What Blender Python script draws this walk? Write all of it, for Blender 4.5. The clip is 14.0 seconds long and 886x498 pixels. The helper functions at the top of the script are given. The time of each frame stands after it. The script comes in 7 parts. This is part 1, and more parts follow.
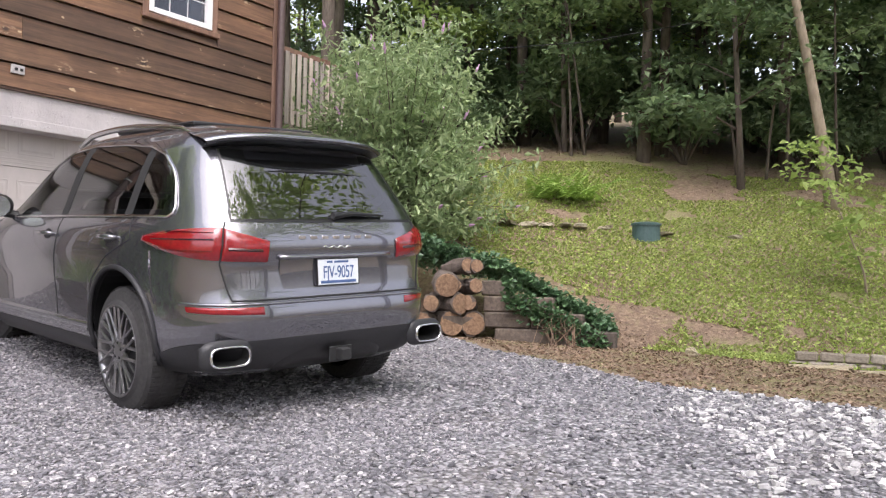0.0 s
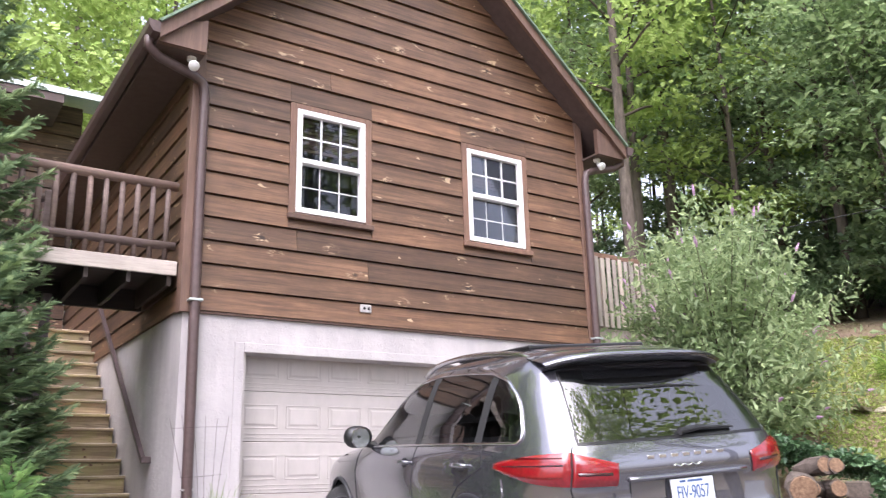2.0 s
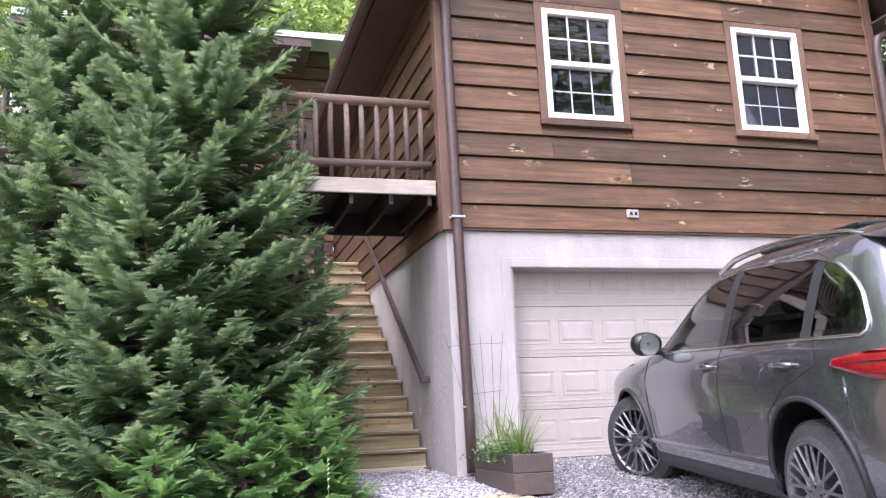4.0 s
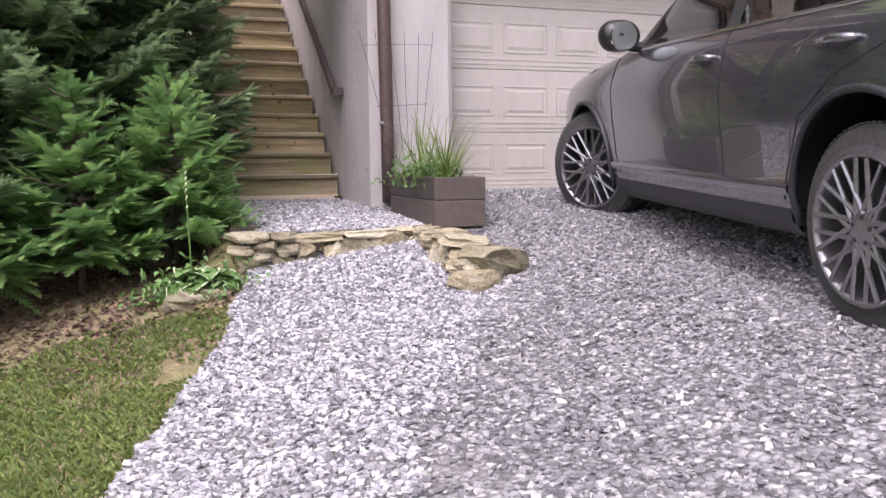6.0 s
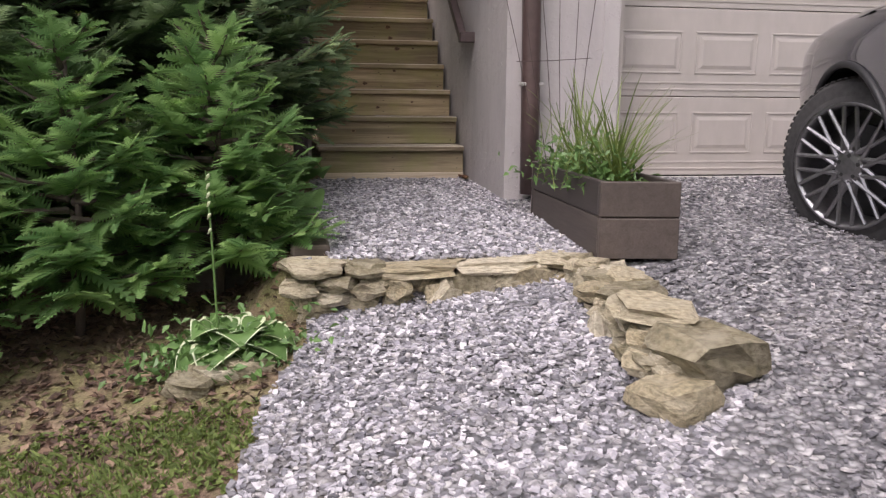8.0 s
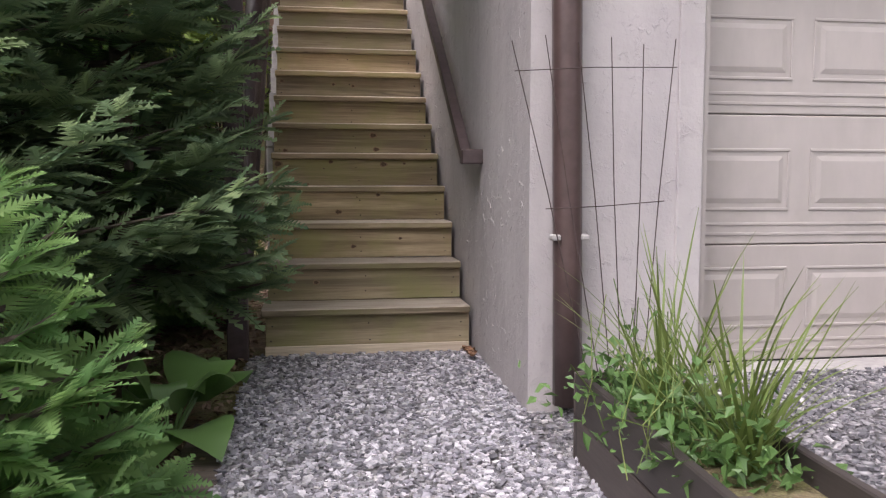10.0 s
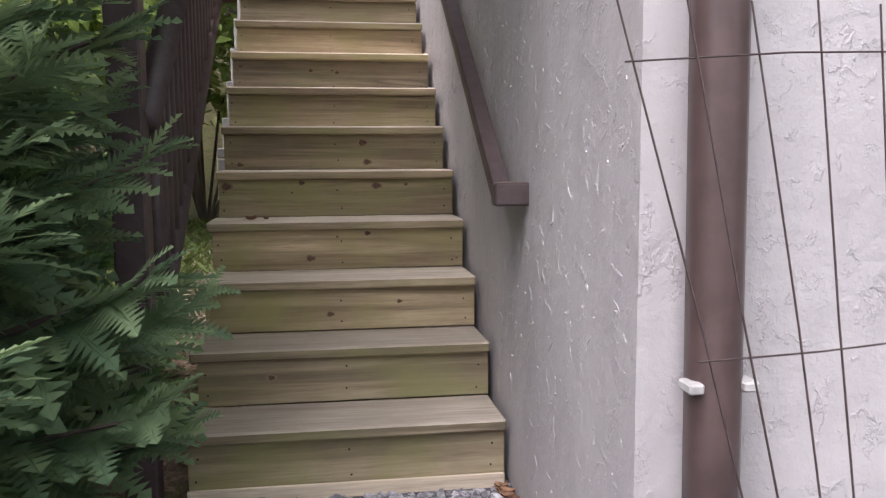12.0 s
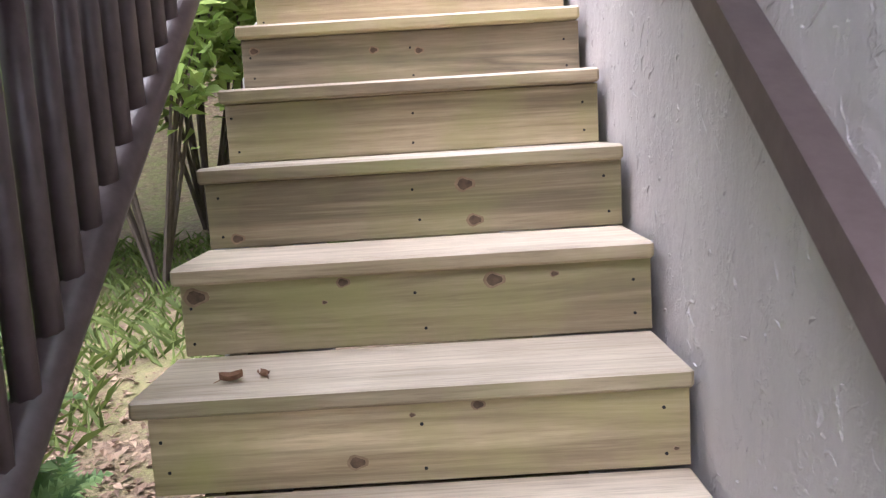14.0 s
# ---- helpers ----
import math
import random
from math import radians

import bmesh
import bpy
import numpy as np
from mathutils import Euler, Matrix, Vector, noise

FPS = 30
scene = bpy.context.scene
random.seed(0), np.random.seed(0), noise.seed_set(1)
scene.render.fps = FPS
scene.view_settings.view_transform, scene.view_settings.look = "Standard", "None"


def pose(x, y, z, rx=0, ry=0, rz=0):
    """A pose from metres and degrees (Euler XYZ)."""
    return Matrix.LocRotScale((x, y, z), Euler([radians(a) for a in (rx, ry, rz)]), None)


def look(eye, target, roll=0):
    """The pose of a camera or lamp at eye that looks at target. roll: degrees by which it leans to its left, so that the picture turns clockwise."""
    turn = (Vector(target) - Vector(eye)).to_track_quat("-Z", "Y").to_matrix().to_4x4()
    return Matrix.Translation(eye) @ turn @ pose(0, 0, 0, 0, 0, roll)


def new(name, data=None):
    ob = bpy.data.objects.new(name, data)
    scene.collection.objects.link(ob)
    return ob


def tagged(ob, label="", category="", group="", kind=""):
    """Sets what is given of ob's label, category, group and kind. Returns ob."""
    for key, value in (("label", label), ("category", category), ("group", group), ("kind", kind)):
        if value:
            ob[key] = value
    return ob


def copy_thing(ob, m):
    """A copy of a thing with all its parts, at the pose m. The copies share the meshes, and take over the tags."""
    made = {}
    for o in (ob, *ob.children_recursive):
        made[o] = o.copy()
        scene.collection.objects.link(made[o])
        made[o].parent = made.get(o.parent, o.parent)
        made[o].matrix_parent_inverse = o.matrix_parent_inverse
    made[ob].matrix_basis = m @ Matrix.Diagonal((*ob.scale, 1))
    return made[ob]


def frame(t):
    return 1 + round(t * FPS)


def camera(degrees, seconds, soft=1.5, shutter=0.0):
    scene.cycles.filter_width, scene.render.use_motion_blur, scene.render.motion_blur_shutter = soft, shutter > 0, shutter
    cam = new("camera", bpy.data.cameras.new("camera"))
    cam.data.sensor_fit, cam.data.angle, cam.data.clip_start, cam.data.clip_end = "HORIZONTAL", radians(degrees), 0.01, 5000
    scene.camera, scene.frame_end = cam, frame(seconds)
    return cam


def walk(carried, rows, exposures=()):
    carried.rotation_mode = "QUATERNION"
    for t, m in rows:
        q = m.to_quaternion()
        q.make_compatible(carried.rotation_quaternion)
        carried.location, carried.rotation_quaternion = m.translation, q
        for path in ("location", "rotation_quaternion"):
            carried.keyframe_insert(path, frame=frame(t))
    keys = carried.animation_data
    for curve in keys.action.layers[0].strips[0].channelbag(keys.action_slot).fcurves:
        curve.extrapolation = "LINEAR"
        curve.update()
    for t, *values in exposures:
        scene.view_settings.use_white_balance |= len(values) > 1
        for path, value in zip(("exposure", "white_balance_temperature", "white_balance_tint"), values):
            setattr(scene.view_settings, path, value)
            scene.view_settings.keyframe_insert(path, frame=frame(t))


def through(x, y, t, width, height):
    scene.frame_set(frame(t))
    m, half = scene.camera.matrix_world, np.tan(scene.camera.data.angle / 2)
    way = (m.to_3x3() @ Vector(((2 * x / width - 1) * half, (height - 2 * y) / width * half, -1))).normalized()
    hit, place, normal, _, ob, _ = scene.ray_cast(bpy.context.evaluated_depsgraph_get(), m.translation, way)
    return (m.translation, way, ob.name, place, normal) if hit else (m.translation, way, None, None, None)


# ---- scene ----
cam = camera(55.9, 14.0, soft=1.2, shutter=0.12)
EXPOSURES = [(0.0, 1.45, 6300, 18), (0.5, 1.65, 6400, 18), (1.0, 1.75, 6250, 19), (1.8, 1.95, 6100, 21), (2.7, 2.0, 5850, 25), (5.0, 1.8, 5950, 24), (5.5, 1.62, 6150, 24), (6.0, 1.5, 6250, 24), (6.5, 1.1, 6400, 20), (7.5, 0.95, 6500, 20), (9.0, 1.2, 6450, 20), (11.5, 1.5, 6050, 20), (12.5, 2.0, 5950, 18), (13.5, 2.65, 5650, 22), (14.0, 2.8, 5750, 20)]
PATH = [
    (0, (-2.239, -8.382, 0.452), (-0.609, -7.225, 0.534), 1.1),
    (0.5, (-2.227, -8.366, 0.477), (-0.56, -7.27, 0.617), 0.6),
    (1, (-2.262, -8.334, 0.516), (-0.736, -7.077, 0.819), -1.3),
    (1.5, (-2.303, -8.3, 0.55), (-0.991, -6.855, 0.988), -1.9),
    (2, (-2.367, -8.296, 0.578), (-1.299, -6.693, 1.12), -1.5),
    (2.5, (-2.455, -8.31, 0.586), (-1.685, -6.56, 1.173), -0.5),
    (2.7, (-2.495, -8.274, 0.598), (-1.845, -6.469, 1.163), -0.3),
    (4.8, (-2.137, -7.205, 0.363), (-1.564, -5.306, 0.618), -2.6),
    (5, (-2.073, -7.062, 0.338), (-1.486, -5.161, 0.548), -2.7),
    (5.5, (-1.859, -6.654, 0.336), (-1.263, -4.748, 0.435), -2.3),
    (6, (-1.709, -6.276, 0.277), (-1.024, -4.408, 0.072), -0.6),
    (6.5, (-1.554, -5.887, 0.24), (-0.851, -4.056, -0.15), -1.5),
    (7, (-1.406, -5.444, 0.306), (-0.937, -3.533, -0.054), -0.5),
    (7.5, (-1.328, -5.002, 0.413), (-0.865, -3.089, 0.058), 1.4),
    (8, (-1.205, -4.58, 0.495), (-0.843, -2.645, 0.144), 0.5),
    (8.5, (-1.119, -4.117, 0.564), (-0.844, -2.16, 0.256), -0.4),
    (9, (-1.026, -3.719, 0.672), (-0.726, -1.753, 0.467), 0.1),
    (9.2, (-0.957, -3.532, 0.694), (-0.648, -1.562, 0.54), 0.2),
    (11.3, (-0.637, -1.96, 0.886), (-0.319, 0.008, 0.72), -0.3),
    (11.5, (-0.606, -1.779, 0.899), (-0.306, 0.192, 0.735), -0.6),
    (12, (-0.584, -1.468, 0.995), (-0.292, 0.500, 0.780), -0.3),
    (12.5, (-0.484, -0.993, 1.058), (-0.469, 0.998, 0.877), -1.5),
    (13, (-0.468, -0.565, 1.194), (-0.505, 1.428, 1.033), -1.4),
    (13.5, (-0.488, -0.16, 1.253), (-0.428, 1.83, 1.071), -0.9),
    (14, (-0.440, 0.357, 1.189), (-0.445, 2.337, 0.913), -3.5),
]
walk(cam, [(t, look(eye, target, roll)) for t, eye, target, roll in PATH], EXPOSURES)

# ---------------------------------------------------------------- light
SUN_EL, SUN_AZ = 60.0, 222.0
world = bpy.data.worlds.new("world")
scene.world = world
world.use_nodes = True
wn = world.node_tree.nodes
sky = wn.new("ShaderNodeTexSky")
sky.sky_type, sky.sun_disc = "NISHITA", False
sky.sun_elevation, sky.sun_rotation = radians(SUN_EL), radians(SUN_AZ)
sky.dust_density, sky.ozone_density = 4.0, 0.6
wn["Background"].inputs["Strength"].default_value = 0.15
haze = wn.new("ShaderNodeHueSaturation")
haze.inputs["Saturation"].default_value = 0.35
world.node_tree.links.new(sky.outputs[0], haze.inputs["Color"])
world.node_tree.links.new(haze.outputs[0], wn["Background"].inputs["Color"])
sun = new("sun", bpy.data.lights.new("sun", "SUN"))
sun.data.energy, sun.data.angle, sun.data.color = 0.8, radians(75), (1.0, 0.95, 0.88)
sun.matrix_world = look((0, 0, 0), (-math.sin(radians(SUN_AZ)) * math.cos(radians(SUN_EL)),
                                    -math.cos(radians(SUN_AZ)) * math.cos(radians(SUN_EL)), -math.sin(radians(SUN_EL))))

# ---------------------------------------------------------------- materials


def nodes_of(name):
    m = bpy.data.materials.new(name)
    m.use_nodes = True
    n = m.node_tree.nodes
    return m, n, m.node_tree.links, n["Principled BSDF"]


def coords(n, l, stretch=(1, 1, 1), per_object=True):
    tc, mp = n.new("ShaderNodeTexCoord"), n.new("ShaderNodeMapping")
    mp.inputs["Scale"].default_value = stretch
    if per_object:
        info, mul, add = n.new("ShaderNodeObjectInfo"), n.new("ShaderNodeMath"), n.new("ShaderNodeVectorMath")
        mul.operation, mul.inputs[1].default_value = "MULTIPLY", 37.0
        l.new(info.outputs["Random"], mul.inputs[0])
        l.new(tc.outputs["Object"], add.inputs[0])
        l.new(mul.outputs[0], add.inputs[1])
        l.new(add.outputs[0], mp.inputs["Vector"])
    else:
        l.new(tc.outputs["Object"], mp.inputs["Vector"])
    return mp.outputs[0]


def noise_tex(n, l, vec, scale, detail=6.0, rough=0.6, distortion=0.0):
    t = n.new("ShaderNodeTexNoise")
    t.inputs["Scale"].default_value, t.inputs["Detail"].default_value = scale, detail
    t.inputs["Roughness"].default_value, t.inputs["Distortion"].default_value = rough, distortion
    l.new(vec, t.inputs["Vector"])
    return t.outputs["Fac"]


def ramp(n, l, fac, stops):
    r = n.new("ShaderNodeValToRGB")
    e = r.color_ramp.elements
    while len(e) < len(stops):
        e.new(0.5)
    for el, (p, c) in zip(e, stops):
        el.position, el.color = p, (*c, 1.0)
    l.new(fac, r.inputs[0])
    return r.outputs[0]


def mixc(n, l, fac, a, b, mode="MIX"):
    m = n.new("ShaderNodeMix")
    m.data_type, m.blend_type = "RGBA", mode
    for k, v in ((0, fac), (6, a), (7, b)):
        if isinstance(v, (int, float)):
            m.inputs[k].default_value = v
        elif isinstance(v, tuple):
            m.inputs[k].default_value = (*v, 1.0)
        else:
            l.new(v, m.inputs[k])
    return m.outputs[2]


def bump(n, l, bsdf, height, strength=0.4, distance=0.01, under=None):
    b = n.new("ShaderNodeBump")
    b.inputs["Strength"].default_value, b.inputs["Distance"].default_value = strength, distance
    l.new(height, b.inputs["Height"])
    if under is not None:
        l.new(under, b.inputs["Normal"])
    l.new(b.outputs[0], bsdf.inputs["Normal"])
    return b.outputs[0]


def plain(name, dark, light, scale=30.0, rough=0.6, metal=0.0, relief=0.15, depth=0.003, stretch=(1, 1, 1), spread=0.18, coat=0.0, stain=0.35):
    """Paint, metal, plastic or stone: fine grain and broad stains between two near colours."""
    m, n, l, b = nodes_of(name)
    v = coords(n, l, stretch)
    fine, broad = noise_tex(n, l, v, scale), noise_tex(n, l, v, scale * 0.09, 3.0)
    c = ramp(n, l, fine, [(0.5 - spread, dark), (0.5 + spread, light)])
    c = mixc(n, l, ramp(n, l, broad, [(0.42, (0, 0, 0)), (0.62, (stain, stain, stain))]), c, dark)
    l.new(c, b.inputs["Base Color"])
    b.inputs["Roughness"].default_value, b.inputs["Metallic"].default_value = rough, metal
    b.inputs["Coat Weight"].default_value = coat
    b.inputs["Coat Roughness"].default_value = 0.04
    bump(n, l, b, fine, relief, depth)
    return m


def wood(name, dark, light, axis=0, knots=True, chips=None, green=None, rough=0.7, grain=1.0, streak=None):
    """Sawn boards: grain along one axis, knots, and if wanted peeled chips or green algae."""
    m, n, l, b = nodes_of(name)
    st = [14.0 * grain] * 3
    st[axis] = 0.7 * grain
    v = coords(n, l, tuple(st))
    v1 = coords(n, l)
    g = noise_tex(n, l, v, 1.6, 8.0, 0.65, 0.6)
    c = ramp(n, l, g, [(0.3, dark), (0.7, light)])
    fine = noise_tex(n, l, v, 9.0, 5.0, 0.7, 0.3)
    c = mixc(n, l, 1.0, c, ramp(n, l, fine, [(0.3, (0.74, 0.72, 0.70)), (0.5, (1.0, 1.0, 1.0)), (0.7, (1.12, 1.12, 1.12))]), "MULTIPLY")
    if streak:
        sk = noise_tex(n, l, v, 0.55, 6.0, 0.6, 1.6)
        c = mixc(n, l, ramp(n, l, sk, [(0.47, (0, 0, 0)), (0.60, (0.8, 0.8, 0.8)), (0.68, (0.15, 0.15, 0.15))]), c, streak)
    broad = noise_tex(n, l, v1, 1.7, 4.0)
    c = mixc(n, l, ramp(n, l, broad, [(0.35, (0, 0, 0)), (0.7, (0.55, 0.55, 0.55))]), c, tuple(x * 0.62 for x in dark))
    if green:
        gm = noise_tex(n, l, v1, 3.1, 4.0)
        c = mixc(n, l, ramp(n, l, gm, [(0.45, (0, 0, 0)), (0.68, (0.75, 0.75, 0.75))]), c, green)
    ks = [3.0] * 3
    ks[axis] = 1.9
    vor = n.new("ShaderNodeTexVoronoi")
    vor.inputs["Scale"].default_value = 1.0
    l.new(coords(n, l, tuple(ks)), vor.inputs["Vector"])
    if knots:
        c = mixc(n, l, ramp(n, l, vor.outputs["Distance"], [(0.06, (0.85, 0.85, 0.85)), (0.10, (0, 0, 0))]), c, tuple(x * 0.3 for x in dark))
    info = n.new("ShaderNodeObjectInfo")
    c = mixc(n, l, 1.0, c, ramp(n, l, info.outputs["Random"], [(0.0, (0.66, 0.66, 0.68)), (0.5, (1.0, 1.0, 1.0)), (1.0, (1.36, 1.30, 1.24))]), "MULTIPLY")
    if chips:
        fs = [34.0] * 3
        fs[axis] = 11.0
        fl = noise_tex(n, l, coords(n, l, tuple(fs)), 1.0, 4.0, 0.6, 0.5)
        spot = ramp(n, l, vor.outputs["Distance"], [(0.10, (1, 1, 1)), (0.24, (0, 0, 0))])
        c = mixc(n, l, mixc(n, l, 1.0, spot, ramp(n, l, fl, [(0.54, (0, 0, 0)), (0.58, (0.85, 0.85, 0.85))]), "MULTIPLY"), c, chips)
        cs = [7.0] * 3
        cs[axis] = 2.6
        a = noise_tex(n, l, coords(n, l, tuple(cs)), 1.0, 5.0, 0.55, 0.8)
        c = mixc(n, l, ramp(n, l, a, [(0.68, (0, 0, 0)), (0.71, (0.85, 0.85, 0.85))]), c, chips)
    l.new(c, b.inputs["Base Color"])
    b.inputs["Roughness"].default_value = rough
    bump(n, l, b, g, 0.35, 0.004)
    return m


def leafy(name, dark, light, rough=0.55, through=0.35):
    """Leaves: varied from clump to clump, with light passing through."""
    m, n, l, b = nodes_of(name)
    geo = n.new("ShaderNodeNewGeometry")
    c = ramp(n, l, geo.outputs["Random Per Island"], [(0.0, dark), (0.6, tuple((a + q) / 2 for a, q in zip(dark, light))), (1.0, light)])
    broad = noise_tex(n, l, coords(n, l), 1.3, 3.0)
    c = mixc(n, l, ramp(n, l, broad, [(0.35, (0, 0, 0)), (0.65, (0.6, 0.6, 0.6))]), c, dark)
    l.new(c, b.inputs["Base Color"])
    b.inputs["Roughness"].default_value = rough
    tr, mix = n.new("ShaderNodeBsdfTranslucent"), n.new("ShaderNodeMixShader")
    l.new(c, tr.inputs["Color"])
    mix.inputs[0].default_value = through
    l.new(b.outputs[0], mix.inputs[1])
    l.new(tr.outputs[0], mix.inputs[2])
    l.new(mix.outputs[0], n["Material Output"].inputs["Surface"])
    return m


def islands(name, stops, rough=0.8, scale=60.0, relief=0.3):
    """Many small pieces in one mesh, each with its own tone."""
    m, n, l, b = nodes_of(name)
    geo = n.new("ShaderNodeNewGeometry")
    c = ramp(n, l, geo.outputs["Random Per Island"], stops)
    fine = noise_tex(n, l, coords(n, l), scale)
    c = mixc(n, l, ramp(n, l, fine, [(0.35, (0.55, 0.55, 0.55)), (0.65, (0, 0, 0))]), c, tuple(x * 0.6 for x in stops[0][1]))
    l.new(c, b.inputs["Base Color"])
    b.inputs["Roughness"].default_value = rough
    bump(n, l, b, fine, relief, 0.004)
    return m


def pieces(name, stops, rough=0.85, scale=14.0, relief=0.6, depth=0.015):
    """Separate pieces, each with its own tone by Object Info's Random."""
    m, n, l, b = nodes_of(name)
    info = n.new("ShaderNodeObjectInfo")
    c = ramp(n, l, info.outputs["Random"], stops)
    v = coords(n, l)
    fine, broad = noise_tex(n, l, v, scale, 8.0, 0.65), noise_tex(n, l, v, scale * 0.25, 3.0)
    c = mixc(n, l, ramp(n, l, fine, [(0.35, (0.7, 0.7, 0.7)), (0.65, (0, 0, 0))]), c, tuple(x * 0.45 for x in stops[0][1]))
    c = mixc(n, l, ramp(n, l, broad, [(0.45, (0, 0, 0)), (0.7, (0.5, 0.5, 0.5))]), c, tuple(x * 0.6 for x in stops[-1][1]))
    l.new(c, b.inputs["Base Color"])
    b.inputs["Roughness"].default_value = rough
    bump(n, l, b, fine, relief, depth)
    return m


def glass(name, tint, rough=0.02, ior=1.5):
    """Tinted glazing: a clear pane that mirrors at a slant."""
    m, n, l, b = nodes_of(name)
    tr, gl, mix = n.new("ShaderNodeBsdfTransparent"), n.new("ShaderNodeBsdfGlossy"), n.new("ShaderNodeMixShader")
    fr = n.new("ShaderNodeFresnel")
    fr.inputs["IOR"].default_value = ior
    tr.inputs["Color"].default_value = (*tint, 1)
    gl.inputs["Roughness"].default_value = rough
    l.new(fr.outputs[0], mix.inputs[0])
    l.new(tr.outputs[0], mix.inputs[1])
    l.new(gl.outputs[0], mix.inputs[2])
    l.new(mix.outputs[0], n["Material Output"].inputs["Surface"])
    return m


def stucco_material():
    """Hand-trowelled stucco: thin broken ridges, lumps and fine grit."""
    m, n, l, b = nodes_of("stucco")
    v = coords(n, l, per_object=False)
    fine = noise_tex(n, l, v, 70.0, 6.0, 0.65)
    trowel = noise_tex(n, l, coords(n, l, (1.0, 1.0, 0.75), False), 9.0, 6.0, 0.62)
    patch = noise_tex(n, l, v, 11.0, 4.0, 0.6)
    lump = noise_tex(n, l, v, 10.0, 5.0, 0.6)
    stain = noise_tex(n, l, coords(n, l, (2.2, 2.2, 0.7), False), 1.2, 5.0)
    c = ramp(n, l, stain, [(0.3, (0.38, 0.35, 0.35)), (0.65, (0.50, 0.465, 0.46))])
    l.new(c, b.inputs["Base Color"])
    b.inputs["Roughness"].default_value = 0.75
    line = ramp(n, l, trowel, [(0.47, (0, 0, 0)), (0.5, (1, 1, 1)), (0.512, (0.2, 0.2, 0.2)), (0.55, (0, 0, 0))])
    broken = ramp(n, l, patch, [(0.48, (0, 0, 0)), (0.56, (1, 1, 1))])
    first = bump(n, l, b, mixc(n, l, 1.0, line, broken, "MULTIPLY"), 0.45, 0.007)
    second = bump(n, l, b, lump, 0.42, 0.025, first)
    bump(n, l, b, fine, 0.3, 0.004, second)
    return m


def earth_material():
    """Forest soil with leaf litter, grass where the place is open."""
    m, n, l, b = nodes_of("earth")
    v = coords(n, l, per_object=False)
    fine = noise_tex(n, l, v, 26.0, 8.0, 0.7)
    vor = n.new("ShaderNodeTexVoronoi")
    vor.inputs["Scale"].default_value = 19.0
    l.new(v, vor.inputs["Vector"])
    broad = noise_tex(n, l, v, 0.55, 5.0)
    lit = ramp(n, l, vor.outputs["Color"], [(0.1, (0.11, 0.068, 0.045)), (0.5, (0.22, 0.145, 0.10)), (0.9, (0.34, 0.25, 0.17))])
    lit = mixc(n, l, ramp(n, l, fine, [(0.4, (0.7, 0.7, 0.7)), (0.6, (0, 0, 0))]), lit, (0.07, 0.045, 0.03))
    tiny = noise_tex(n, l, v, 130.0, 4.0, 0.7)
    grass = ramp(n, l, tiny, [(0.32, (0.09, 0.085, 0.035)), (0.5, (0.18, 0.185, 0.065)), (0.68, (0.30, 0.31, 0.11))])
    lit = mixc(n, l, ramp(n, l, tiny, [(0.45, (0, 0, 0)), (0.6, (0.5, 0.5, 0.5))]), lit, (0.30, 0.22, 0.15))
    mid = noise_tex(n, l, v, 4.5, 6.0, 0.7)
    both = mixc(n, l, 0.5, broad, mid)
    c = mixc(n, l, ramp(n, l, both, [(0.47, (0, 0, 0)), (0.58, (0.7, 0.7, 0.7))]), lit, grass)
    l.new(c, b.inputs["Base Color"])
    b.inputs["Roughness"].default_value = 0.95
    bump(n, l, b, fine, 0.7, 0.03)
    return m


def gravel_material():
    m, n, l, b = nodes_of("gravel_bed")
    v = coords(n, l, per_object=False)
    vor = n.new("ShaderNodeTexVoronoi")
    vor.inputs["Scale"].default_value = 38.0
    l.new(v, vor.inputs["Vector"])
    broad = noise_tex(n, l, v, 0.9, 4.0)
    c = ramp(n, l, vor.outputs["Color"], [(0.1, (0.10, 0.10, 0.11)), (0.45, (0.24, 0.235, 0.25)), (0.75, (0.38, 0.37, 0.385)), (0.95, (0.55, 0.54, 0.54))])
    c = mixc(n, l, ramp(n, l, vor.outputs["Distance"], [(0.3, (0, 0, 0)), (0.75, (0.8, 0.8, 0.8))]), c, (0.05, 0.048, 0.05))
    c = mixc(n, l, ramp(n, l, broad, [(0.5, (0, 0, 0)), (0.75, (0.5, 0.5, 0.5))]), c, (0.20, 0.17, 0.15))
    l.new(c, b.inputs["Base Color"])
    b.inputs["Roughness"].default_value = 0.85
    inv = n.new("ShaderNodeMath")
    inv.operation, inv.inputs[0].default_value = "SUBTRACT", 1.0
    l.new(vor.outputs["Distance"], inv.inputs[1])
    bump(n, l, b, inv.outputs[0], 0.9, 0.02)
    return m


EARTH, GRAVEL, STUCCO = earth_material(), gravel_material(), stucco_material()
SIDING = wood("siding_stain", (0.070, 0.037, 0.0215), (0.22, 0.120, 0.066), 0, True, (0.50, 0.36, 0.22), rough=0.55)
TRIM = wood("trim_stain", (0.12, 0.068, 0.048), (0.23, 0.135, 0.095), 2, False, rough=0.6)
TRIM_Y = wood("trim_stain_long", (0.085, 0.05, 0.04), (0.16, 0.095, 0.075), 1, False, rough=0.6)
RAIL_PAINT = plain("brown_rail_paint", (0.062, 0.044, 0.044), (0.098, 0.072, 0.072), 25, 0.42, relief=0.2)
DOWNSPOUT = plain("brown_metal_paint", (0.072, 0.046, 0.043), (0.105, 0.068, 0.064), 18, 0.4, relief=0.05)
LOG_RAIL = wood("weathered_log", (0.15, 0.105, 0.09), (0.26, 0.19, 0.165), 0, True, rough=0.75)
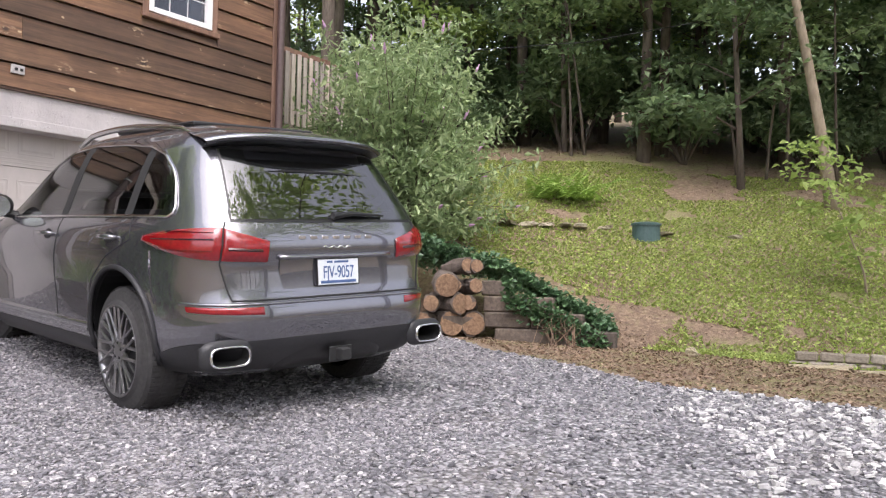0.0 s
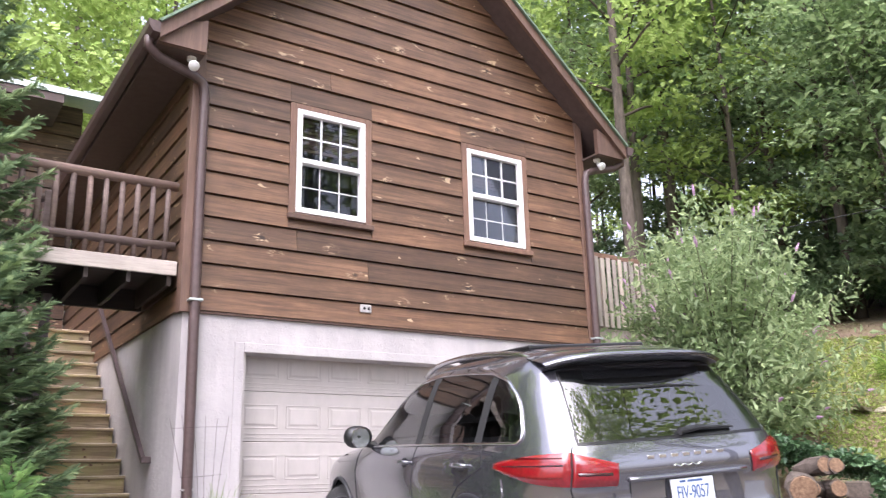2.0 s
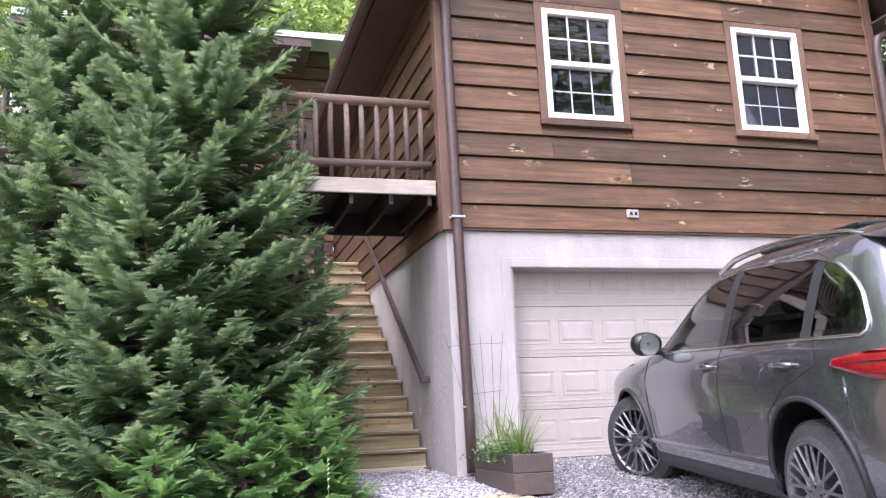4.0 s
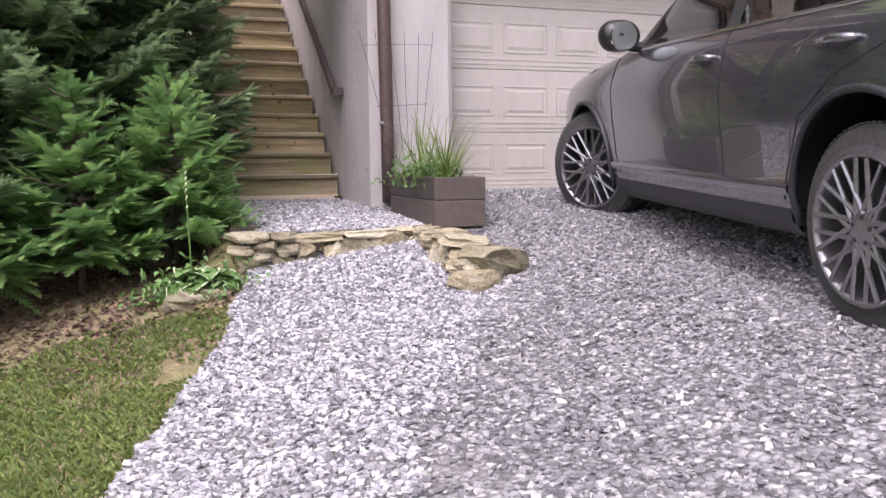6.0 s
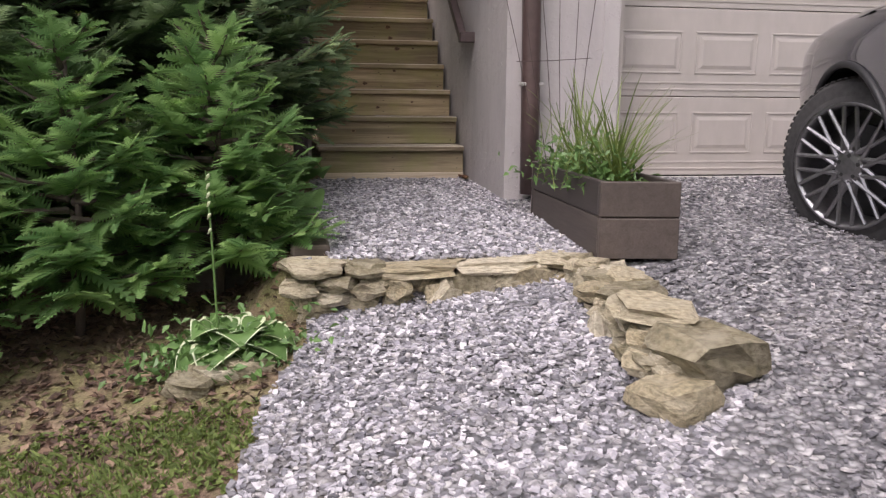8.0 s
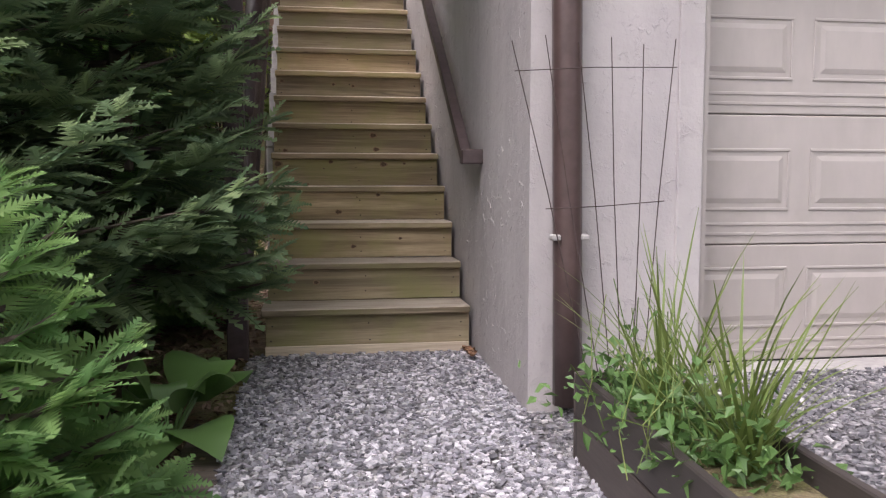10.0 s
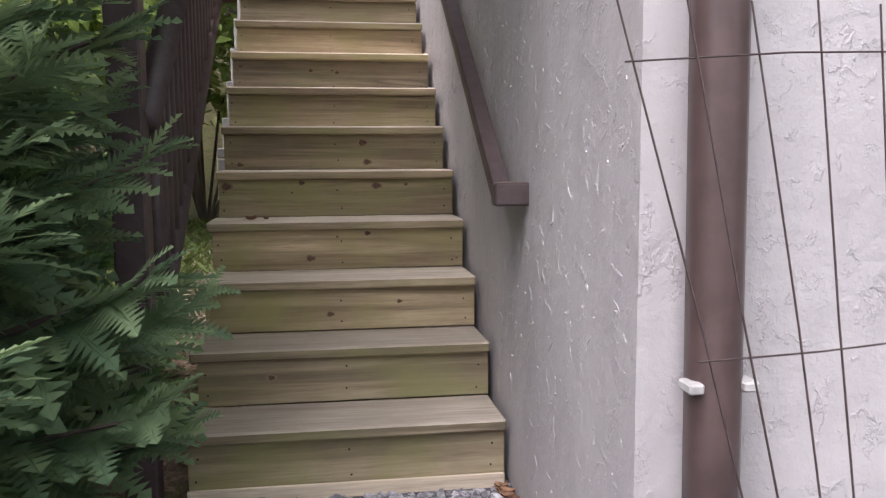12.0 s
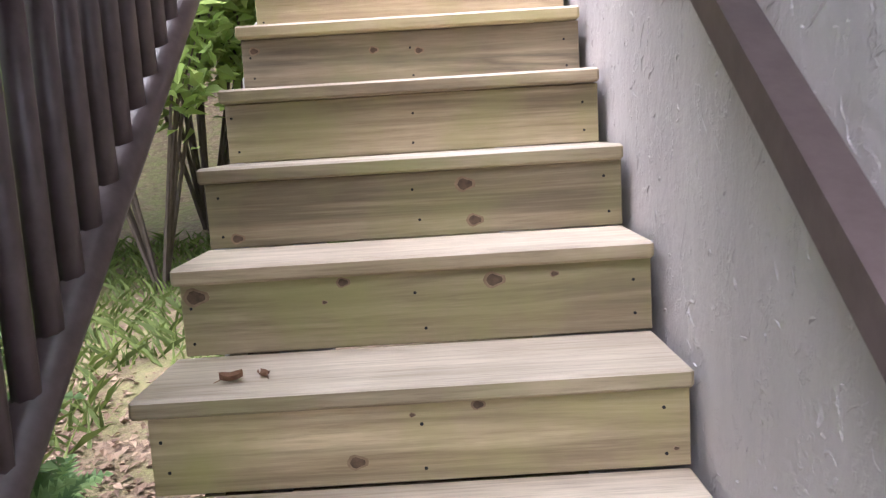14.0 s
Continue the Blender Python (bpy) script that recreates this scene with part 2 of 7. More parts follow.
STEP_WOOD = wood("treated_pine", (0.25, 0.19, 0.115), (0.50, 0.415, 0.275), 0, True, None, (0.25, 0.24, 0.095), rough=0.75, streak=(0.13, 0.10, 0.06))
TREAD_WOOD = wood("pale_tread", (0.46, 0.385, 0.29), (0.70, 0.62, 0.51), 0, False, None, None, rough=0.8)
FASCIA = wood("pale_fascia", (0.42, 0.36, 0.31), (0.62, 0.55, 0.49), 0, False, rough=0.7)
TIE_WOOD = wood("old_tie", (0.075, 0.06, 0.05), (0.20, 0.16, 0.13), 0, False, rough=0.9)
WHITE = plain("white_vinyl", (0.74, 0.73, 0.72), (0.82, 0.81, 0.80), 20, 0.35, relief=0.03)
DOOR_PAINT = plain("cream_door_paint", (0.42, 0.38, 0.355), (0.48, 0.435, 0.41), 9, 0.45, relief=0.05, stretch=(1, 1, 0.4))
ROOF_METAL = plain("green_roof_metal", (0.13, 0.19, 0.13), (0.20, 0.27, 0.19), 6, 0.4, 0.3)
PALE_METAL = plain("pale_roof_metal", (0.45, 0.50, 0.48), (0.62, 0.66, 0.64), 6, 0.4, 0.3)
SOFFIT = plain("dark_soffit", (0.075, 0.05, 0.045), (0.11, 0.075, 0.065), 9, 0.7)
DARK = plain("dark_cavity", (0.012, 0.012, 0.013), (0.02, 0.02, 0.02), 9, 0.9)
WINDOW_GLASS = glass("window_glass", (0.55, 0.57, 0.60), 0.015)
BLIND = wood("window_blind", (0.20, 0.13, 0.10), (0.34, 0.24, 0.19), 0, False)
# Blue-grey with the dimness of an unlit room put into the colour.
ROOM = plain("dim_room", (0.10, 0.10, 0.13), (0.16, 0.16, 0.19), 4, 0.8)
PLANTER = wood("planter_paint", (0.058, 0.046, 0.041), (0.092, 0.075, 0.068), 1, False, rough=0.6)
FENCE_WOOD = wood("grey_fence_wood", (0.34, 0.29, 0.25), (0.55, 0.49, 0.44), 2, False, rough=0.85)
FIELDSTONE = pieces("fieldstone", [(0.0, (0.17, 0.145, 0.085)), (0.2, (0.30, 0.26, 0.17)), (0.45, (0.46, 0.385, 0.25)), (0.7, (0.56, 0.49, 0.35)), (1.0, (0.68, 0.61, 0.47))], scale=9, relief=0.6, depth=0.03)
CONCRETE = plain("pale_block", (0.33, 0.31, 0.30), (0.46, 0.44, 0.42), 30, 0.9, relief=0.4)
BARK = plain("bark", (0.07, 0.055, 0.045), (0.17, 0.135, 0.11), 14, 0.95, relief=0.9, depth=0.02, stretch=(1, 1, 0.25))
PALE_BARK = plain("pale_bark", (0.22, 0.17, 0.12), (0.40, 0.33, 0.25), 14, 0.9, relief=0.7, depth=0.015, stretch=(1, 1, 0.3))
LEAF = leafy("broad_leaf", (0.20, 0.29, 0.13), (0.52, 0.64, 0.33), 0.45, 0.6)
# Copies of LEAF with light or shade in the colour: LEAF_LIT brighter, UNDER_LEAF darker.
LEAF_LIT = leafy("leaf_toned_lit", (0.26, 0.36, 0.10), (0.58, 0.70, 0.25), 0.5, 0.65)
UNDER_LEAF = leafy("leaf_toned_shaded", (0.13, 0.20, 0.10), (0.40, 0.52, 0.28), 0.45, 0.55)
BUSH_LEAF = leafy("bush_leaf", (0.19, 0.27, 0.12), (0.56, 0.66, 0.36), 0.5, 0.5)
IVY_LEAF = leafy("ivy_leaf", (0.05, 0.11, 0.05), (0.17, 0.29, 0.13), 0.35, 0.2)
FERN_LEAF = leafy("fern_leaf", (0.20, 0.33, 0.06), (0.42, 0.58, 0.14))
YOUNG_CONIFER = leafy("young_spray", (0.12, 0.24, 0.085), (0.36, 0.55, 0.19), 0.6, 0.5)
CONIFER = leafy("cypress_spray", (0.11, 0.18, 0.095), (0.41, 0.53, 0.26), 0.6, 0.5)
GRASS = leafy("grass_blade", (0.085, 0.12, 0.03), (0.24, 0.31, 0.08), 0.7, 0.4)
BANK_GRASS = leafy("bank_leaf", (0.22, 0.29, 0.07), (0.54, 0.62, 0.18), 0.6, 0.4)
WHITE_PEBBLE = islands("pale_river_stone", [(0.0, (0.34, 0.33, 0.33)), (0.5, (0.58, 0.57, 0.56)), (1.0, (0.78, 0.76, 0.73))])
SEDGE = leafy("sedge_blade", (0.09, 0.15, 0.03), (0.32, 0.38, 0.12), 0.5, 0.3)
HOSTA = leafy("hosta_leaf", (0.09, 0.18, 0.05), (0.20, 0.33, 0.11), 0.4, 0.25)
HOSTA_EDGE = plain("hosta_margin", (0.50, 0.56, 0.36), (0.62, 0.66, 0.46), 20, 0.5)
LILAC = plain("lilac_flower", (0.42, 0.24, 0.40), (0.58, 0.36, 0.55), 40, 0.8)
PEBBLE = islands("gravel_stone", [(0.0, (0.12, 0.117, 0.13)), (0.3, (0.22, 0.212, 0.228)), (0.65, (0.33, 0.315, 0.33)), (0.9, (0.46, 0.44, 0.45)), (1.0, (0.64, 0.61, 0.60))])
PALE_PEBBLE = islands("clean_gravel_stone", [(0.0, (0.18, 0.176, 0.20)), (0.25, (0.36, 0.345, 0.38)), (0.6, (0.54, 0.52, 0.56)), (1.0, (0.78, 0.75, 0.78))])
LITTER = islands("dead_leaf", [(0.0, (0.15, 0.095, 0.065)), (0.5, (0.27, 0.18, 0.12)), (1.0, (0.42, 0.31, 0.21))], scale=20)

MULCH = islands("bark_mulch", [(0.0, (0.06, 0.035, 0.025)), (0.6, (0.14, 0.082, 0.058)), (1.0, (0.27, 0.18, 0.12))], scale=20)

# ---------------------------------------------------------------- shaping helpers


def mesh_ob(name, bm, material, smooth=False, parent=None):
    me = bpy.data.meshes.new(name)
    bmesh.ops.recalc_face_normals(bm, faces=bm.faces)
    bm.to_mesh(me)
    bm.free()
    for mt in (material if isinstance(material, (list, tuple)) else [material]):
        me.materials.append(mt)
    if smooth:
        me.shade_smooth()
    ob = new(name, me)
    ob.parent = parent
    return ob


def part(name, bm, material, parent, label="", smooth=False):
    ob = mesh_ob(name, bm, material, smooth, parent)
    return tagged(ob, label) if label else ob


def thing(name, label, category, group="", kind="", at=None):
    ob = new(name)
    ob.empty_display_size = 0.1
    if at is not None:
        ob.matrix_basis = at
    return tagged(ob, label, category, group, kind)


def raw_ob(name, verts, faces, material, parent=None, smooth=False):
    me = bpy.data.meshes.new(name)
    me.from_pydata(verts, [], faces)
    for mt in (material if isinstance(material, (list, tuple)) else [material]):
        me.materials.append(mt)
    if smooth:
        me.shade_smooth()
    ob = new(name, me)
    ob.parent = parent
    return ob


def box(bm, x0, x1, y0, y1, z0, z1, bevel=0.0, m=None):
    geo = bmesh.ops.create_cube(bm, size=1.0, matrix=Matrix.Translation(((x0 + x1) / 2, (y0 + y1) / 2, (z0 + z1) / 2)) @ Matrix.Diagonal((x1 - x0, y1 - y0, z1 - z0, 1)))
    vs = geo["verts"]
    if bevel:
        es = list({e for v in vs for e in v.link_edges})
        r = bmesh.ops.bevel(bm, geom=es, offset=bevel, segments=1, affect="EDGES")
        vs = list({v for f in r["faces"] for v in f.verts} | {v for v in vs if v.is_valid})
    if m is not None:
        bmesh.ops.transform(bm, matrix=m, verts=vs)
    return bm


def boxed(x0, x1, y0, y1, z0, z1, bevel=0.0, m=None):
    return box(bmesh.new(), x0, x1, y0, y1, z0, z1, bevel, m)


def tube(bm, pts, radius, sides=8, cap=True):
    """A round bar along pts; radius may vary from point to point."""
    pts = [Vector(p) for p in pts]
    rs = [float(r) for r in radius] if isinstance(radius, (list, tuple)) else [radius] * len(pts)
    rings, side = [], None
    for i, p in enumerate(pts):
        d = (pts[min(i + 1, len(pts) - 1)] - pts[max(i - 1, 0)]).normalized()
        if side is None:
            side = d.cross(Vector((0, 0, 1)) if abs(d.z) < 0.9 else Vector((1, 0, 0))).normalized()
        side = (side - d * side.dot(d)).normalized()
        up = d.cross(side)
        rings.append([bm.verts.new(p + rs[i] * (math.cos(a) * side + math.sin(a) * up)) for a in [2 * math.pi * k / sides for k in range(sides)]])
    for a, b in zip(rings, rings[1:]):
        for k in range(sides):
            bm.faces.new((a[k], a[(k + 1) % sides], b[(k + 1) % sides], b[k]))
    if cap:
        bm.faces.new(rings[0][::-1])
        bm.faces.new(rings[-1])
    return bm


def tubed(pts, radius, sides=8):
    return tube(bmesh.new(), pts, radius, sides)


def prism(bm, outline, axis, a, b):
    """An outline of 2D points pushed from a to b along the axis 'x', 'y' or 'z'."""
    def at(p, s):
        return {"x": (s, p[0], p[1]), "y": (p[0], s, p[1]), "z": (p[0], p[1], s)}[axis]
    lo, hi = [bm.verts.new(at(p, a)) for p in outline], [bm.verts.new(at(p, b)) for p in outline]
    n = len(outline)
    bm.faces.new(lo)
    bm.faces.new(hi[::-1])
    for i in range(n):
        bm.faces.new((lo[i], hi[i], hi[(i + 1) % n], lo[(i + 1) % n]))
    return bm


def sheet(rows, thick=0.0, bm=None):
    """A surface through rows of points."""
    bm = bm or bmesh.new()
    grid = [[bm.verts.new(p) for p in row] for row in rows]
    for a, b in zip(grid, grid[1:]):
        for i in range(len(a) - 1):
            bm.faces.new((a[i], a[i + 1], b[i + 1], b[i]))
    if thick:
        bmesh.ops.solidify(bm, geom=bm.faces[:], thickness=thick)
    return bm


def smooth01(a, b, x):
    t = min(1.0, max(0.0, (x - a) / (b - a)))
    return t * t * (3 - 2 * t)


# ---------------------------------------------------------------- ground
STAIR_X0, STAIR_X1, STAIR_Y, RUN, RISE = -0.995, -0.022, 1.0, 0.254, 0.19


def drive_height(x, y):
    """The gravel yard: falls away from the garage and towards the lawn."""
    zx = 0.15 * (x - 0.46) if x < 0.46 else 0.055 * min(x - 0.46, 1.5) - 0.004 * max(0.0, x - 2.5)
    zy = 0.13 * (y + 2.9) if y > -2.9 else 0.035 * (y + 2.9)
    z = -0.27 + max(zx, -0.75 - 0.03 * abs(x)) + zy
    if y > -1.6:
        k = smooth01(0.05, 0.35, x)
        z = min(z, (1 - k) * (-0.125 + 0.033 * (y + 1.43)) + k * (0.04 + 0.01 * y))
    return z


def terrace(x, y):
    """1 on the raised gravel landing before the stairs."""
    if y > 6:
        return 0.0
    wall_x = -1.22
    right = smooth01(0.35, 0.02, x) if y > -1.45 else smooth01(0.12, 0.02, x - (-0.06 + (-1.45 - y) * 0.1))
    return smooth01(wall_x - 0.18, wall_x, x) * smooth01(-1.50, -1.40, y) * right


def toe(y):
    return 6.62 - 0.12 * min(0.0, y + 4.4) + 0.05 * max(0.0, y + 2.5)


def ground_height(x, y):
    z = drive_height(x, y)
    k = terrace(x, y)
    if k > 0:
        z += k * (-0.125 + 0.033 * (y + 1.43) - z)
    u = (x - 6.8) * 0.86 + (y + 4.0) * 0.5
    hill = 0.375 * min(u, 9.0) + 0.22 * max(0.0, u - 9.0) if u > 0 else 0.0
    z += hill * smooth01(toe(y), toe(y) + 0.45, x)
    z += 0.33 * max(0.0, y - 9.0) * smooth01(9.0, 20.0, y) * (1 - smooth01(4.0, 12.0, x))
    if x < -3:
        z += 0.05 * (-3 - x) * smooth01(-3, -8, x)
    return z + 0.03 * noise.noise((x * 0.6, y * 0.6, 3.0)) * smooth01(2.5, 6.0, abs(x) + 0.3 * abs(y))


def lawn_edge(y):
    """The line between the gravel and the lawn beside the stairs."""
    return -1.18 - 0.18 * max(0.0, -1.6 - y) - 0.20 * max(0.0, -2.6 - y) + 0.06 * noise.noise((y * 1.7, 0.3, 1.0))


def is_gravel(x, y):
    w = 0.22 * noise.noise((x * 0.9, y * 0.9, 7.0)) + 0.08 * noise.noise((x * 4, y * 4, 2.0))
    if y > 0.0 and x > 0.0:
        return False
    if x < lawn_edge(y) + 0.4 * w or (y > -1.40 and x < -1.06) or y > 1.05:
        return False
    edge = 5.75 - 0.5 * max(0.0, -2.7 - y) + 0.65 * max(0.0, -6.2 - y)
    return x < edge + 0.9 * w and y < 1.05


def axis_steps(lo, hi, fine_lo, fine_hi, fine, grow=1.16):
    out = list(np.arange(fine_lo, fine_hi + 1e-6, fine))
    step, v = fine, fine_hi
    while v < hi:
        step = min(step * grow, 25.0)
        v += step
        out.append(v)
    step, v = fine, fine_lo
    while v > lo:
        step = min(step * grow, 25.0)
        v -= step
        out.insert(0, v)
    return out


gx, gy = axis_steps(-600, 900, -3.2, 9.0, 0.10), axis_steps(-600, 900, -9.0, 2.0, 0.10)
ground = raw_ob("ground", [(x, y, ground_height(x, y)) for y in gy for x in gx],
                [(j * len(gx) + i, j * len(gx) + i + 1, (j + 1) * len(gx) + i + 1, (j + 1) * len(gx) + i) for j in range(len(gy) - 1) for i in range(len(gx) - 1)], EARTH, smooth=True)
tagged(ground, "brown soil with leaf litter and patchy grass", "ground", kind="structure")

fx, fy = np.arange(-3.0, 7.2, 0.05), np.arange(-11.5, 1.1, 0.05)
dv, df, index = [], [], {}
for j in range(len(fy) - 1):
    for i in range(len(fx) - 1):
        if is_gravel(fx[i] + 0.025, fy[j] + 0.025):
            ids = []
            for a, b in ((i, j), (i + 1, j), (i + 1, j + 1), (i, j + 1)):
                if (a, b) not in index:
                    index[(a, b)] = len(dv)
                    dv.append((fx[a], fy[b], ground_height(fx[a], fy[b]) + 0.012 + 0.008 * noise.noise((fx[a] * 2, fy[b] * 2, 5))))
                ids.append(index[(a, b)])
            df.append(ids)
driveway = tagged(raw_ob("driveway", dv, df, GRAVEL, smooth=True), "loose grey crushed stone on the driveway", "driveway", kind="structure")

# ---------------------------------------------------------------- house: main block
HX, SB, EAVE_Z, PITCH, RIDGE_X = 5.56, 2.335, 5.19, 0.90, 2.78
HY = 7.0
GX0, GX1, GTOP = 0.655, 5.0, 1.94
WINDOWS = [(1.175, 2.055, 3.54, 4.80), (3.55, 4.455, 3.54, 4.80)]


def roof_under(x):
    """Underside of the roof over the gable, by x."""
    return EAVE_Z + 0.02 + PITCH * (min(x, 2 * RIDGE_X - x) + 0.5) - 0.12


wall_front = thing("wall_front", "pale pink-grey stucco garage wall below brown stained siding", "wall", kind="structure")
bm = bmesh.new()
box(bm, 0.0, GX0, 0.0, 0.25, -0.35, SB + 0.02)
box(bm, GX1, HX, 0.0, 0.25, -0.35, SB + 0.02)
box(bm, GX0, GX1, 0.0, 0.25, GTOP, SB + 0.02)
part("stucco_face", bm, STUCCO, wall_front)
for x0, x1, z0, z1 in ((GX0 - 0.10, GX0 - 0.002, -0.1, GTOP + 0.10), (GX1 + 0.002, GX1 + 0.10, -0.1, GTOP + 0.10), (GX0 - 0.001, GX1 + 0.001, GTOP + 0.002, GTOP + 0.10)):
    part("door_surround", boxed(x0, x1, -0.012, 0.004, z0, z1, 0.004), STUCCO, wall_front, "smooth raised stucco band")
bm = bmesh.new()
top = [(0, SB + 0.02), (HX, SB + 0.02), (HX, roof_under(HX)), (RIDGE_X, roof_under(RIDGE_X)), (0, roof_under(0))]
prism(bm, top, "y", 0.06, 0.2)
sheath = part("sheathing", bm, SIDING, wall_front)
# openings through the sheathing
cut = bmesh.new()
cut.from_mesh(sheath.data)
xs = sorted({q for w in WINDOWS for q in (w[0], w[1])})
for q in xs:
    bmesh.ops.bisect_plane(cut, geom=cut.verts[:] + cut.edges[:] + cut.faces[:], plane_co=(q, 0, 0), plane_no=(1, 0, 0))
for q in (WINDOWS[0][2], WINDOWS[0][3]):
    bmesh.ops.bisect_plane(cut, geom=cut.verts[:] + cut.edges[:] + cut.faces[:], plane_co=(0, 0, q), plane_no=(0, 0, 1))
gone = [f for f in cut.faces if abs(f.normal.y) > 0.9 and any(w[0] < f.calc_center_median().x < w[1] and w[2] < f.calc_center_median().z < w[3] for w in WINDOWS)]
bmesh.ops.delete(cut, geom=gone, context="FACES")
cut.to_mesh(sheath.data)
cut.free()


def lap_board(x0, x1, z0, z1, xa, xb):
    """One tapered board on the front wall; xa, xb are its ends at the top edge."""
    bm = bmesh.new()
    v = [bm.verts.new(p) for p in ((x0, -0.042, z0), (x1, -0.042, z0), (xb, -0.016, z1 - 0.016), (xa, -0.016, z1 - 0.016),
                                   (x0, 0.06, z0), (x1, 0.06, z0), (xb, 0.06, z1 - 0.016), (xa, 0.06, z1 - 0.016))]
    for f in ((0, 1, 2, 3), (5, 4, 7, 6), (4, 5, 1, 0), (3, 2, 6, 7), (4, 0, 3, 7), (1, 5, 6, 2)):
        bm.faces.new([v[i] for i in f])
    return bm


z, BOARD = SB, 0.253
while z < 8.3:
    z1 = z + BOARD
    def ends(h):
        if h < roof_under(-0.03):
            return 0.09, HX - 0.09
        d = (h - roof_under(0)) / PITCH
        return max(0.09, d), min(HX - 0.09, HX - d)
    (a0, b0), (a1, b1) = ends(z), ends(z1)
    if b1 - a1 > 0.15:
        spans = [(a0, b0, a1, b1)]
        for w in WINDOWS:
            if z1 > w[2] - 0.08 and z < w[3] + 0.08:
                nxt = []
                for s0, s1, t0, t1 in spans:
                    if s0 < w[0] - 0.09 and s1 > w[1] + 0.09:
                        nxt += [(s0, w[0] - 0.09, t0, w[0] - 0.09), (w[1] + 0.09, s1, w[1] + 0.09, t1)]
                    else:
                        nxt.append((s0, s1, t0, t1))
                spans = nxt
                if z < w[3] + 0.068 < z1:
                    part("siding_board", lap_board(w[0] - 0.088, w[1] + 0.088, w[3] + 0.068, z1, w[0] - 0.088, w[1] + 0.088), SIDING, wall_front)
                if z < w[2] - 0.088 < z1:
                    part("siding_board", lap_board(w[0] - 0.088, w[1] + 0.088, z, w[2] - 0.075, w[0] - 0.088, w[1] + 0.088), SIDING, wall_front)
        random.seed(int(z * 100))
        if len(spans) == 1 and random.random() < 0.6 and a0 == 0.09:
            q = random.uniform(1.2, 4.4)
            s0, s1, t0, t1 = spans[0]
            spans = [(s0, q - 0.002, t0, q - 0.002), (q + 0.002, s1, q + 0.002, t1)]
        for s in spans:
            part("siding_board", lap_board(s[0], s[1], z, z1, s[2], s[3]), SIDING, wall_front)
    z = z1

for x0, x1 in ((-0.045, 0.088), (HX - 0.088, HX + 0.045)):
    tagged(mesh_ob("corner_trim", boxed(x0, x1, -0.045, 0.10, SB - 0.03, roof_under(0) + 0.05, 0.004), TRIM), "brown stained corner board on the house", "trim", kind="structure")
tagged(mesh_ob("skirt_trim", boxed(0.09, HX - 0.09, -0.03, 0.02, SB - 0.03, SB - 0.002, 0.003), TRIM), "thin brown drip board under the siding", "trim", kind="structure")

wall_side = thing("wall_side", "rough grey trowelled stucco side wall beside the stairs", "wall", kind="structure")
part("stucco_face", boxed(0.0, 0.22, 0.25, HY, -0.4, SB + 0.02), STUCCO, wall_side)
part("sheathing", boxed(0.03, 0.2, 0.25, HY, SB + 0.02, EAVE_Z + 0.2), SIDING, wall_side)
SIDING_Y = wood("siding_stain_long", (0.070, 0.037, 0.0215), (0.22, 0.120, 0.066), 1, True, (0.46, 0.33, 0.21), rough=0.55)
z = SB
while z < EAVE_Z + 0.2:
    bm = bmesh.new()
    prism(bm, [(-0.034, z), (-0.012, z + BOARD - 0.012), (0.03, z + BOARD - 0.012), (0.03, z)], "y", 0.10, HY)
    part("siding_board", bm, SIDING_Y, wall_side)
    z += BOARD
tagged(mesh_ob("wall_right", boxed(HX - 0.2, HX, 0.25, HY, -0.4, EAVE_Z + 0.2), SIDING_Y), "brown siding on the far side of the house", "wall", kind="structure")
bm = bmesh.new()
prism(bm, [(0.2, -0.4), (HX - 0.2, -0.4), (HX - 0.2, roof_under(HX - 0.2)), (RIDGE_X, roof_under(RIDGE_X)), (0.2, roof_under(0.2))], "y", HY - 0.2, HY)
tagged(mesh_ob("wall_back", bm, SIDING), "brown siding on the back of the house", "wall", kind="structure")
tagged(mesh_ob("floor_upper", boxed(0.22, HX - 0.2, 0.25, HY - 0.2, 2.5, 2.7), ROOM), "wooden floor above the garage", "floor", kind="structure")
tagged(mesh_ob("floor_garage", boxed(0.25, HX - 0.2, 0.25, HY - 0.2, -0.1, 0.03), CONCRETE), "concrete garage floor", "floor", kind="structure")
tagged(mesh_ob("threshold", boxed(GX0, GX1, 0.02, 0.25, -0.15, 0.045, 0.006), CONCRETE), "pale concrete sill under the garage door", "floor", kind="structure")

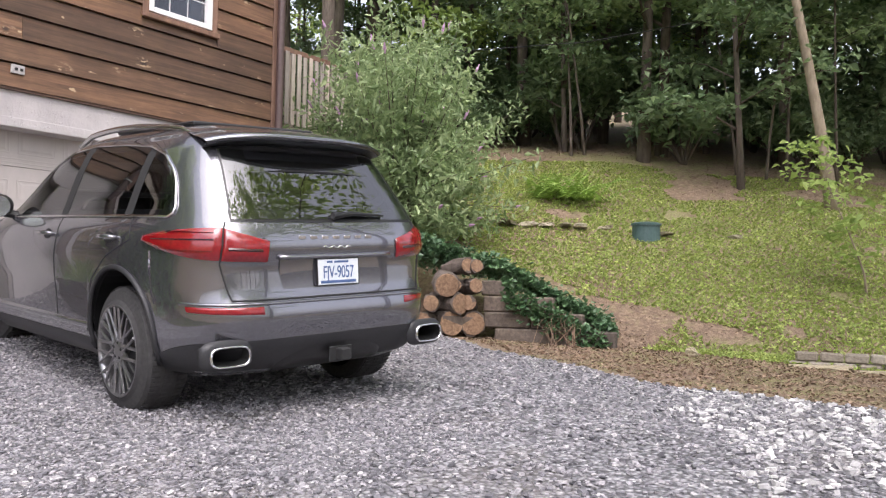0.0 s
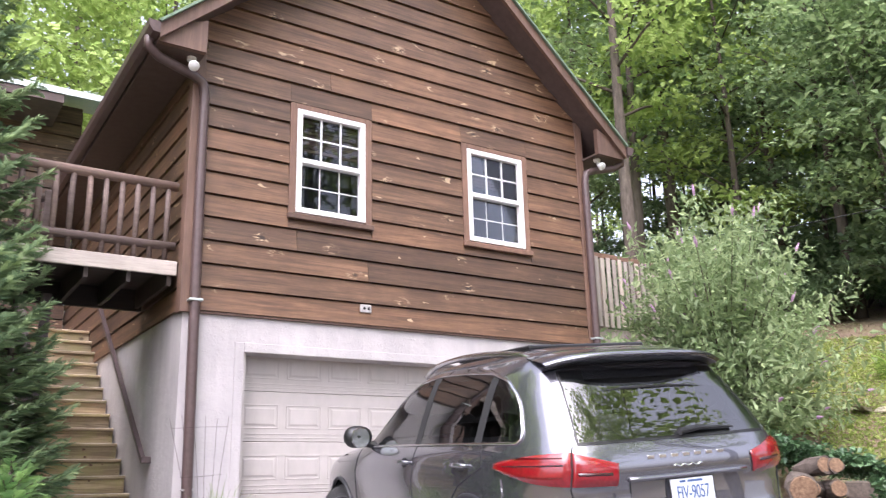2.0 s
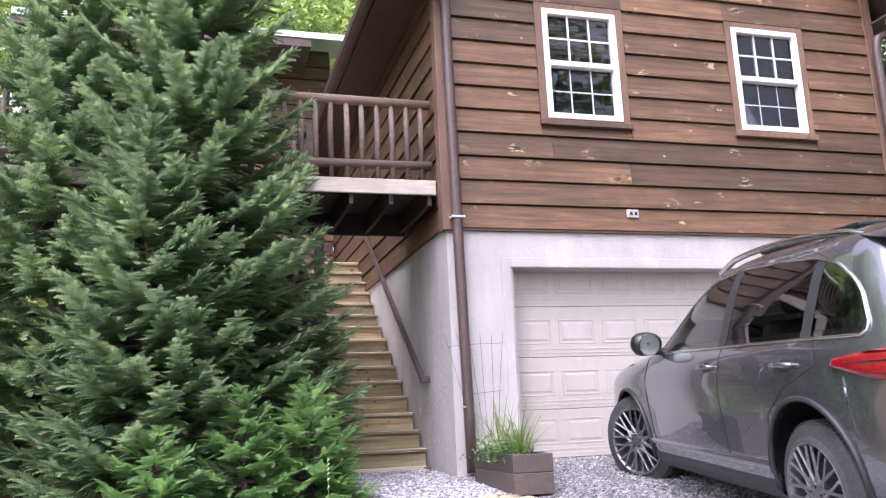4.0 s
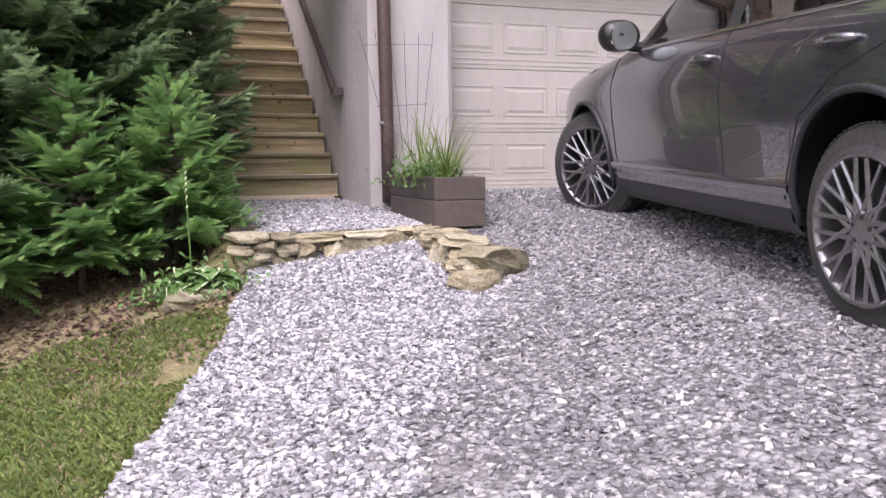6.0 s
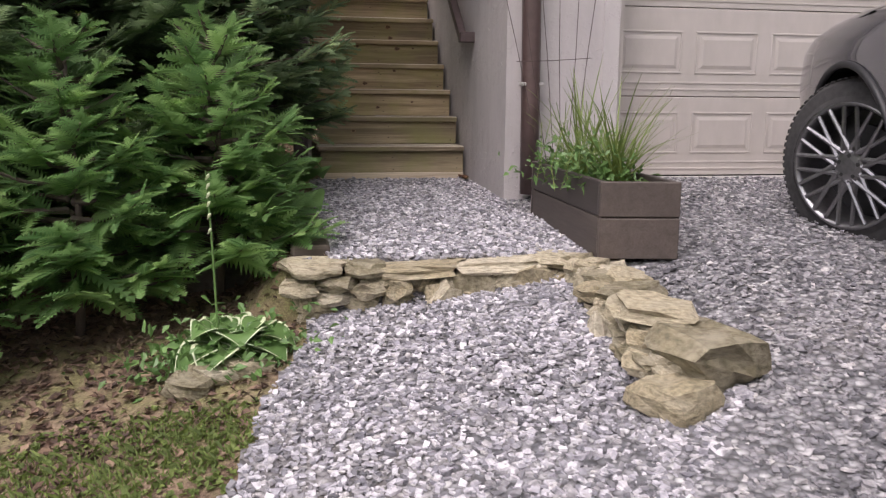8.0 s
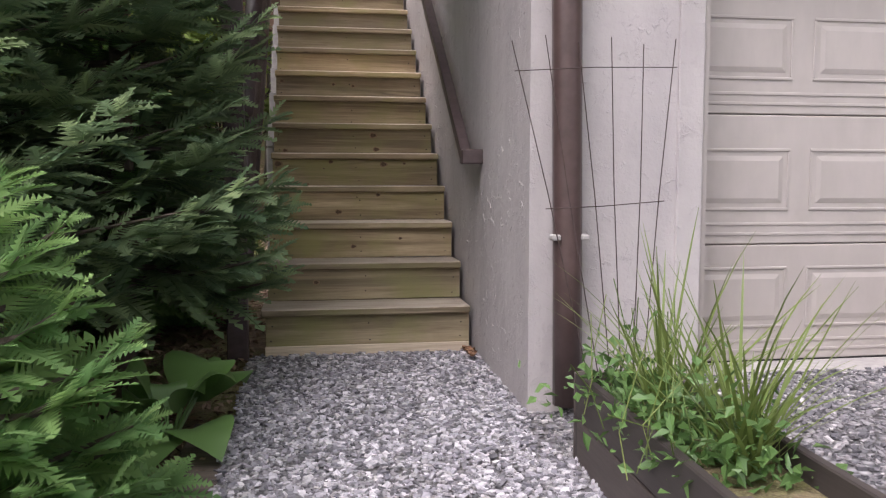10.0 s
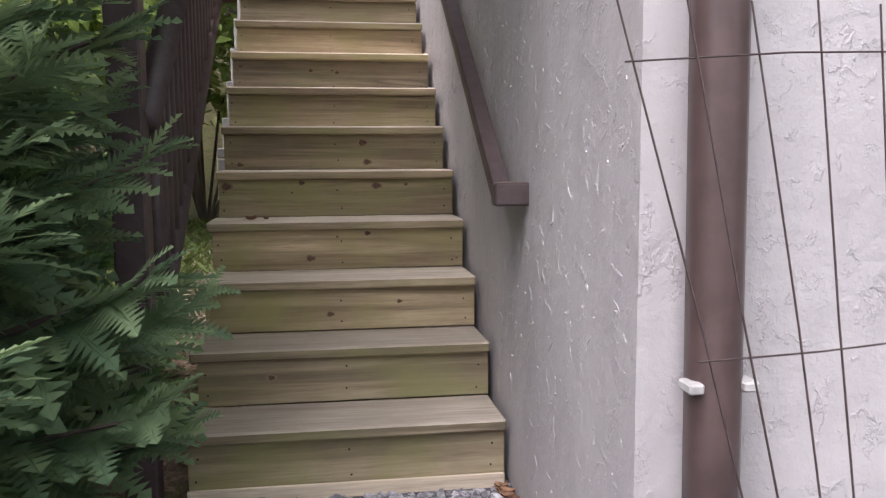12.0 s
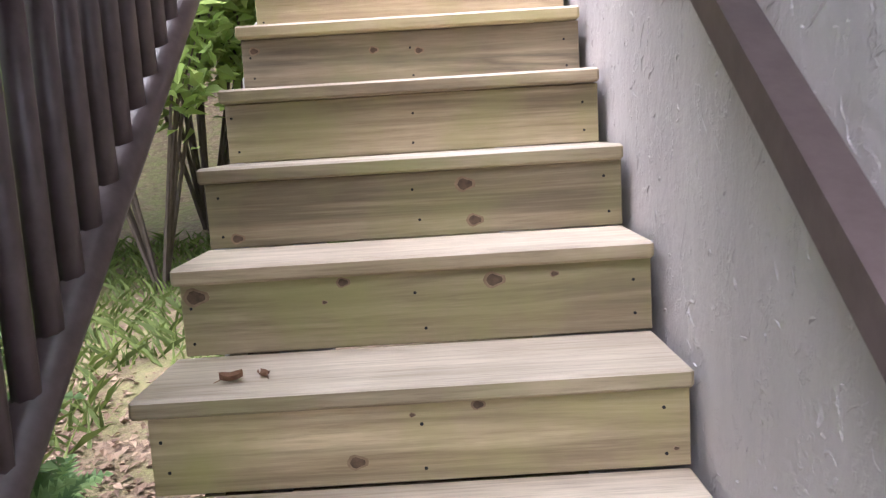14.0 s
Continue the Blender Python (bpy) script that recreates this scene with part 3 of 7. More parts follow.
roof = thing("roof", "steep green metal roof with brown rake boards", "roof", kind="structure")
FY, BY, OH = -0.44, HY + 0.4, 0.52
for sgn in (1, -1):
    def rx(d):
        return RIDGE_X - sgn * d
    half = RIDGE_X + OH
    ridge_z = EAVE_Z + PITCH * half
    bm = bmesh.new()
    prism(bm, [(rx(half), EAVE_Z), (rx(0), ridge_z), (rx(0), ridge_z + 0.035), (rx(half) - sgn * 0.03, EAVE_Z + 0.01)], "y", FY - 0.04, BY)
    part("roof_sheet", bm, ROOF_METAL, roof, "green painted metal")
    bm = bmesh.new()
    prism(bm, [(rx(half), EAVE_Z - 0.17), (rx(0), ridge_z - 0.17), (rx(0), ridge_z - 0.004), (rx(half), EAVE_Z - 0.004)], "y", FY, FY + 0.05)
    part("rake_board", bm, TRIM, roof, "brown stained board")
    bm = bmesh.new()
    prism(bm, [(rx(half - 0.02), EAVE_Z - 0.10), (rx(0), ridge_z - 0.12), (rx(0), ridge_z - 0.09), (rx(half - 0.02), EAVE_Z - 0.07)], "y", FY + 0.052, BY)
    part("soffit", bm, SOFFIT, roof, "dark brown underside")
    bm = bmesh.new()
    prism(bm, [(rx(half), EAVE_Z - 0.18), (rx(half - 0.5), EAVE_Z - 0.18), (rx(half - 0.5), EAVE_Z + 0.2), (rx(half), EAVE_Z - 0.02)], "y", FY + 0.052, FY + 0.12)
    part("eave_return", bm, TRIM, roof, "brown boxed eave end")
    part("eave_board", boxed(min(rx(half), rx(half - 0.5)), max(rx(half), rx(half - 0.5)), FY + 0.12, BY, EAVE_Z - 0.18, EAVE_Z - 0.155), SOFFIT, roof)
    gutter = thing("gutter", "brown metal gutter along the eave", "gutter", "gutters")
    gxo = rx(half) - sgn * 0.005
    bm = bmesh.new()
    o = [(gxo, EAVE_Z - 0.01), (gxo - sgn * 0.12, EAVE_Z - 0.0), (gxo - sgn * 0.11, EAVE_Z - 0.07), (gxo - sgn * 0.07, EAVE_Z - 0.13), (gxo, EAVE_Z - 0.13)]
    prism(bm, o, "y", FY - 0.03, BY)
    part("trough", bm, DOWNSPOUT, gutter)
    cx = 0.075 if sgn == 1 else HX + 0.01
    path = [(gxo - sgn * 0.06, -0.28, EAVE_Z - 0.10), (gxo - sgn * 0.06, -0.26, EAVE_Z - 0.19), (gxo + sgn * 0.06, -0.22, EAVE_Z - 0.27), (cx - sgn * 0.14, -0.11, EAVE_Z - 0.33), (cx - sgn * 0.03, -0.09, EAVE_Z - 0.38), (cx, -0.085, EAVE_Z - 0.50), (cx, -0.085, 4.0), (cx + 0.02 * (sgn == 1), -0.085, 2.2), (cx + 0.05 * (sgn == 1), -0.06, 0.5), (cx + 0.055 * (sgn == 1), -0.06, -0.02)]
    part("downspout", tubed(path, 0.052, 10), DOWNSPOUT, gutter, "brown metal pipe", True)
    for sz in (2.42, 0.585):
        sx = cx + (0.018 if sz > 2 else 0.05) * (sgn == 1)
        if sz > 2:
            part("strap", boxed(sx - 0.07, sx + 0.07, -0.142, -0.03, sz - 0.012, sz + 0.012, 0.004), PALE_METAL, gutter, "pale metal strap")
        else:
            for q in (-0.075, 0.03):
                part("strap", boxed(sx + q + 0.008, sx + q + 0.037, -0.108, -0.055, sz - 0.010, sz + 0.010, 0.004), CONCRETE, gutter, "pale metal tab")


def sash_window(name, x0, x1, z0, z1):
    w = thing(name, "white double-hung window with a grid of panes and brown trim", "window", kind="structure")
    mid = (z0 + z1) / 2 + 0.0
    bm = bmesh.new()
    for a, b, c, d in ((x0, x0 + 0.065, z0, z1), (x1 - 0.065, x1, z0, z1), (x0 + 0.066, x1 - 0.066, z1 - 0.065, z1), (x0 + 0.066, x1 - 0.066, z0, z0 + 0.065), (x0 + 0.066, x1 - 0.066, mid - 0.03, mid + 0.03)):
        box(bm, a, b, -0.045, 0.05, c, d, 0.006)
    part("window_frame", bm, WHITE, w, "white vinyl frame")
    bm = bmesh.new()
    for a, b, c, d in ((x0 - 0.085, x0 - 0.002, z0 - 0.02, z1 + 0.064), (x1 + 0.002, x1 + 0.085, z0 - 0.02, z1 + 0.064), (x0 - 0.001, x1 + 0.001, z1 + 0.002, z1 + 0.064)):
        box(bm, a, b, -0.04, 0.06, c, d, 0.004)
    part("window_trim", bm, TRIM, w, "brown stained trim board")
    part("window_sill", boxed(x0 - 0.10, x1 + 0.10, -0.075, 0.06, z0 - 0.085, z0 - 0.022, 0.006), TRIM, w, "brown sloped sill")
    cols = [x0 + 0.066 + (x1 - x0 - 0.132) * k / 3 for k in range(4)]
    for lo, hi, yy in ((mid + 0.031, z1 - 0.066, 0.0), (z0 + 0.066, mid - 0.031, 0.02)):
        rows = [lo, (lo + hi) / 2, hi]
        for i in range(3):
            for j in range(2):
                p = part("pane", boxed(cols[i] + 0.008, cols[i + 1] - 0.008, yy + 0.004, yy + 0.009, rows[j] + 0.008, rows[j + 1] - 0.008), WINDOW_GLASS, w)
                p.visible_shadow = False
        near, far = (-0.006, 0.016) if yy == 0.0 else (0.011, 0.02)
        for k in (1, 2):
            part("muntin", boxed(cols[k] - 0.009, cols[k] + 0.009, yy + near, yy + far, lo, hi), WHITE, w)
        for i in range(3):
            part("muntin", boxed(cols[i] + 0.0095, cols[i + 1] - 0.0095, yy + near + 0.001, yy + far - 0.001, rows[1] - 0.009, rows[1] + 0.009), WHITE, w)
    blind = thing("window_blind", "brown slatted blind half lowered behind the window", "blind", "window blinds")
    for k in range(9):
        part("slat", boxed(x0 + 0.05, x1 - 0.05, 0.075, 0.10, z1 - 0.11 - k * 0.045, z1 - 0.073 - k * 0.045), BLIND, blind)
    # Added sheet, not a real curtain: its colour stands for the dark room.
    tagged(mesh_ob("curtain", boxed(x0 - 0.05, x1 + 0.05, 0.45, 0.47, z0 - 0.1, z1 + 0.1), ROOM), "flat blue-grey sheet standing in for the dim room behind the window", "curtain", "curtains")


for k, w in enumerate(WINDOWS):
    sash_window("window_%d" % (k + 1), *w)

# garage door
gdoor = thing("door_1", "closed cream sectional garage door with raised panels", "garage door", kind="structure")
DY = 0.225
for s in range(4):
    z0 = [0.052, 0.530, 1.052, 1.574][s]
    z1 = [0.526, 1.048, 1.570, GTOP + 0.1][s]
    bm = bmesh.new()
    box(bm, GX0 - 0.05, GX1 + 0.05, DY, DY + 0.045, z0, z1, 0.004)
    sec = part("section", bm, DOOR_PAINT, gdoor)
    for line in (0.035, 0.075):
        part("rib", boxed(GX0 - 0.04, GX1 + 0.04, DY - 0.004, DY - 0.0005, z0 + line, z0 + line + 0.012, 0.0015), DOOR_PAINT, sec)
    px = 0.735
    while px + 0.41 < GX1:
        lo, hi = z0 + 0.135, z0 + 0.385
        bm = bmesh.new()
        for a, b, c, d in ((px, px + 0.41, hi - 0.012, hi), (px, px + 0.41, lo, lo + 0.012), (px, px + 0.012, lo + 0.012, hi - 0.012), (px + 0.398, px + 0.41, lo + 0.012, hi - 0.012)):
            box(bm, a, b, DY - 0.005, DY - 0.0005, c, d, 0.002)
        o = [(px + 0.03, lo + 0.03), (px + 0.38, lo + 0.03), (px + 0.38, hi - 0.03), (px + 0.03, hi - 0.03)]
        i4 = [(px + 0.05, lo + 0.05), (px + 0.36, lo + 0.05), (px + 0.36, hi - 0.05), (px + 0.05, hi - 0.05)]
        ov, iv = [bm.verts.new((p[0], DY - 0.001, p[1])) for p in o], [bm.verts.new((p[0], DY - 0.006, p[1])) for p in i4]
        bm.faces.new(iv)
        for k in range(4):
            bm.faces.new((ov[k], ov[(k + 1) % 4], iv[(k + 1) % 4], iv[k]))
        part("panel", bm, DOOR_PAINT, sec)
        px += 0.497
part("weather_strip", boxed(GX0, GX1, DY + 0.002, DY + 0.04, 0.046, 0.0515), DARK, gdoor, "black rubber strip")
bm = bmesh.new()
box(bm, GX0 - 0.001, GX0 + 0.03, 0.02, DY - 0.013, 0.046, GTOP)
part("jamb", bm, DOOR_PAINT, gdoor)

outlet = thing("outlet_cover", "small weathered metal outlet plate on the siding", "outlet")
part("plate", boxed(1.985, 2.125, -0.05, -0.032, 2.475, 2.565, 0.004), CONCRETE, outlet)
for q in (2.02, 2.075):
    part("socket", boxed(q, q + 0.03, -0.054, -0.0505, 2.505, 2.535, 0.003), DARK, outlet, "dark socket")

# flood lights under the eaves
for fx0 in (-0.12, HX + 0.16):
    fl = thing("flood_light", "white outdoor flood light under the eave", "lamp", "flood lights")
    part("base", tubed([(fx0, -0.2, EAVE_Z - 0.18), (fx0, -0.2, EAVE_Z - 0.215)], 0.05, 12), WHITE, fl)
    part("neck", tubed([(fx0, -0.2, EAVE_Z - 0.215), (fx0, -0.23, EAVE_Z - 0.26)], 0.018, 8), WHITE, fl)
    part("bulb", tubed([(fx0, -0.215, EAVE_Z - 0.25), (fx0, -0.26, EAVE_Z - 0.29), (fx0, -0.30, EAVE_Z - 0.32), (fx0, -0.31, EAVE_Z - 0.328)], [0.025, 0.04, 0.06, 0.045], 14), WHITE, fl, "frosted glass", True)

# ---------------------------------------------------------------- stairs
stairs = thing("staircase", "weathered treated pine stairs with closed risers", "stairs")
NSTEP = 15
for k in range(1, NSTEP + 1):
    y, zt = STAIR_Y + (k - 1) * RUN, k * RISE
    tread = part("tread", boxed(STAIR_X0 - (0.0 if k > 4 else 0.012), STAIR_X1, y - 0.008, y + RUN + 0.022, zt - 0.036, zt, 0.006), [TREAD_WOOD, STEP_WOOD], stairs, "pale board with darker edges and underside" if k == 1 else "")
    # Upward faces keep the pale wood, all others take the darker riser wood.
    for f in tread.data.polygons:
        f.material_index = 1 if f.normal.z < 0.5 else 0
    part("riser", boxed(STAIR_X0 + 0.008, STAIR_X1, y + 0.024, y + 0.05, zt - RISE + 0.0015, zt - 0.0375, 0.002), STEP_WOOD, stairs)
part("kick_board", boxed(STAIR_X0 + 0.004, STAIR_X1 - 0.002, STAIR_Y + 0.010, STAIR_Y + 0.022, -0.12, 0.012, 0.002), TREAD_WOOD, stairs, "pale bare board")
bm = bmesh.new()
SL = RISE / RUN
prism(bm, [(STAIR_Y + 0.09, -0.2), (STAIR_Y + 0.09, -0.05), (STAIR_Y + 0.09 + 14 * RUN, -0.05 + 14 * RISE), (STAIR_Y + 0.3 + 14 * RUN, 14 * RISE - 0.2), (STAIR_Y + 0.35, -0.2)], "x", STAIR_X0 + 0.07, STAIR_X0 + 0.11)
part("stringer", bm, STEP_WOOD, stairs)
bm = bmesh.new()
for k in range(7):
    y0 = STAIR_Y + (6 + k) * RUN
    for j in range(int((6 + k) * RISE / 0.2) + 1):
        zt = min(0.2 * j + 0.2, (6 + k) * RISE - 0.09)
        if zt - (0.2 * j - 0.02) > 0.06:
            box(bm, STAIR_X0 - 0.05, STAIR_X0 - 0.004, y0 + 0.003, y0 + RUN - 0.003, 0.2 * j + 0.004 if j else -0.3, zt, 0.006)
tagged(mesh_ob("block_wall", bm, CONCRETE), "pale concrete block wall under the stairs", "wall", kind="structure")

KNOTS = [(-0.385, 6, 0.118, 0.020), (-0.366, 6, 0.033, 0.017), (-0.921, 6, 0.022, 0.014), (-0.652, 5, 0.138, 0.012), (-0.22, 5, 0.13, 0.008), (-0.955, 5, 0.125, 0.022), (-0.343, 5, 0.125, 0.019), (-0.693, 5, 0.099, 0.005),
         (-0.398, 4, 0.138, 0.011), (-0.619, 4, 0.044, 0.016), (-0.516, 4, 0.126, 0.005), (-0.609, 8, 0.104, 0.012), (-0.48, 8, 0.095, 0.012), (-0.95, 8, 0.12, 0.013), (-0.048, 4, 0.035, 0.005), (-0.55, 3, 0.06, 0.013), (-0.30, 3, 0.10, 0.009), (-0.75, 2, 0.09, 0.014)]
KNOT = plain("knot_wood", (0.06, 0.035, 0.02), (0.14, 0.085, 0.05), 70, 0.7)
KNOT_RING = plain("knot_ring", (0.20, 0.13, 0.075), (0.30, 0.21, 0.13), 70, 0.7)
for x, k, h, r in KNOTS:
    c = Vector((x, STAIR_Y + (k - 1) * RUN + 0.024, (k - 1) * RISE + h))
    o = [(c.x + r * 1.25 * math.cos(a), c.z + r * math.sin(a) * (0.85 + 0.2 * math.cos(3 * a))) for a in [q * math.pi / 7 for q in range(14)]]
    kn = part("knot", prism(bmesh.new(), o, "y", c.y - 0.0008, c.y + 0.004), KNOT_RING, stairs, "brown ringed knot")
    part("knot_core", prism(bmesh.new(), [(c.x + (p[0] - c.x) * 0.7, c.z + (p[1] - c.z) * 0.7) for p in o], "y", c.y - 0.0016, c.y + 0.003), KNOT, kn)
rnd = random.Random(61)
for k in range(1, 13):
    for x in (STAIR_X0 + 0.03, STAIR_X1 - 0.04, -0.5):
        for h in (0.035, 0.11):
            cx, cz, cy = x + rnd.uniform(-0.012, 0.012), (k - 1) * RISE + h + rnd.uniform(-0.01, 0.01), STAIR_Y + (k - 1) * RUN + 0.024
            part("nail_head", prism(bmesh.new(), [(cx + 0.0035 * math.cos(q * math.pi / 3), cz + 0.0035 * math.sin(q * math.pi / 3)) for q in range(6)], "y", cy - 0.0012, cy + 0.003), DARK, stairs)

DRY_LEAF = plain("dry_leaf", (0.16, 0.08, 0.045), (0.34, 0.19, 0.11), 60, 0.8)


def curled_leaf(x, y, z, size, turn):
    """A small dry leaf with a raised, curled rim and a stalk."""
    rows = []
    for i in range(7):
        t = i / 6
        w = 0.42 * math.sin(math.pi * (0.08 + 0.86 * t)) * (1 + 0.25 * math.sin(9 * t))
        rows.append([(size * (t - 0.5), size * w * q, size * (0.05 + 0.30 * q * q + 0.12 * (2 * t - 1) ** 2)) for q in (-1, -0.5, 0, 0.5, 1)])
    bm = sheet(rows)
    tube(bm, [(-0.48 * size, 0, 0.15 * size), (-0.75 * size, 0.06 * size, 0.04 * size)], 0.02 * size, 4)
    lf = tagged(mesh_ob("fallen_leaf", bm, DRY_LEAF, True), "small curled dry brown leaf by the stairs", "leaf", "fallen leaves")
    lf.matrix_basis = pose(x, y, z, 0, 0, turn)
    return lf


# ridges that the trowel left on the stucco
bm = bmesh.new()
for q in range(1500):
    y, z = rnd.uniform(0.03, 3.9), rnd.uniform(0.0, 2.4)
    a, ln, bend = rnd.choice((1.2, 1.9, 1.5, 0.6, 2.5)) + rnd.gauss(0, 0.35), rnd.choice((0.015, 0.02, 0.03, 0.045, 0.08)) * rnd.uniform(0.7, 1.3), rnd.uniform(-1.4, 1.4)
    pts, rr = [], []
    for s in range(6):
        pts.append((0.0012 + rnd.uniform(0, 0.0008), y, z))
        rr.append(0.0010 + 0.0036 * math.sin(math.pi * (s + 0.4) / 6) * rnd.uniform(0.35, 1.15))
        y, z = y + math.cos(a) * ln / 5, z + math.sin(a) * ln / 5
        a += bend / 5 + rnd.gauss(0, 0.42)
    if z < 2.33:
        tube(bm, pts, rr, 5)
tagged(part("trowel_ridges", bm, STUCCO, wall_side, "rough ridges of stucco"), kind="stuff")

curled_leaf(-0.845, 1.84, 4 * RISE + 0.001, 0.042, 20)
curled_leaf(-0.79, 1.86, 4 * RISE + 0.001, 0.028, 130)
for q in range(9):
    curled_leaf(rnd.uniform(-0.06, -0.015), rnd.uniform(0.72, 0.97), ground_height(-0.03, 0.9) + 0.03, rnd.uniform(0.025, 0.05), rnd.uniform(0, 360))

wall_rail = thing("wall_handrail", "dark brown painted wooden handrail fixed to the stucco wall", "handrail")
bm = bmesh.new()
y0, y1 = 0.87, 4.45
prism(bm, [(y0, 0.865), (y0, 0.928), (y1, 0.928 + (y1 - y0) * SL), (y1, 0.868 + (y1 - y0) * SL)], "x", -0.092, -0.045)
part("rail", bm, RAIL_PAINT, wall_rail)
part("end_slot", boxed(-0.075, -0.03, 0.835, 0.85, 0.9285, 0.930), STEP_WOOD, wall_rail, "bare wood notch")
part("end_return", boxed(-0.098, 0.004, 0.812, 0.869, 0.862, 0.928, 0.006), RAIL_PAINT, wall_rail)
for yy in (2.0, 3.4):
    zz = 0.87 + (yy - y0) * SL
    part("bracket", tubed([(-0.07, yy, zz), (-0.07, yy, zz - 0.05), (-0.03, yy, zz - 0.09), (0.004, yy, zz - 0.10)], 0.011, 8), DARK, wall_rail, "black metal bracket")

left_rail = thing("stair_railing", "dark brown stair railing with round rails and balusters", "railing")
part("post", boxed(-1.162, -1.068, 0.99, 1.085, -0.25, 2.585, 0.006), RAIL_PAINT, left_rail)


def rail_z(y):
    return 1.13 + (y - 1.09) * SL


def low_z(y):
    return 0.455 + (y - 1.09) * SL


part("top_rail", tubed([(-1.075, 1.06, rail_z(1.06)), (-1.06, 4.5, rail_z(4.5))], 0.046, 12), RAIL_PAINT, left_rail, "", True)
part("bottom_rail", tubed([(-1.075, 1.06, low_z(1.06)), (-1.06, 4.5, low_z(4.5))], 0.036, 10), RAIL_PAINT, left_rail, "", True)
yy = 1.17
while yy < 4.45:
    part("baluster", tubed([(-1.075, yy, low_z(yy) - 0.02), (-1.075, yy, rail_z(yy) - 0.01)], 0.023, 8), RAIL_PAINT, left_rail, "", True)
    yy += 0.098

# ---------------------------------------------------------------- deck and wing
# The deep shade under the deck is put into this near-black wood colour.
DECK_SHADE = wood("shade_dark_deck_wood", (0.028, 0.02, 0.018), (0.06, 0.045, 0.04), 0, False, rough=0.8)
deck = thing("deck", "raised wooden deck with a pale fascia board", "deck", kind="structure")
part("fascia", boxed(-5.0, -0.048, 0.12, 0.16, 2.70, 2.85, 0.004), FASCIA, deck, "pale weathered board")
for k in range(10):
    part("deck_board", boxed(-5.0, -0.05, 0.162 + k * 0.135, 0.162 + k * 0.135 + 0.134, 2.825, 2.86, 0.001), DECK_SHADE, deck)
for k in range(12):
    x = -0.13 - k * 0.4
    part("joist", boxed(x, x + 0.04, 0.165, 1.47, 2.60, 2.822, 0.0), DECK_SHADE, deck, "joist with the under-deck shade in its colour" if k == 0 else "")
part("beam", boxed(-5.0, -0.05, 1.475, 1.53, 2.58, 2.822), DECK_SHADE, deck)
for x in (-2.4, -4.6):
    part("post", boxed(x, x + 0.12, 1.35, 1.47, -0.6, 2.598), RAIL_PAINT, deck)
part("upper_deck", boxed(-1.04, -0.05, STAIR_Y + 14 * RUN + 0.28, HY - 0.2, 2.70, 2.86), FASCIA, deck)

for yy, x_end in ((0.22, -0.06), (1.27, -1.1)):
    rl = thing("deck_railing", "weathered brown log railing on the deck", "railing", "deck railings")
    part("top_rail", tubed([(-4.95, yy, 3.70), (-3.0, yy, 3.71), (x_end, yy, 3.69)], 0.05, 10), LOG_RAIL, rl, "", True)
    part("bottom_rail", tubed([(-4.95, yy, 3.03), (-3.0, yy, 3.02), (x_end, yy, 3.03)], 0.045, 10), LOG_RAIL, rl, "", True)
    x = x_end - 0.1
    random.seed(5)
    while x > -4.9:
        part("baluster", tubed([(x, yy, 2.87), (x + random.uniform(-0.008, 0.008), yy, 3.40), (x, yy, 3.69)], [0.026, 0.031, 0.026], 8), LOG_RAIL, rl, "", True)
        x -= 0.155
    for x in (x_end - 0.06 if yy > 1 else -2.6, -4.9):
        part("post", boxed(x - 0.05, x + 0.05, yy - 0.05, yy + 0.05, 2.86, 3.78, 0.006), LOG_RAIL, rl)

wing = thing("house_wing", "rear wing with brown siding and a pale metal roof edge", "house")
part("wall", boxed(-5.0, -0.06, HY - 0.15, HY, 2.5, 7.3), SIDING, wing)
z = 2.9
while z < 7.2:
    part("siding_board", lap_board(-5.0, -0.06, z, z + BOARD, -5.0, -0.06), SIDING, wing).location = (0, HY - 0.21, 0)
    z += BOARD
bm = bmesh.new()
prism(bm, [(5.6, 6.95), (9.5, 8.4), (9.5, 8.45), (5.6, 7.06)], "x", -5.2, 0.6)
part("roof", bm, PALE_METAL, wing, "pale metal roof")
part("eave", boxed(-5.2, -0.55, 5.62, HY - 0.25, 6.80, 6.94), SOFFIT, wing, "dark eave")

# ---------------------------------------------------------------- car
PAINT = plain("grey_car_paint", (0.12, 0.12, 0.138), (0.145, 0.145, 0.166), 400, 0.26, 0.75, relief=0.0, coat=1.0, stain=0.1)
PAINT.node_tree.nodes["Principled BSDF"].inputs["Coat IOR"].default_value = 1.9
PAINT.node_tree.nodes["Principled BSDF"].inputs["Coat Roughness"].default_value = 0.015
BLACK_PLASTIC = plain("black_plastic", (0.010, 0.010, 0.011), (0.018, 0.018, 0.019), 90, 0.35)
GREY_PLASTIC = plain("dark_grey_plastic", (0.016, 0.016, 0.018), (0.026, 0.026, 0.029), 90, 0.5)
RUBBER = plain("tyre_rubber", (0.025, 0.024, 0.025), (0.05, 0.048, 0.048), 40, 0.85, relief=0.4)
CHROME = plain("bright_metal", (0.62, 0.62, 0.63), (0.75, 0.75, 0.76), 50, 0.18, 1.0, relief=0.0)
RIM_METAL = plain("rim_metal", (0.21, 0.205, 0.215), (0.29, 0.285, 0.295), 60, 0.34, 0.85, relief=0.02)
RED_LENS = plain("red_lens", (0.17, 0.003, 0.007), (0.26, 0.006, 0.011), 50, 0.10, relief=0.0, coat=1.0)
DARK_LENS = plain("dark_red_lens", (0.03, 0.002, 0.003), (0.05, 0.003, 0.005), 50, 0.2, relief=0.0, coat=0.25)
CAR_GLASS = glass("car_glass", (0.40, 0.43, 0.43), 0.006, 2.4)
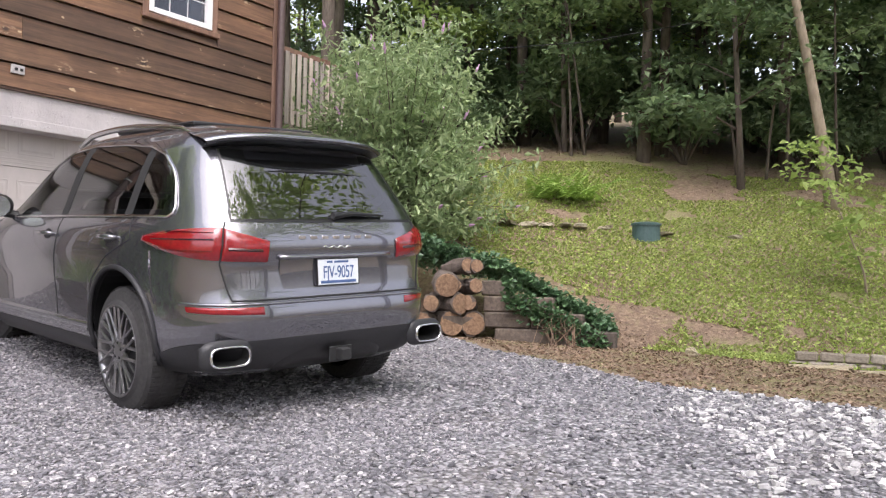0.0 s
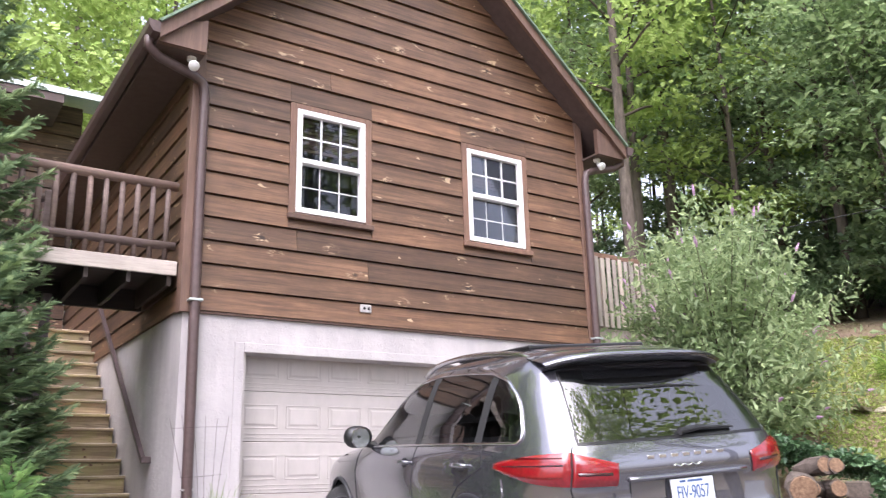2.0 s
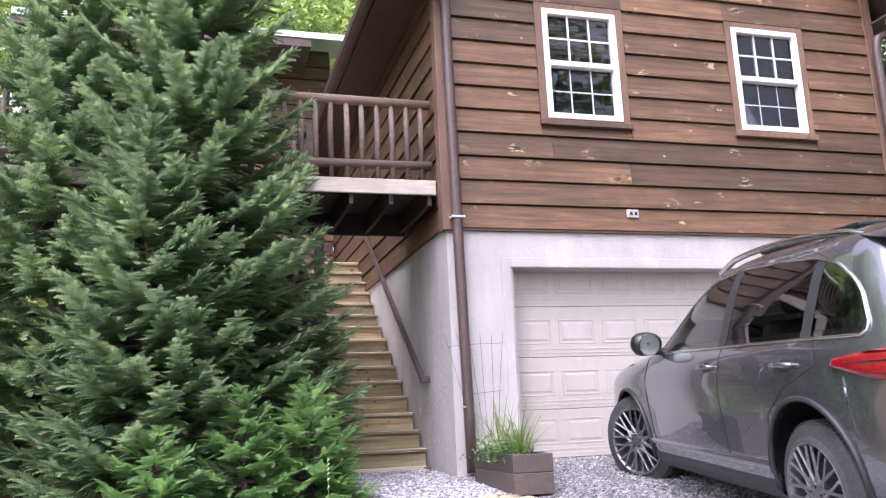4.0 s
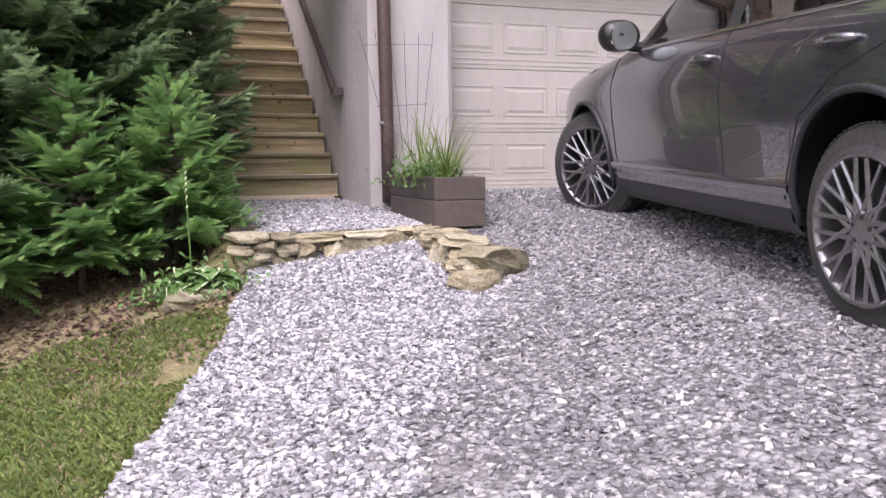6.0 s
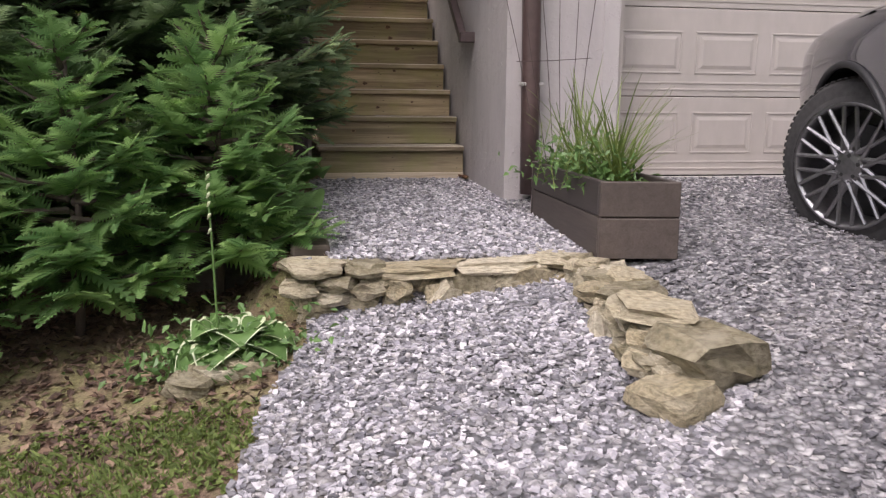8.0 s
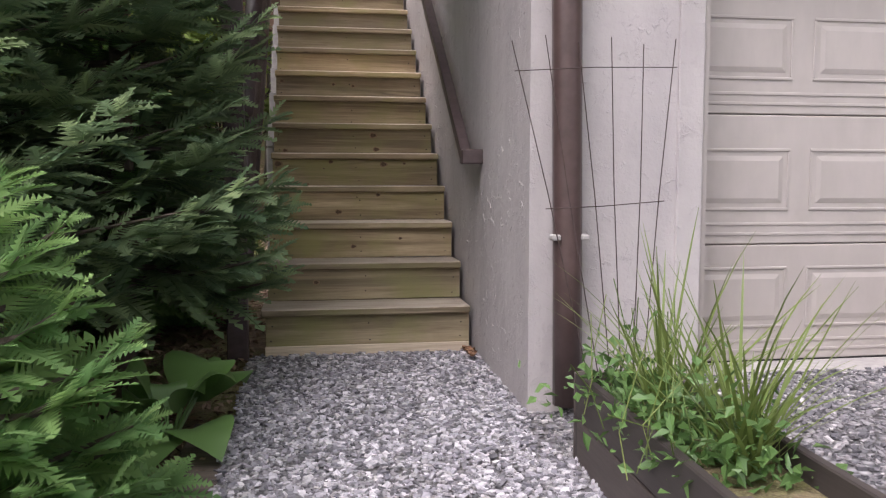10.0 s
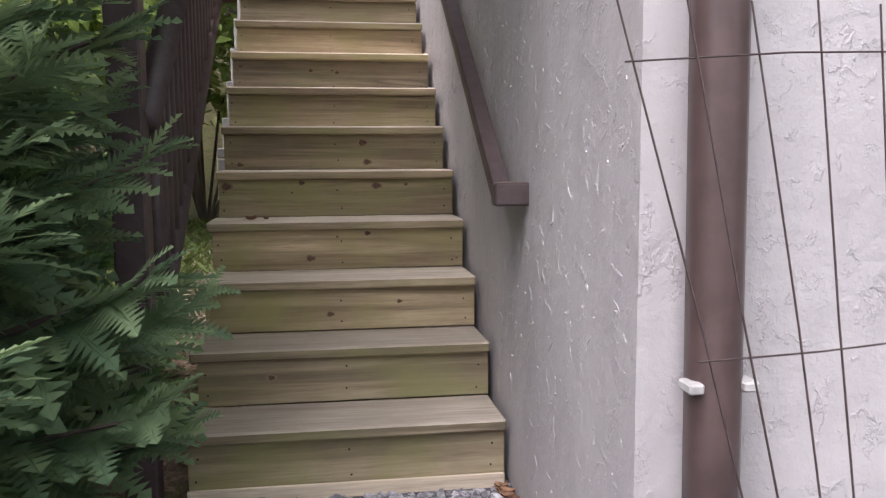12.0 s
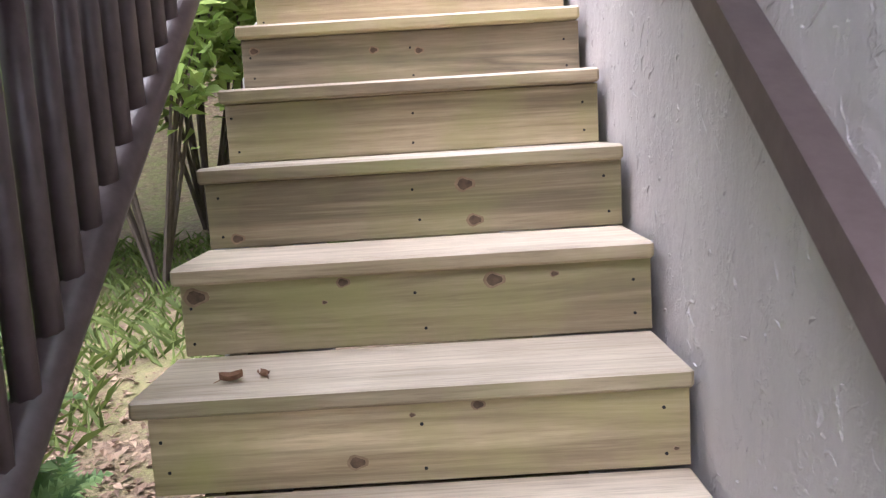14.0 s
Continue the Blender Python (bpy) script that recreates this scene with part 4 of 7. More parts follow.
PLATE = plain("plate_white", (0.62, 0.66, 0.70), (0.74, 0.77, 0.80), 40, 0.4, relief=0.02)
PLATE_BLUE = plain("plate_blue", (0.05, 0.10, 0.24), (0.07, 0.13, 0.30), 40, 0.4, relief=0.02)
SEAT = plain("black_leather", (0.03, 0.028, 0.027), (0.05, 0.047, 0.045), 60, 0.5)

ZS = [0.22, 0.26, 0.32, 0.42, 0.55, 0.62, 0.70, 0.85, 0.92, 0.97, 1.02, 1.06, 1.10, 1.14, 1.25, 1.40, 1.52, 1.59, 1.64, 1.675, 1.695, 1.705]
WS = [0.84, 0.89, 0.925, 0.948, 0.955, 0.96, 0.968, 0.972, 0.965, 0.955, 0.945, 0.93, 0.905, 0.885, 0.845, 0.785, 0.725, 0.675, 0.60, 0.50, 0.33, 0.08]
YR = [-0.74, -0.84, -0.91, -0.965, -0.985, -0.975, -0.94, -0.925, -0.94, -0.94, -0.925, -0.905, -0.885, -0.86, -0.78, -0.665, -0.565, -0.49, -0.40, -0.22, 0.15, 0.6]
YF = [3.55, 3.68, 3.77, 3.83, 3.88, 3.89, 3.88, 3.82, 3.72, 3.56, 3.30, 2.96, 2.60, 2.45, 2.24, 1.97, 1.73, 1.57, 1.40, 1.22, 1.0, 0.75]
POWER = 6.0


def body_dims(z):
    return np.interp(z, ZS, WS), np.interp(z, ZS, YR), np.interp(z, ZS, YF)


def squircle_table(n=1600):
    pts = []
    for k in range(n):
        a = 2 * math.pi * k / n - math.pi / 2
        c, s = math.cos(a), math.sin(a)
        pts.append((-math.copysign(abs(c) ** (2 / POWER), c), math.copysign(abs(s) ** (2 / POWER), s)))
    pts.append(pts[0])
    p = np.array(pts) * (0.96, 2.42)
    arc = np.concatenate([[0], np.cumsum(np.hypot(*np.diff(p, axis=0).T))])
    return arc, np.array(pts)


ARC, OUTLINE = squircle_table()
PERIM = ARC[-1]


def skin(u, z, off=0.0):
    """Point of the body at u metres round its outline from the tail's middle over the left side, at height z."""
    u = u % PERIM
    cx, cy = np.interp(u, ARC, OUTLINE[:, 0]), np.interp(u, ARC, OUTLINE[:, 1])
    w, r, f = body_dims(z)
    yc, a = (r + f) / 2, (f - r) / 2
    d = math.hypot(cx ** 5 / 0.96, cy ** 5 / 2.42) or 1.0
    return Vector((w * cx + off * cx ** 5 / 0.96 / d, yc + a * cy + off * cy ** 5 / 2.42 / d, z))


def side_x(y, z):
    w, r, f = body_dims(z)
    t = min(0.999, abs((y - (r + f) / 2) / ((f - r) / 2)))
    return w * (1 - t ** POWER) ** (1 / POWER)


def tail_y(x, z):
    w, r, f = body_dims(z)
    t = min(0.999, abs(x / w))
    return (r + f) / 2 - (f - r) / 2 * (1 - t ** POWER) ** (1 / POWER)


def nose_y(x, z):
    w, r, f = body_dims(z)
    t = min(0.999, abs(x / w))
    return (r + f) / 2 + (f - r) / 2 * (1 - t ** POWER) ** (1 / POWER)


AXLES, ARCH, HUB = (0.0, 2.895), 0.425, 0.375


def arch_bottom(y):
    for ya in AXLES:
        if abs(y - ya) < ARCH:
            return max(0.24, HUB + 0.015 + math.sqrt(ARCH ** 2 - (y - ya) ** 2))
    return 0.22


def belt(y):
    return 1.095 + 0.02 * smooth01(2.4, -0.4, y)


TOPLINE = [(-0.52, 1.17), (-0.48, 1.27), (-0.38, 1.38), (-0.22, 1.475), (0.0, 1.53), (0.4, 1.56), (0.9, 1.575), (1.3, 1.55), (1.6, 1.47), (1.9, 1.33), (2.15, 1.19), (2.30, 1.105)]


def topline(y):
    return float(np.interp(y, [p[0] for p in TOPLINE], [p[1] for p in TOPLINE]))


car = thing("car", "grey metallic sport utility car parked on the gravel", "car")
bm = bmesh.new()
us = np.linspace(0, PERIM, 521)[:-1]
zl = sorted(set(list(np.linspace(0.22, 1.06, 24)) + list(np.linspace(1.08, 1.60, 22)) + [1.62, 1.64, 1.66, 1.675, 1.69, 1.70, 1.705]))
grid = []
for z in zl:
    row = []
    for u in us:
        p = skin(u, z)
        zb = arch_bottom(skin(u, 0.6).y) if abs(skin(u, 0.6).x) > 0.75 else 0.22
        if z < 1.0 and zb > 0.221:
            y_keep = skin(u, 0.6).y
            z2 = zb + (z - 0.22) * (1.0 - zb) / 0.78
            p = Vector((math.copysign(side_x(y_keep, z2), p.x), y_keep, z2))
        row.append(bm.verts.new(p))
    grid.append(row)
nu = len(us)


def is_glazed(c):
    if c.z > 1.125 and abs(c.x) > 0.55 and -0.47 < c.y < 2.25 and abs(abs(c.x) - side_x(c.y, c.z)) < 0.04 and belt(c.y) + 0.03 < c.z < topline(c.y) - 0.03:
        return True
    if 1.15 < c.z < 1.46 and abs(c.x) < 0.60 - 0.25 * (c.z - 1.15) and c.y < -0.3:
        return True
    return 1.14 < c.z < 1.52 and abs(c.x) < 0.68 - 0.3 * (c.z - 1.14) and c.y > 1.6


for a, b in zip(grid, grid[1:]):
    for i in range(nu):
        f = (a[i], a[(i + 1) % nu], b[(i + 1) % nu], b[i])
        if not is_glazed((f[0].co + f[1].co + f[2].co + f[3].co) / 4):
            bm.faces.new(f)
bm.faces.new(grid[-1])
body = part("body", bm, PAINT, car, "grey metallic paint", True)

# dark lower skirt, sills and arches
for ya in AXLES:
    for sg in (-1, 1):
        pts = []
        for k in range(25):
            a = math.pi * (k / 24 * 1.16 - 0.08)
            y, z = ya - ARCH * math.cos(a), HUB + 0.015 + ARCH * math.sin(a)
            pts.append((sg * (side_x(y, max(z, 0.3)) + 0.004), y, z))
        part("arch_moulding", tubed(pts, 0.016, 8), GREY_PLASTIC, car, "dark grey lip", True)
        rows = [[(sg * xx, ya - (ARCH + 0.012) * math.cos(math.pi * k / 20), HUB + 0.01 + (ARCH + 0.012) * math.sin(math.pi * k / 20)) for k in range(21)] for xx in (0.58, 0.92)]
        part("wheel_well", sheet(rows), BLACK_PLASTIC, car, "black liner")
part("underbody", boxed(-0.60, 0.60, -0.80, 3.5, 0.26, 0.98, 0.03), BLACK_PLASTIC, car, "dark underside")
for sg in (-1, 1):
    ys = np.linspace(0.46, 2.44, 24)
    rows = [[(sg * (side_x(y, z) + o), y, z) for y in ys] for z, o in ((0.215, -0.03), (0.225, 0.012), (0.30, 0.014), (0.345, 0.002))]
    part("sill_trim", sheet(rows), GREY_PLASTIC, car, "dark grey sill", True)
    rows = [[(sg * (side_x(y, z) + o), y, z) for y in ys] for z, o in ((0.40, 0.001), (0.415, 0.010), (0.435, 0.010), (0.45, 0.001))]
    part("side_crease", sheet(rows), PAINT, car, "", True)

# doors: thin gaps, handles
GAP = plain("panel_gap", (0.012, 0.012, 0.013), (0.02, 0.02, 0.02), 60, 0.8)
for sg in (-1, 1):
    for pts2 in ([(2.32, 1.09), (2.38, 0.9), (2.36, 0.5), (2.30, 0.36)], [(0.98, 1.10), (1.00, 0.8), (0.99, 0.36)], [(-0.12, 1.11), (-0.16, 0.98), (0.14, 0.87), (0.36, 0.72), (0.46, 0.5), (0.50, 0.36)]):
        pts = []
        for (ya, za), (yb, zb) in zip(pts2, pts2[1:]):
            for k in range(6):
                y, z = ya + (yb - ya) * k / 6, za + (zb - za) * k / 6
                pts.append((sg * (side_x(y, z) - 0.001), y, z))
        part("door_gap", tubed(pts, 0.005, 5), GAP, car)
    for yh in (1.16, 0.12):
        z = 0.985
        pts = [(sg * (side_x(y, z) + o), y, z + dz) for y, o, dz in ((yh - 0.11, 0.0, 0), (yh - 0.085, 0.032, 0.004), (yh, 0.04, 0.008), (yh + 0.085, 0.032, 0.004), (yh + 0.11, 0.0, 0))]
        h = part("door_handle", tubed(pts, [0.012, 0.016, 0.017, 0.016, 0.012], 8), PAINT, car, "", True)
        cup = [(sg * (side_x(yh + 0.09 * math.cos(a), z + 0.038 * math.sin(a)) + 0.0015), yh + 0.075 * math.cos(a), z + 0.034 * math.sin(a)) for a in [k * math.pi / 8 for k in range(16)]]
        bm = bmesh.new()
        bm.faces.new([bm.verts.new(p) for p in cup])
        part("handle_cup", bm, GREY_PLASTIC, car)

# side glass, pillars, bright surround
for sg in (-1, 1):
    for y0, y1 in ((1.03, 2.285), (0.0, 0.93), (-0.515, -0.09)):
        ys = np.linspace(y0, y1, 18)
        rows = []
        for k in range(9):
            rows.append([(sg * (side_x(y, belt(y) + (max(topline(y), belt(y) + 0.005) - belt(y)) * k / 8) + 0.005), y, belt(y) + (max(topline(y), belt(y) + 0.005) - belt(y)) * k / 8) for y in ys])
        part("side_glass", sheet(rows), CAR_GLASS, car, "tinted glass", True).visible_shadow = False
    for y0, y1 in ((0.925, 1.035), (-0.095, 0.005)):
        rows = [[(sg * (side_x(y, z) + 0.007), y, z) for y in np.linspace(y0, y1, 4)] for z in np.linspace(belt(y0), topline(y0), 8)]
        part("pillar", sheet(rows), GAP, car, "gloss black pillar", True)
    border = [(y, belt(y)) for y in np.linspace(2.30, -0.50, 40)] + [(-0.535, 1.135)] + [(p[0] - 0.01, p[1] + 0.005) for p in TOPLINE[:1]] + [(y, topline(y) + 0.004) for y in np.linspace(-0.50, 2.30, 60)]
    part("window_surround", tubed([(sg * (side_x(y, z) + 0.006), y, z) for y, z in border], 0.0095, 6), CHROME, car, "bright trim", True)
    rows = [[(sg * (side_x(y, z) + 0.003), y, z) for y, z in row] for row in ([(y, belt(y) + 0.002) for y in np.linspace(-0.5, 2.28, 30)], [(y, belt(y) + 0.040) for y in np.linspace(-0.5, 2.2, 30)])]
    part("belt_seal", sheet(rows), BLACK_PLASTIC, car, "black rubber")
    rows = [[(sg * (side_x(y, topline(y) - o) + 0.003), y, topline(y) - o) for y in np.linspace(-0.49, 2.25, 50)] for o in (0.002, 0.042)]
    part("roof_seal", sheet(rows), BLACK_PLASTIC, car, "black rubber")
    # mirror
    mx = sg * (side_x(2.02, 1.12) + 0.0)
    mirror = part("mirror", tubed([(mx + sg * q, 2.075 - 0.05 * q, 1.168 + 0.01 * math.sin(9 * q)) for q in (0.03, 0.05, 0.08, 0.12, 0.17, 0.215, 0.245, 0.262, 0.268)], [0.03, 0.058, 0.078, 0.088, 0.09, 0.084, 0.066, 0.04, 0.012], 20), BLACK_PLASTIC, car, "", True)
    part("mirror_arm", tubed([(mx - sg * 0.02, 2.06, 1.10), (mx + sg * 0.09, 2.07, 1.12)], 0.03, 8), BLACK_PLASTIC, mirror)
    part("mirror_glass", tubed([(mx + sg * 0.15, 1.996, 1.17), (mx + sg * 0.15, 1.978, 1.17)], [0.082, 0.076], 24), CHROME, mirror, "mirror glass")
    # roof rail
    pts = []
    for k in range(22):
        y = 1.55 - (1.95) * k / 21
        lift = 0.040 * min(1, min(k, 21 - k) / 3.0)
        zr = 1.70 - 0.10 * ((y - 0.75) / 1.2) ** 2 - 0.045
        pts.append((sg * (0.60 - 0.03 * ((y - 0.6) / 1.0) ** 2), y, zr + lift))
    part("roof_rail", tubed(pts, 0.021, 8), CHROME, car, "satin silver rail", True)

# rear glass, spoiler, wiper
rows = []
for k in range(10):
    z = 1.105 + 0.40 * k / 9
    hw = 0.655 - 0.09 * k / 9
    rows.append([(x, tail_y(x, z) - 0.006, z) for x in np.linspace(-hw, hw, 25)])
part("rear_glass", sheet(rows), CAR_GLASS, car, "tinted glass", True).visible_shadow = False
rows = [[(x, tail_y(x, z) - 0.004, z) for x in np.linspace(-h, h, 25)] for z, h in ((1.09, 0.665), (1.155, 0.66))]
part("glass_border", sheet(rows), BLACK_PLASTIC, car, "black border")
for sg in (-1, 1):
    rows = []
    for k in range(10):
        z = 1.10 + 0.41 * k / 9
        hw = 0.665 - 0.09 * k / 9
        rows.append([(sg * x, tail_y(x, z) - 0.0045, z) for x in np.linspace(hw - 0.15, hw, 6)])
    part("glass_border", sheet(rows), BLACK_PLASTIC, car)
rows = []
for y0, z0, hw in ((-0.30, 1.655, 0.60), (-0.50, 1.635, 0.645), (-0.68, 1.605, 0.66), (-0.715, 1.585, 0.655), (-0.69, 1.565, 0.645), (-0.58, 1.545, 0.635), (-0.50, 1.53, 0.62)):
    rows.append([(x, y0 + 0.16 * (abs(x) / 0.66) ** 3, z0 - 0.045 * (abs(x) / 0.66) ** 4) for x in np.linspace(-hw, hw, 25)])
part("spoiler", sheet(rows[:5]), PAINT, car, "", True)
part("spoiler_underside", sheet(rows[3:] + [[(x, tail_y(x, 1.385) - 0.012 , 1.385 - 0.03 * (abs(x) / 0.61) ** 3) for x in np.linspace(-0.61, 0.61, 25)]]), BLACK_PLASTIC, car, "black underside", True)
part("rear_wiper", tubed([(0.0, tail_y(0, 1.13) - 0.03, 1.125), (0.14, tail_y(0.14, 1.14) - 0.035, 1.14), (0.40, tail_y(0.40, 1.13) - 0.025, 1.13)], [0.022, 0.014, 0.007], 8), BLACK_PLASTIC, car)
part("sunroof", boxed(-0.46, 0.46, -0.02, 1.15, 1.685, 1.712, 0.008), BLACK_PLASTIC, car, "black glass roof panel")
rows = []
for k in range(8):
    z = 1.11 + 0.44 * k / 7
    hw = 0.75 - 0.14 * k / 7
    rows.append([(x, nose_y(x, z) + 0.005, z) for x in np.linspace(-hw, hw, 20)])
part("windscreen", sheet(rows), CAR_GLASS, car, "tinted glass", True).visible_shadow = False


def band(u0, u1, lo, hi, off, nu2=26, nz=6):
    """A patch of the body between two heights, each a function of 0..1 along it."""
    rows = []
    for j in range(nz + 1):
        row = []
        for i in range(nu2 + 1):
            t = i / nu2
            a, b = lo(t), hi(t)
            edge = 1.0 if 0 < j < nz and 0 < i < nu2 else 0.0
            row.append(skin(u0 + (u1 - u0) * t, a + (b - a) * j / nz, off * (0.25 + 0.75 * edge)))
        rows.append(row)
    return sheet(rows)


for sg in (-1, 1):
    k = 1 if sg == -1 else -1
    inner = part("tail_light", band(0.47 * k, 0.735 * k, lambda t: 0.868 + 0.01 * t, lambda t: 0.985 + 0.07 * t, 0.022), RED_LENS, car, "red lens", True)
    outer = part("tail_light", band(0.745 * k, 1.40 * k, lambda t: 0.88 + 0.10 * t ** 1.5, lambda t: 1.058 - 0.05 * t ** 2, 0.022), RED_LENS, car, "red lens", True)
    part("light_strip", band(0.50 * k, 0.72 * k, lambda t: 0.90, lambda t: 0.965 + 0.02 * t, 0.0275, 12, 2), DARK_LENS, inner, "dark strip")
    part("light_strip", band(0.76 * k, 1.30 * k, lambda t: 0.975 + 0.005 * t, lambda t: 1.015 - 0.01 * t, 0.0275, 16, 2), DARK_LENS, outer, "dark strip")
    for lo2, hi2 in ((0.925, 0.94), (1.03, 1.04)):
        part("light_strip", band(0.77 * k, 1.18 * k, lambda t: lo2 + 0.012 * t, lambda t: hi2 + 0.006 * t - 0.004, 0.0275, 16, 2), DARK_LENS, outer)
    part("reflector", band(0.52 * k, 0.98 * k, lambda t: 0.585 + 0.012 * t, lambda t: 0.628, 0.008), RED_LENS, car, "red reflector", True)
    # tailgate gap
    pts = [skin(0.74 * k, z, 0.001) for z in np.linspace(1.09, 0.86, 8)] + [skin((0.74 - 0.05 * t) * k, 0.86 - 0.20 * t, 0.001) for t in (0.25, 0.5, 0.75, 1.0)]
    part("tailgate_gap", tubed(pts, 0.005, 5), GAP, car)
    # exhaust
    cx = sg * 0.735
    ex = []
    for q in range(20):
        a = 2 * math.pi * q / 20
        ex.append((math.copysign(abs(math.cos(a)) ** 0.5, math.cos(a)), math.copysign(abs(math.sin(a)) ** 0.6, math.sin(a))))
    def ring(sx, sz, y):
        return [(cx + p[0] * sx, y + 0.06 * (abs(cx + p[0] * sx) - 0.5), 0.375 + p[1] * sz) for p in ex + ex[:1]]
    part("exhaust_tip", sheet([ring(0.112, 0.052, -0.955), ring(0.120, 0.058, -0.995), ring(0.110, 0.050, -0.997), ring(0.108, 0.048, -0.985)]), CHROME, car, "satin oval tip", True)
    bm = sheet([ring(0.109, 0.049, -0.984), ring(0.100, 0.042, -0.80)])
    bm.faces.new([bm.verts.new(p) for p in ring(0.100, 0.042, -0.801)[:-1]])
    part("exhaust_throat", bm, DARK, car, "black opening")
    part("exhaust_shroud", sheet([ring(0.155, 0.084, -0.93), ring(0.142, 0.074, -0.965), ring(0.113, 0.053, -0.965)]), GREY_PLASTIC, car, "", True)
pts = [skin(u, 0.662, 0.001) for u in np.linspace(-0.69, 0.69, 30)]
part("tailgate_gap", tubed(pts, 0.006, 5), GAP, car)
part("bumper_step", band(-1.02, 1.02, lambda t: 0.635, lambda t: 0.652, 0.012, 40, 3), PAINT, car, "", True)
part("lower_valance", band(-1.22, 1.22, lambda t: 0.235, lambda t: 0.445 - 0.10 * abs(2 * t - 1) ** 6, 0.006, 50, 6), GREY_PLASTIC, car, "dark grey plastic", True)
part("diffuser", band(-0.42, 0.42, lambda t: 0.225, lambda t: 0.385 - 0.10 * abs(2 * t - 1) ** 3, 0.02, 24, 4), BLACK_PLASTIC, car, "black diffuser", True)
hitch = part("tow_hitch", boxed(-0.035, 0.035, -1.04, -0.9, 0.285, 0.355, 0.006), DARK, car, "black square receiver")
part("hitch_plate", boxed(-0.085, 0.085, -0.985, -0.975, 0.275, 0.365, 0.005), DARK, hitch)
# plate recess, plate and number
rows = [[(x, tail_y(x, z) - 0.003, z) for x in np.linspace(-0.40, 0.40, 16)] for z in (0.715, 0.80, 0.885)]
rows[0] = [(x * 0.94, tail_y(x, 0.715) - 0.003, 0.715) for x in np.linspace(-0.40, 0.40, 16)]
part("plate_recess", sheet(rows), PAINT, car, "shaded recess", True)
part("recess_lip", tubed([(x, tail_y(x, 0.892) - 0.012, 0.892) for x in np.linspace(-0.41, 0.41, 12)], 0.014, 8), PAINT, car, "", True)
tilt = Matrix.Translation((0.0, -0.953, 0.80)) @ Matrix.Rotation(radians(-3), 4, "X")
plate = part("licence_plate", boxed(-0.1525, 0.1525, -0.004, 0.004, -0.076, 0.076, 0.003, tilt), PLATE, car, "white and blue plate")
part("plate_frame", tube(bmesh.new(), [tilt @ Vector(p) for p in ((-0.153, -0.003, -0.077), (0.153, -0.003, -0.077), (0.153, -0.003, 0.077), (-0.153, -0.003, 0.077), (-0.153, -0.003, -0.077))], 0.005, 6), BLACK_PLASTIC, plate)
for x0, x1, z0, z1, nm in ((-0.085, -0.045, 0.052, 0.064, "word_bar"), (-0.03, 0.075, 0.052, 0.064, "word_bar"), (-0.13, 0.13, -0.066, -0.050, "word_bar")):
    part(nm, boxed(x0, x1, -0.0062, -0.0045, z0, z1, 0, tilt), PLATE_BLUE, plate)
txt = bpy.data.curves.new("number", "FONT")
txt.body, txt.size, txt.align_x, txt.extrude = "FJV-9057", 0.092, "CENTER", 0.0012
txt.space_character = 0.95
num = new("number", txt)
num.data.materials.append(PLATE_BLUE)
num.parent = plate
num.matrix_basis = tilt @ Matrix.Translation((0, -0.0065, -0.036)) @ Matrix.Rotation(radians(90), 4, "X") @ Matrix.Diagonal((0.72, 1.12, 1, 1))
# badges as plain bars
for i in range(7):
    part("badge_bar", boxed(-0.27 + i * 0.082, -0.225 + i * 0.082, tail_y(0, 1.005) - 0.010, tail_y(0, 1.005) + 0.012, 0.992, 1.012, 0.002), CHROME, car, "bright badge bar")
part("badge_bar", tubed([(-0.10 + 0.2 * t, tail_y(0, 0.945) - 0.004, 0.945 + 0.006 * math.sin(t * 22)) for t in np.linspace(0, 1, 26)], 0.004, 5), CHROME, car, "bright script badge")

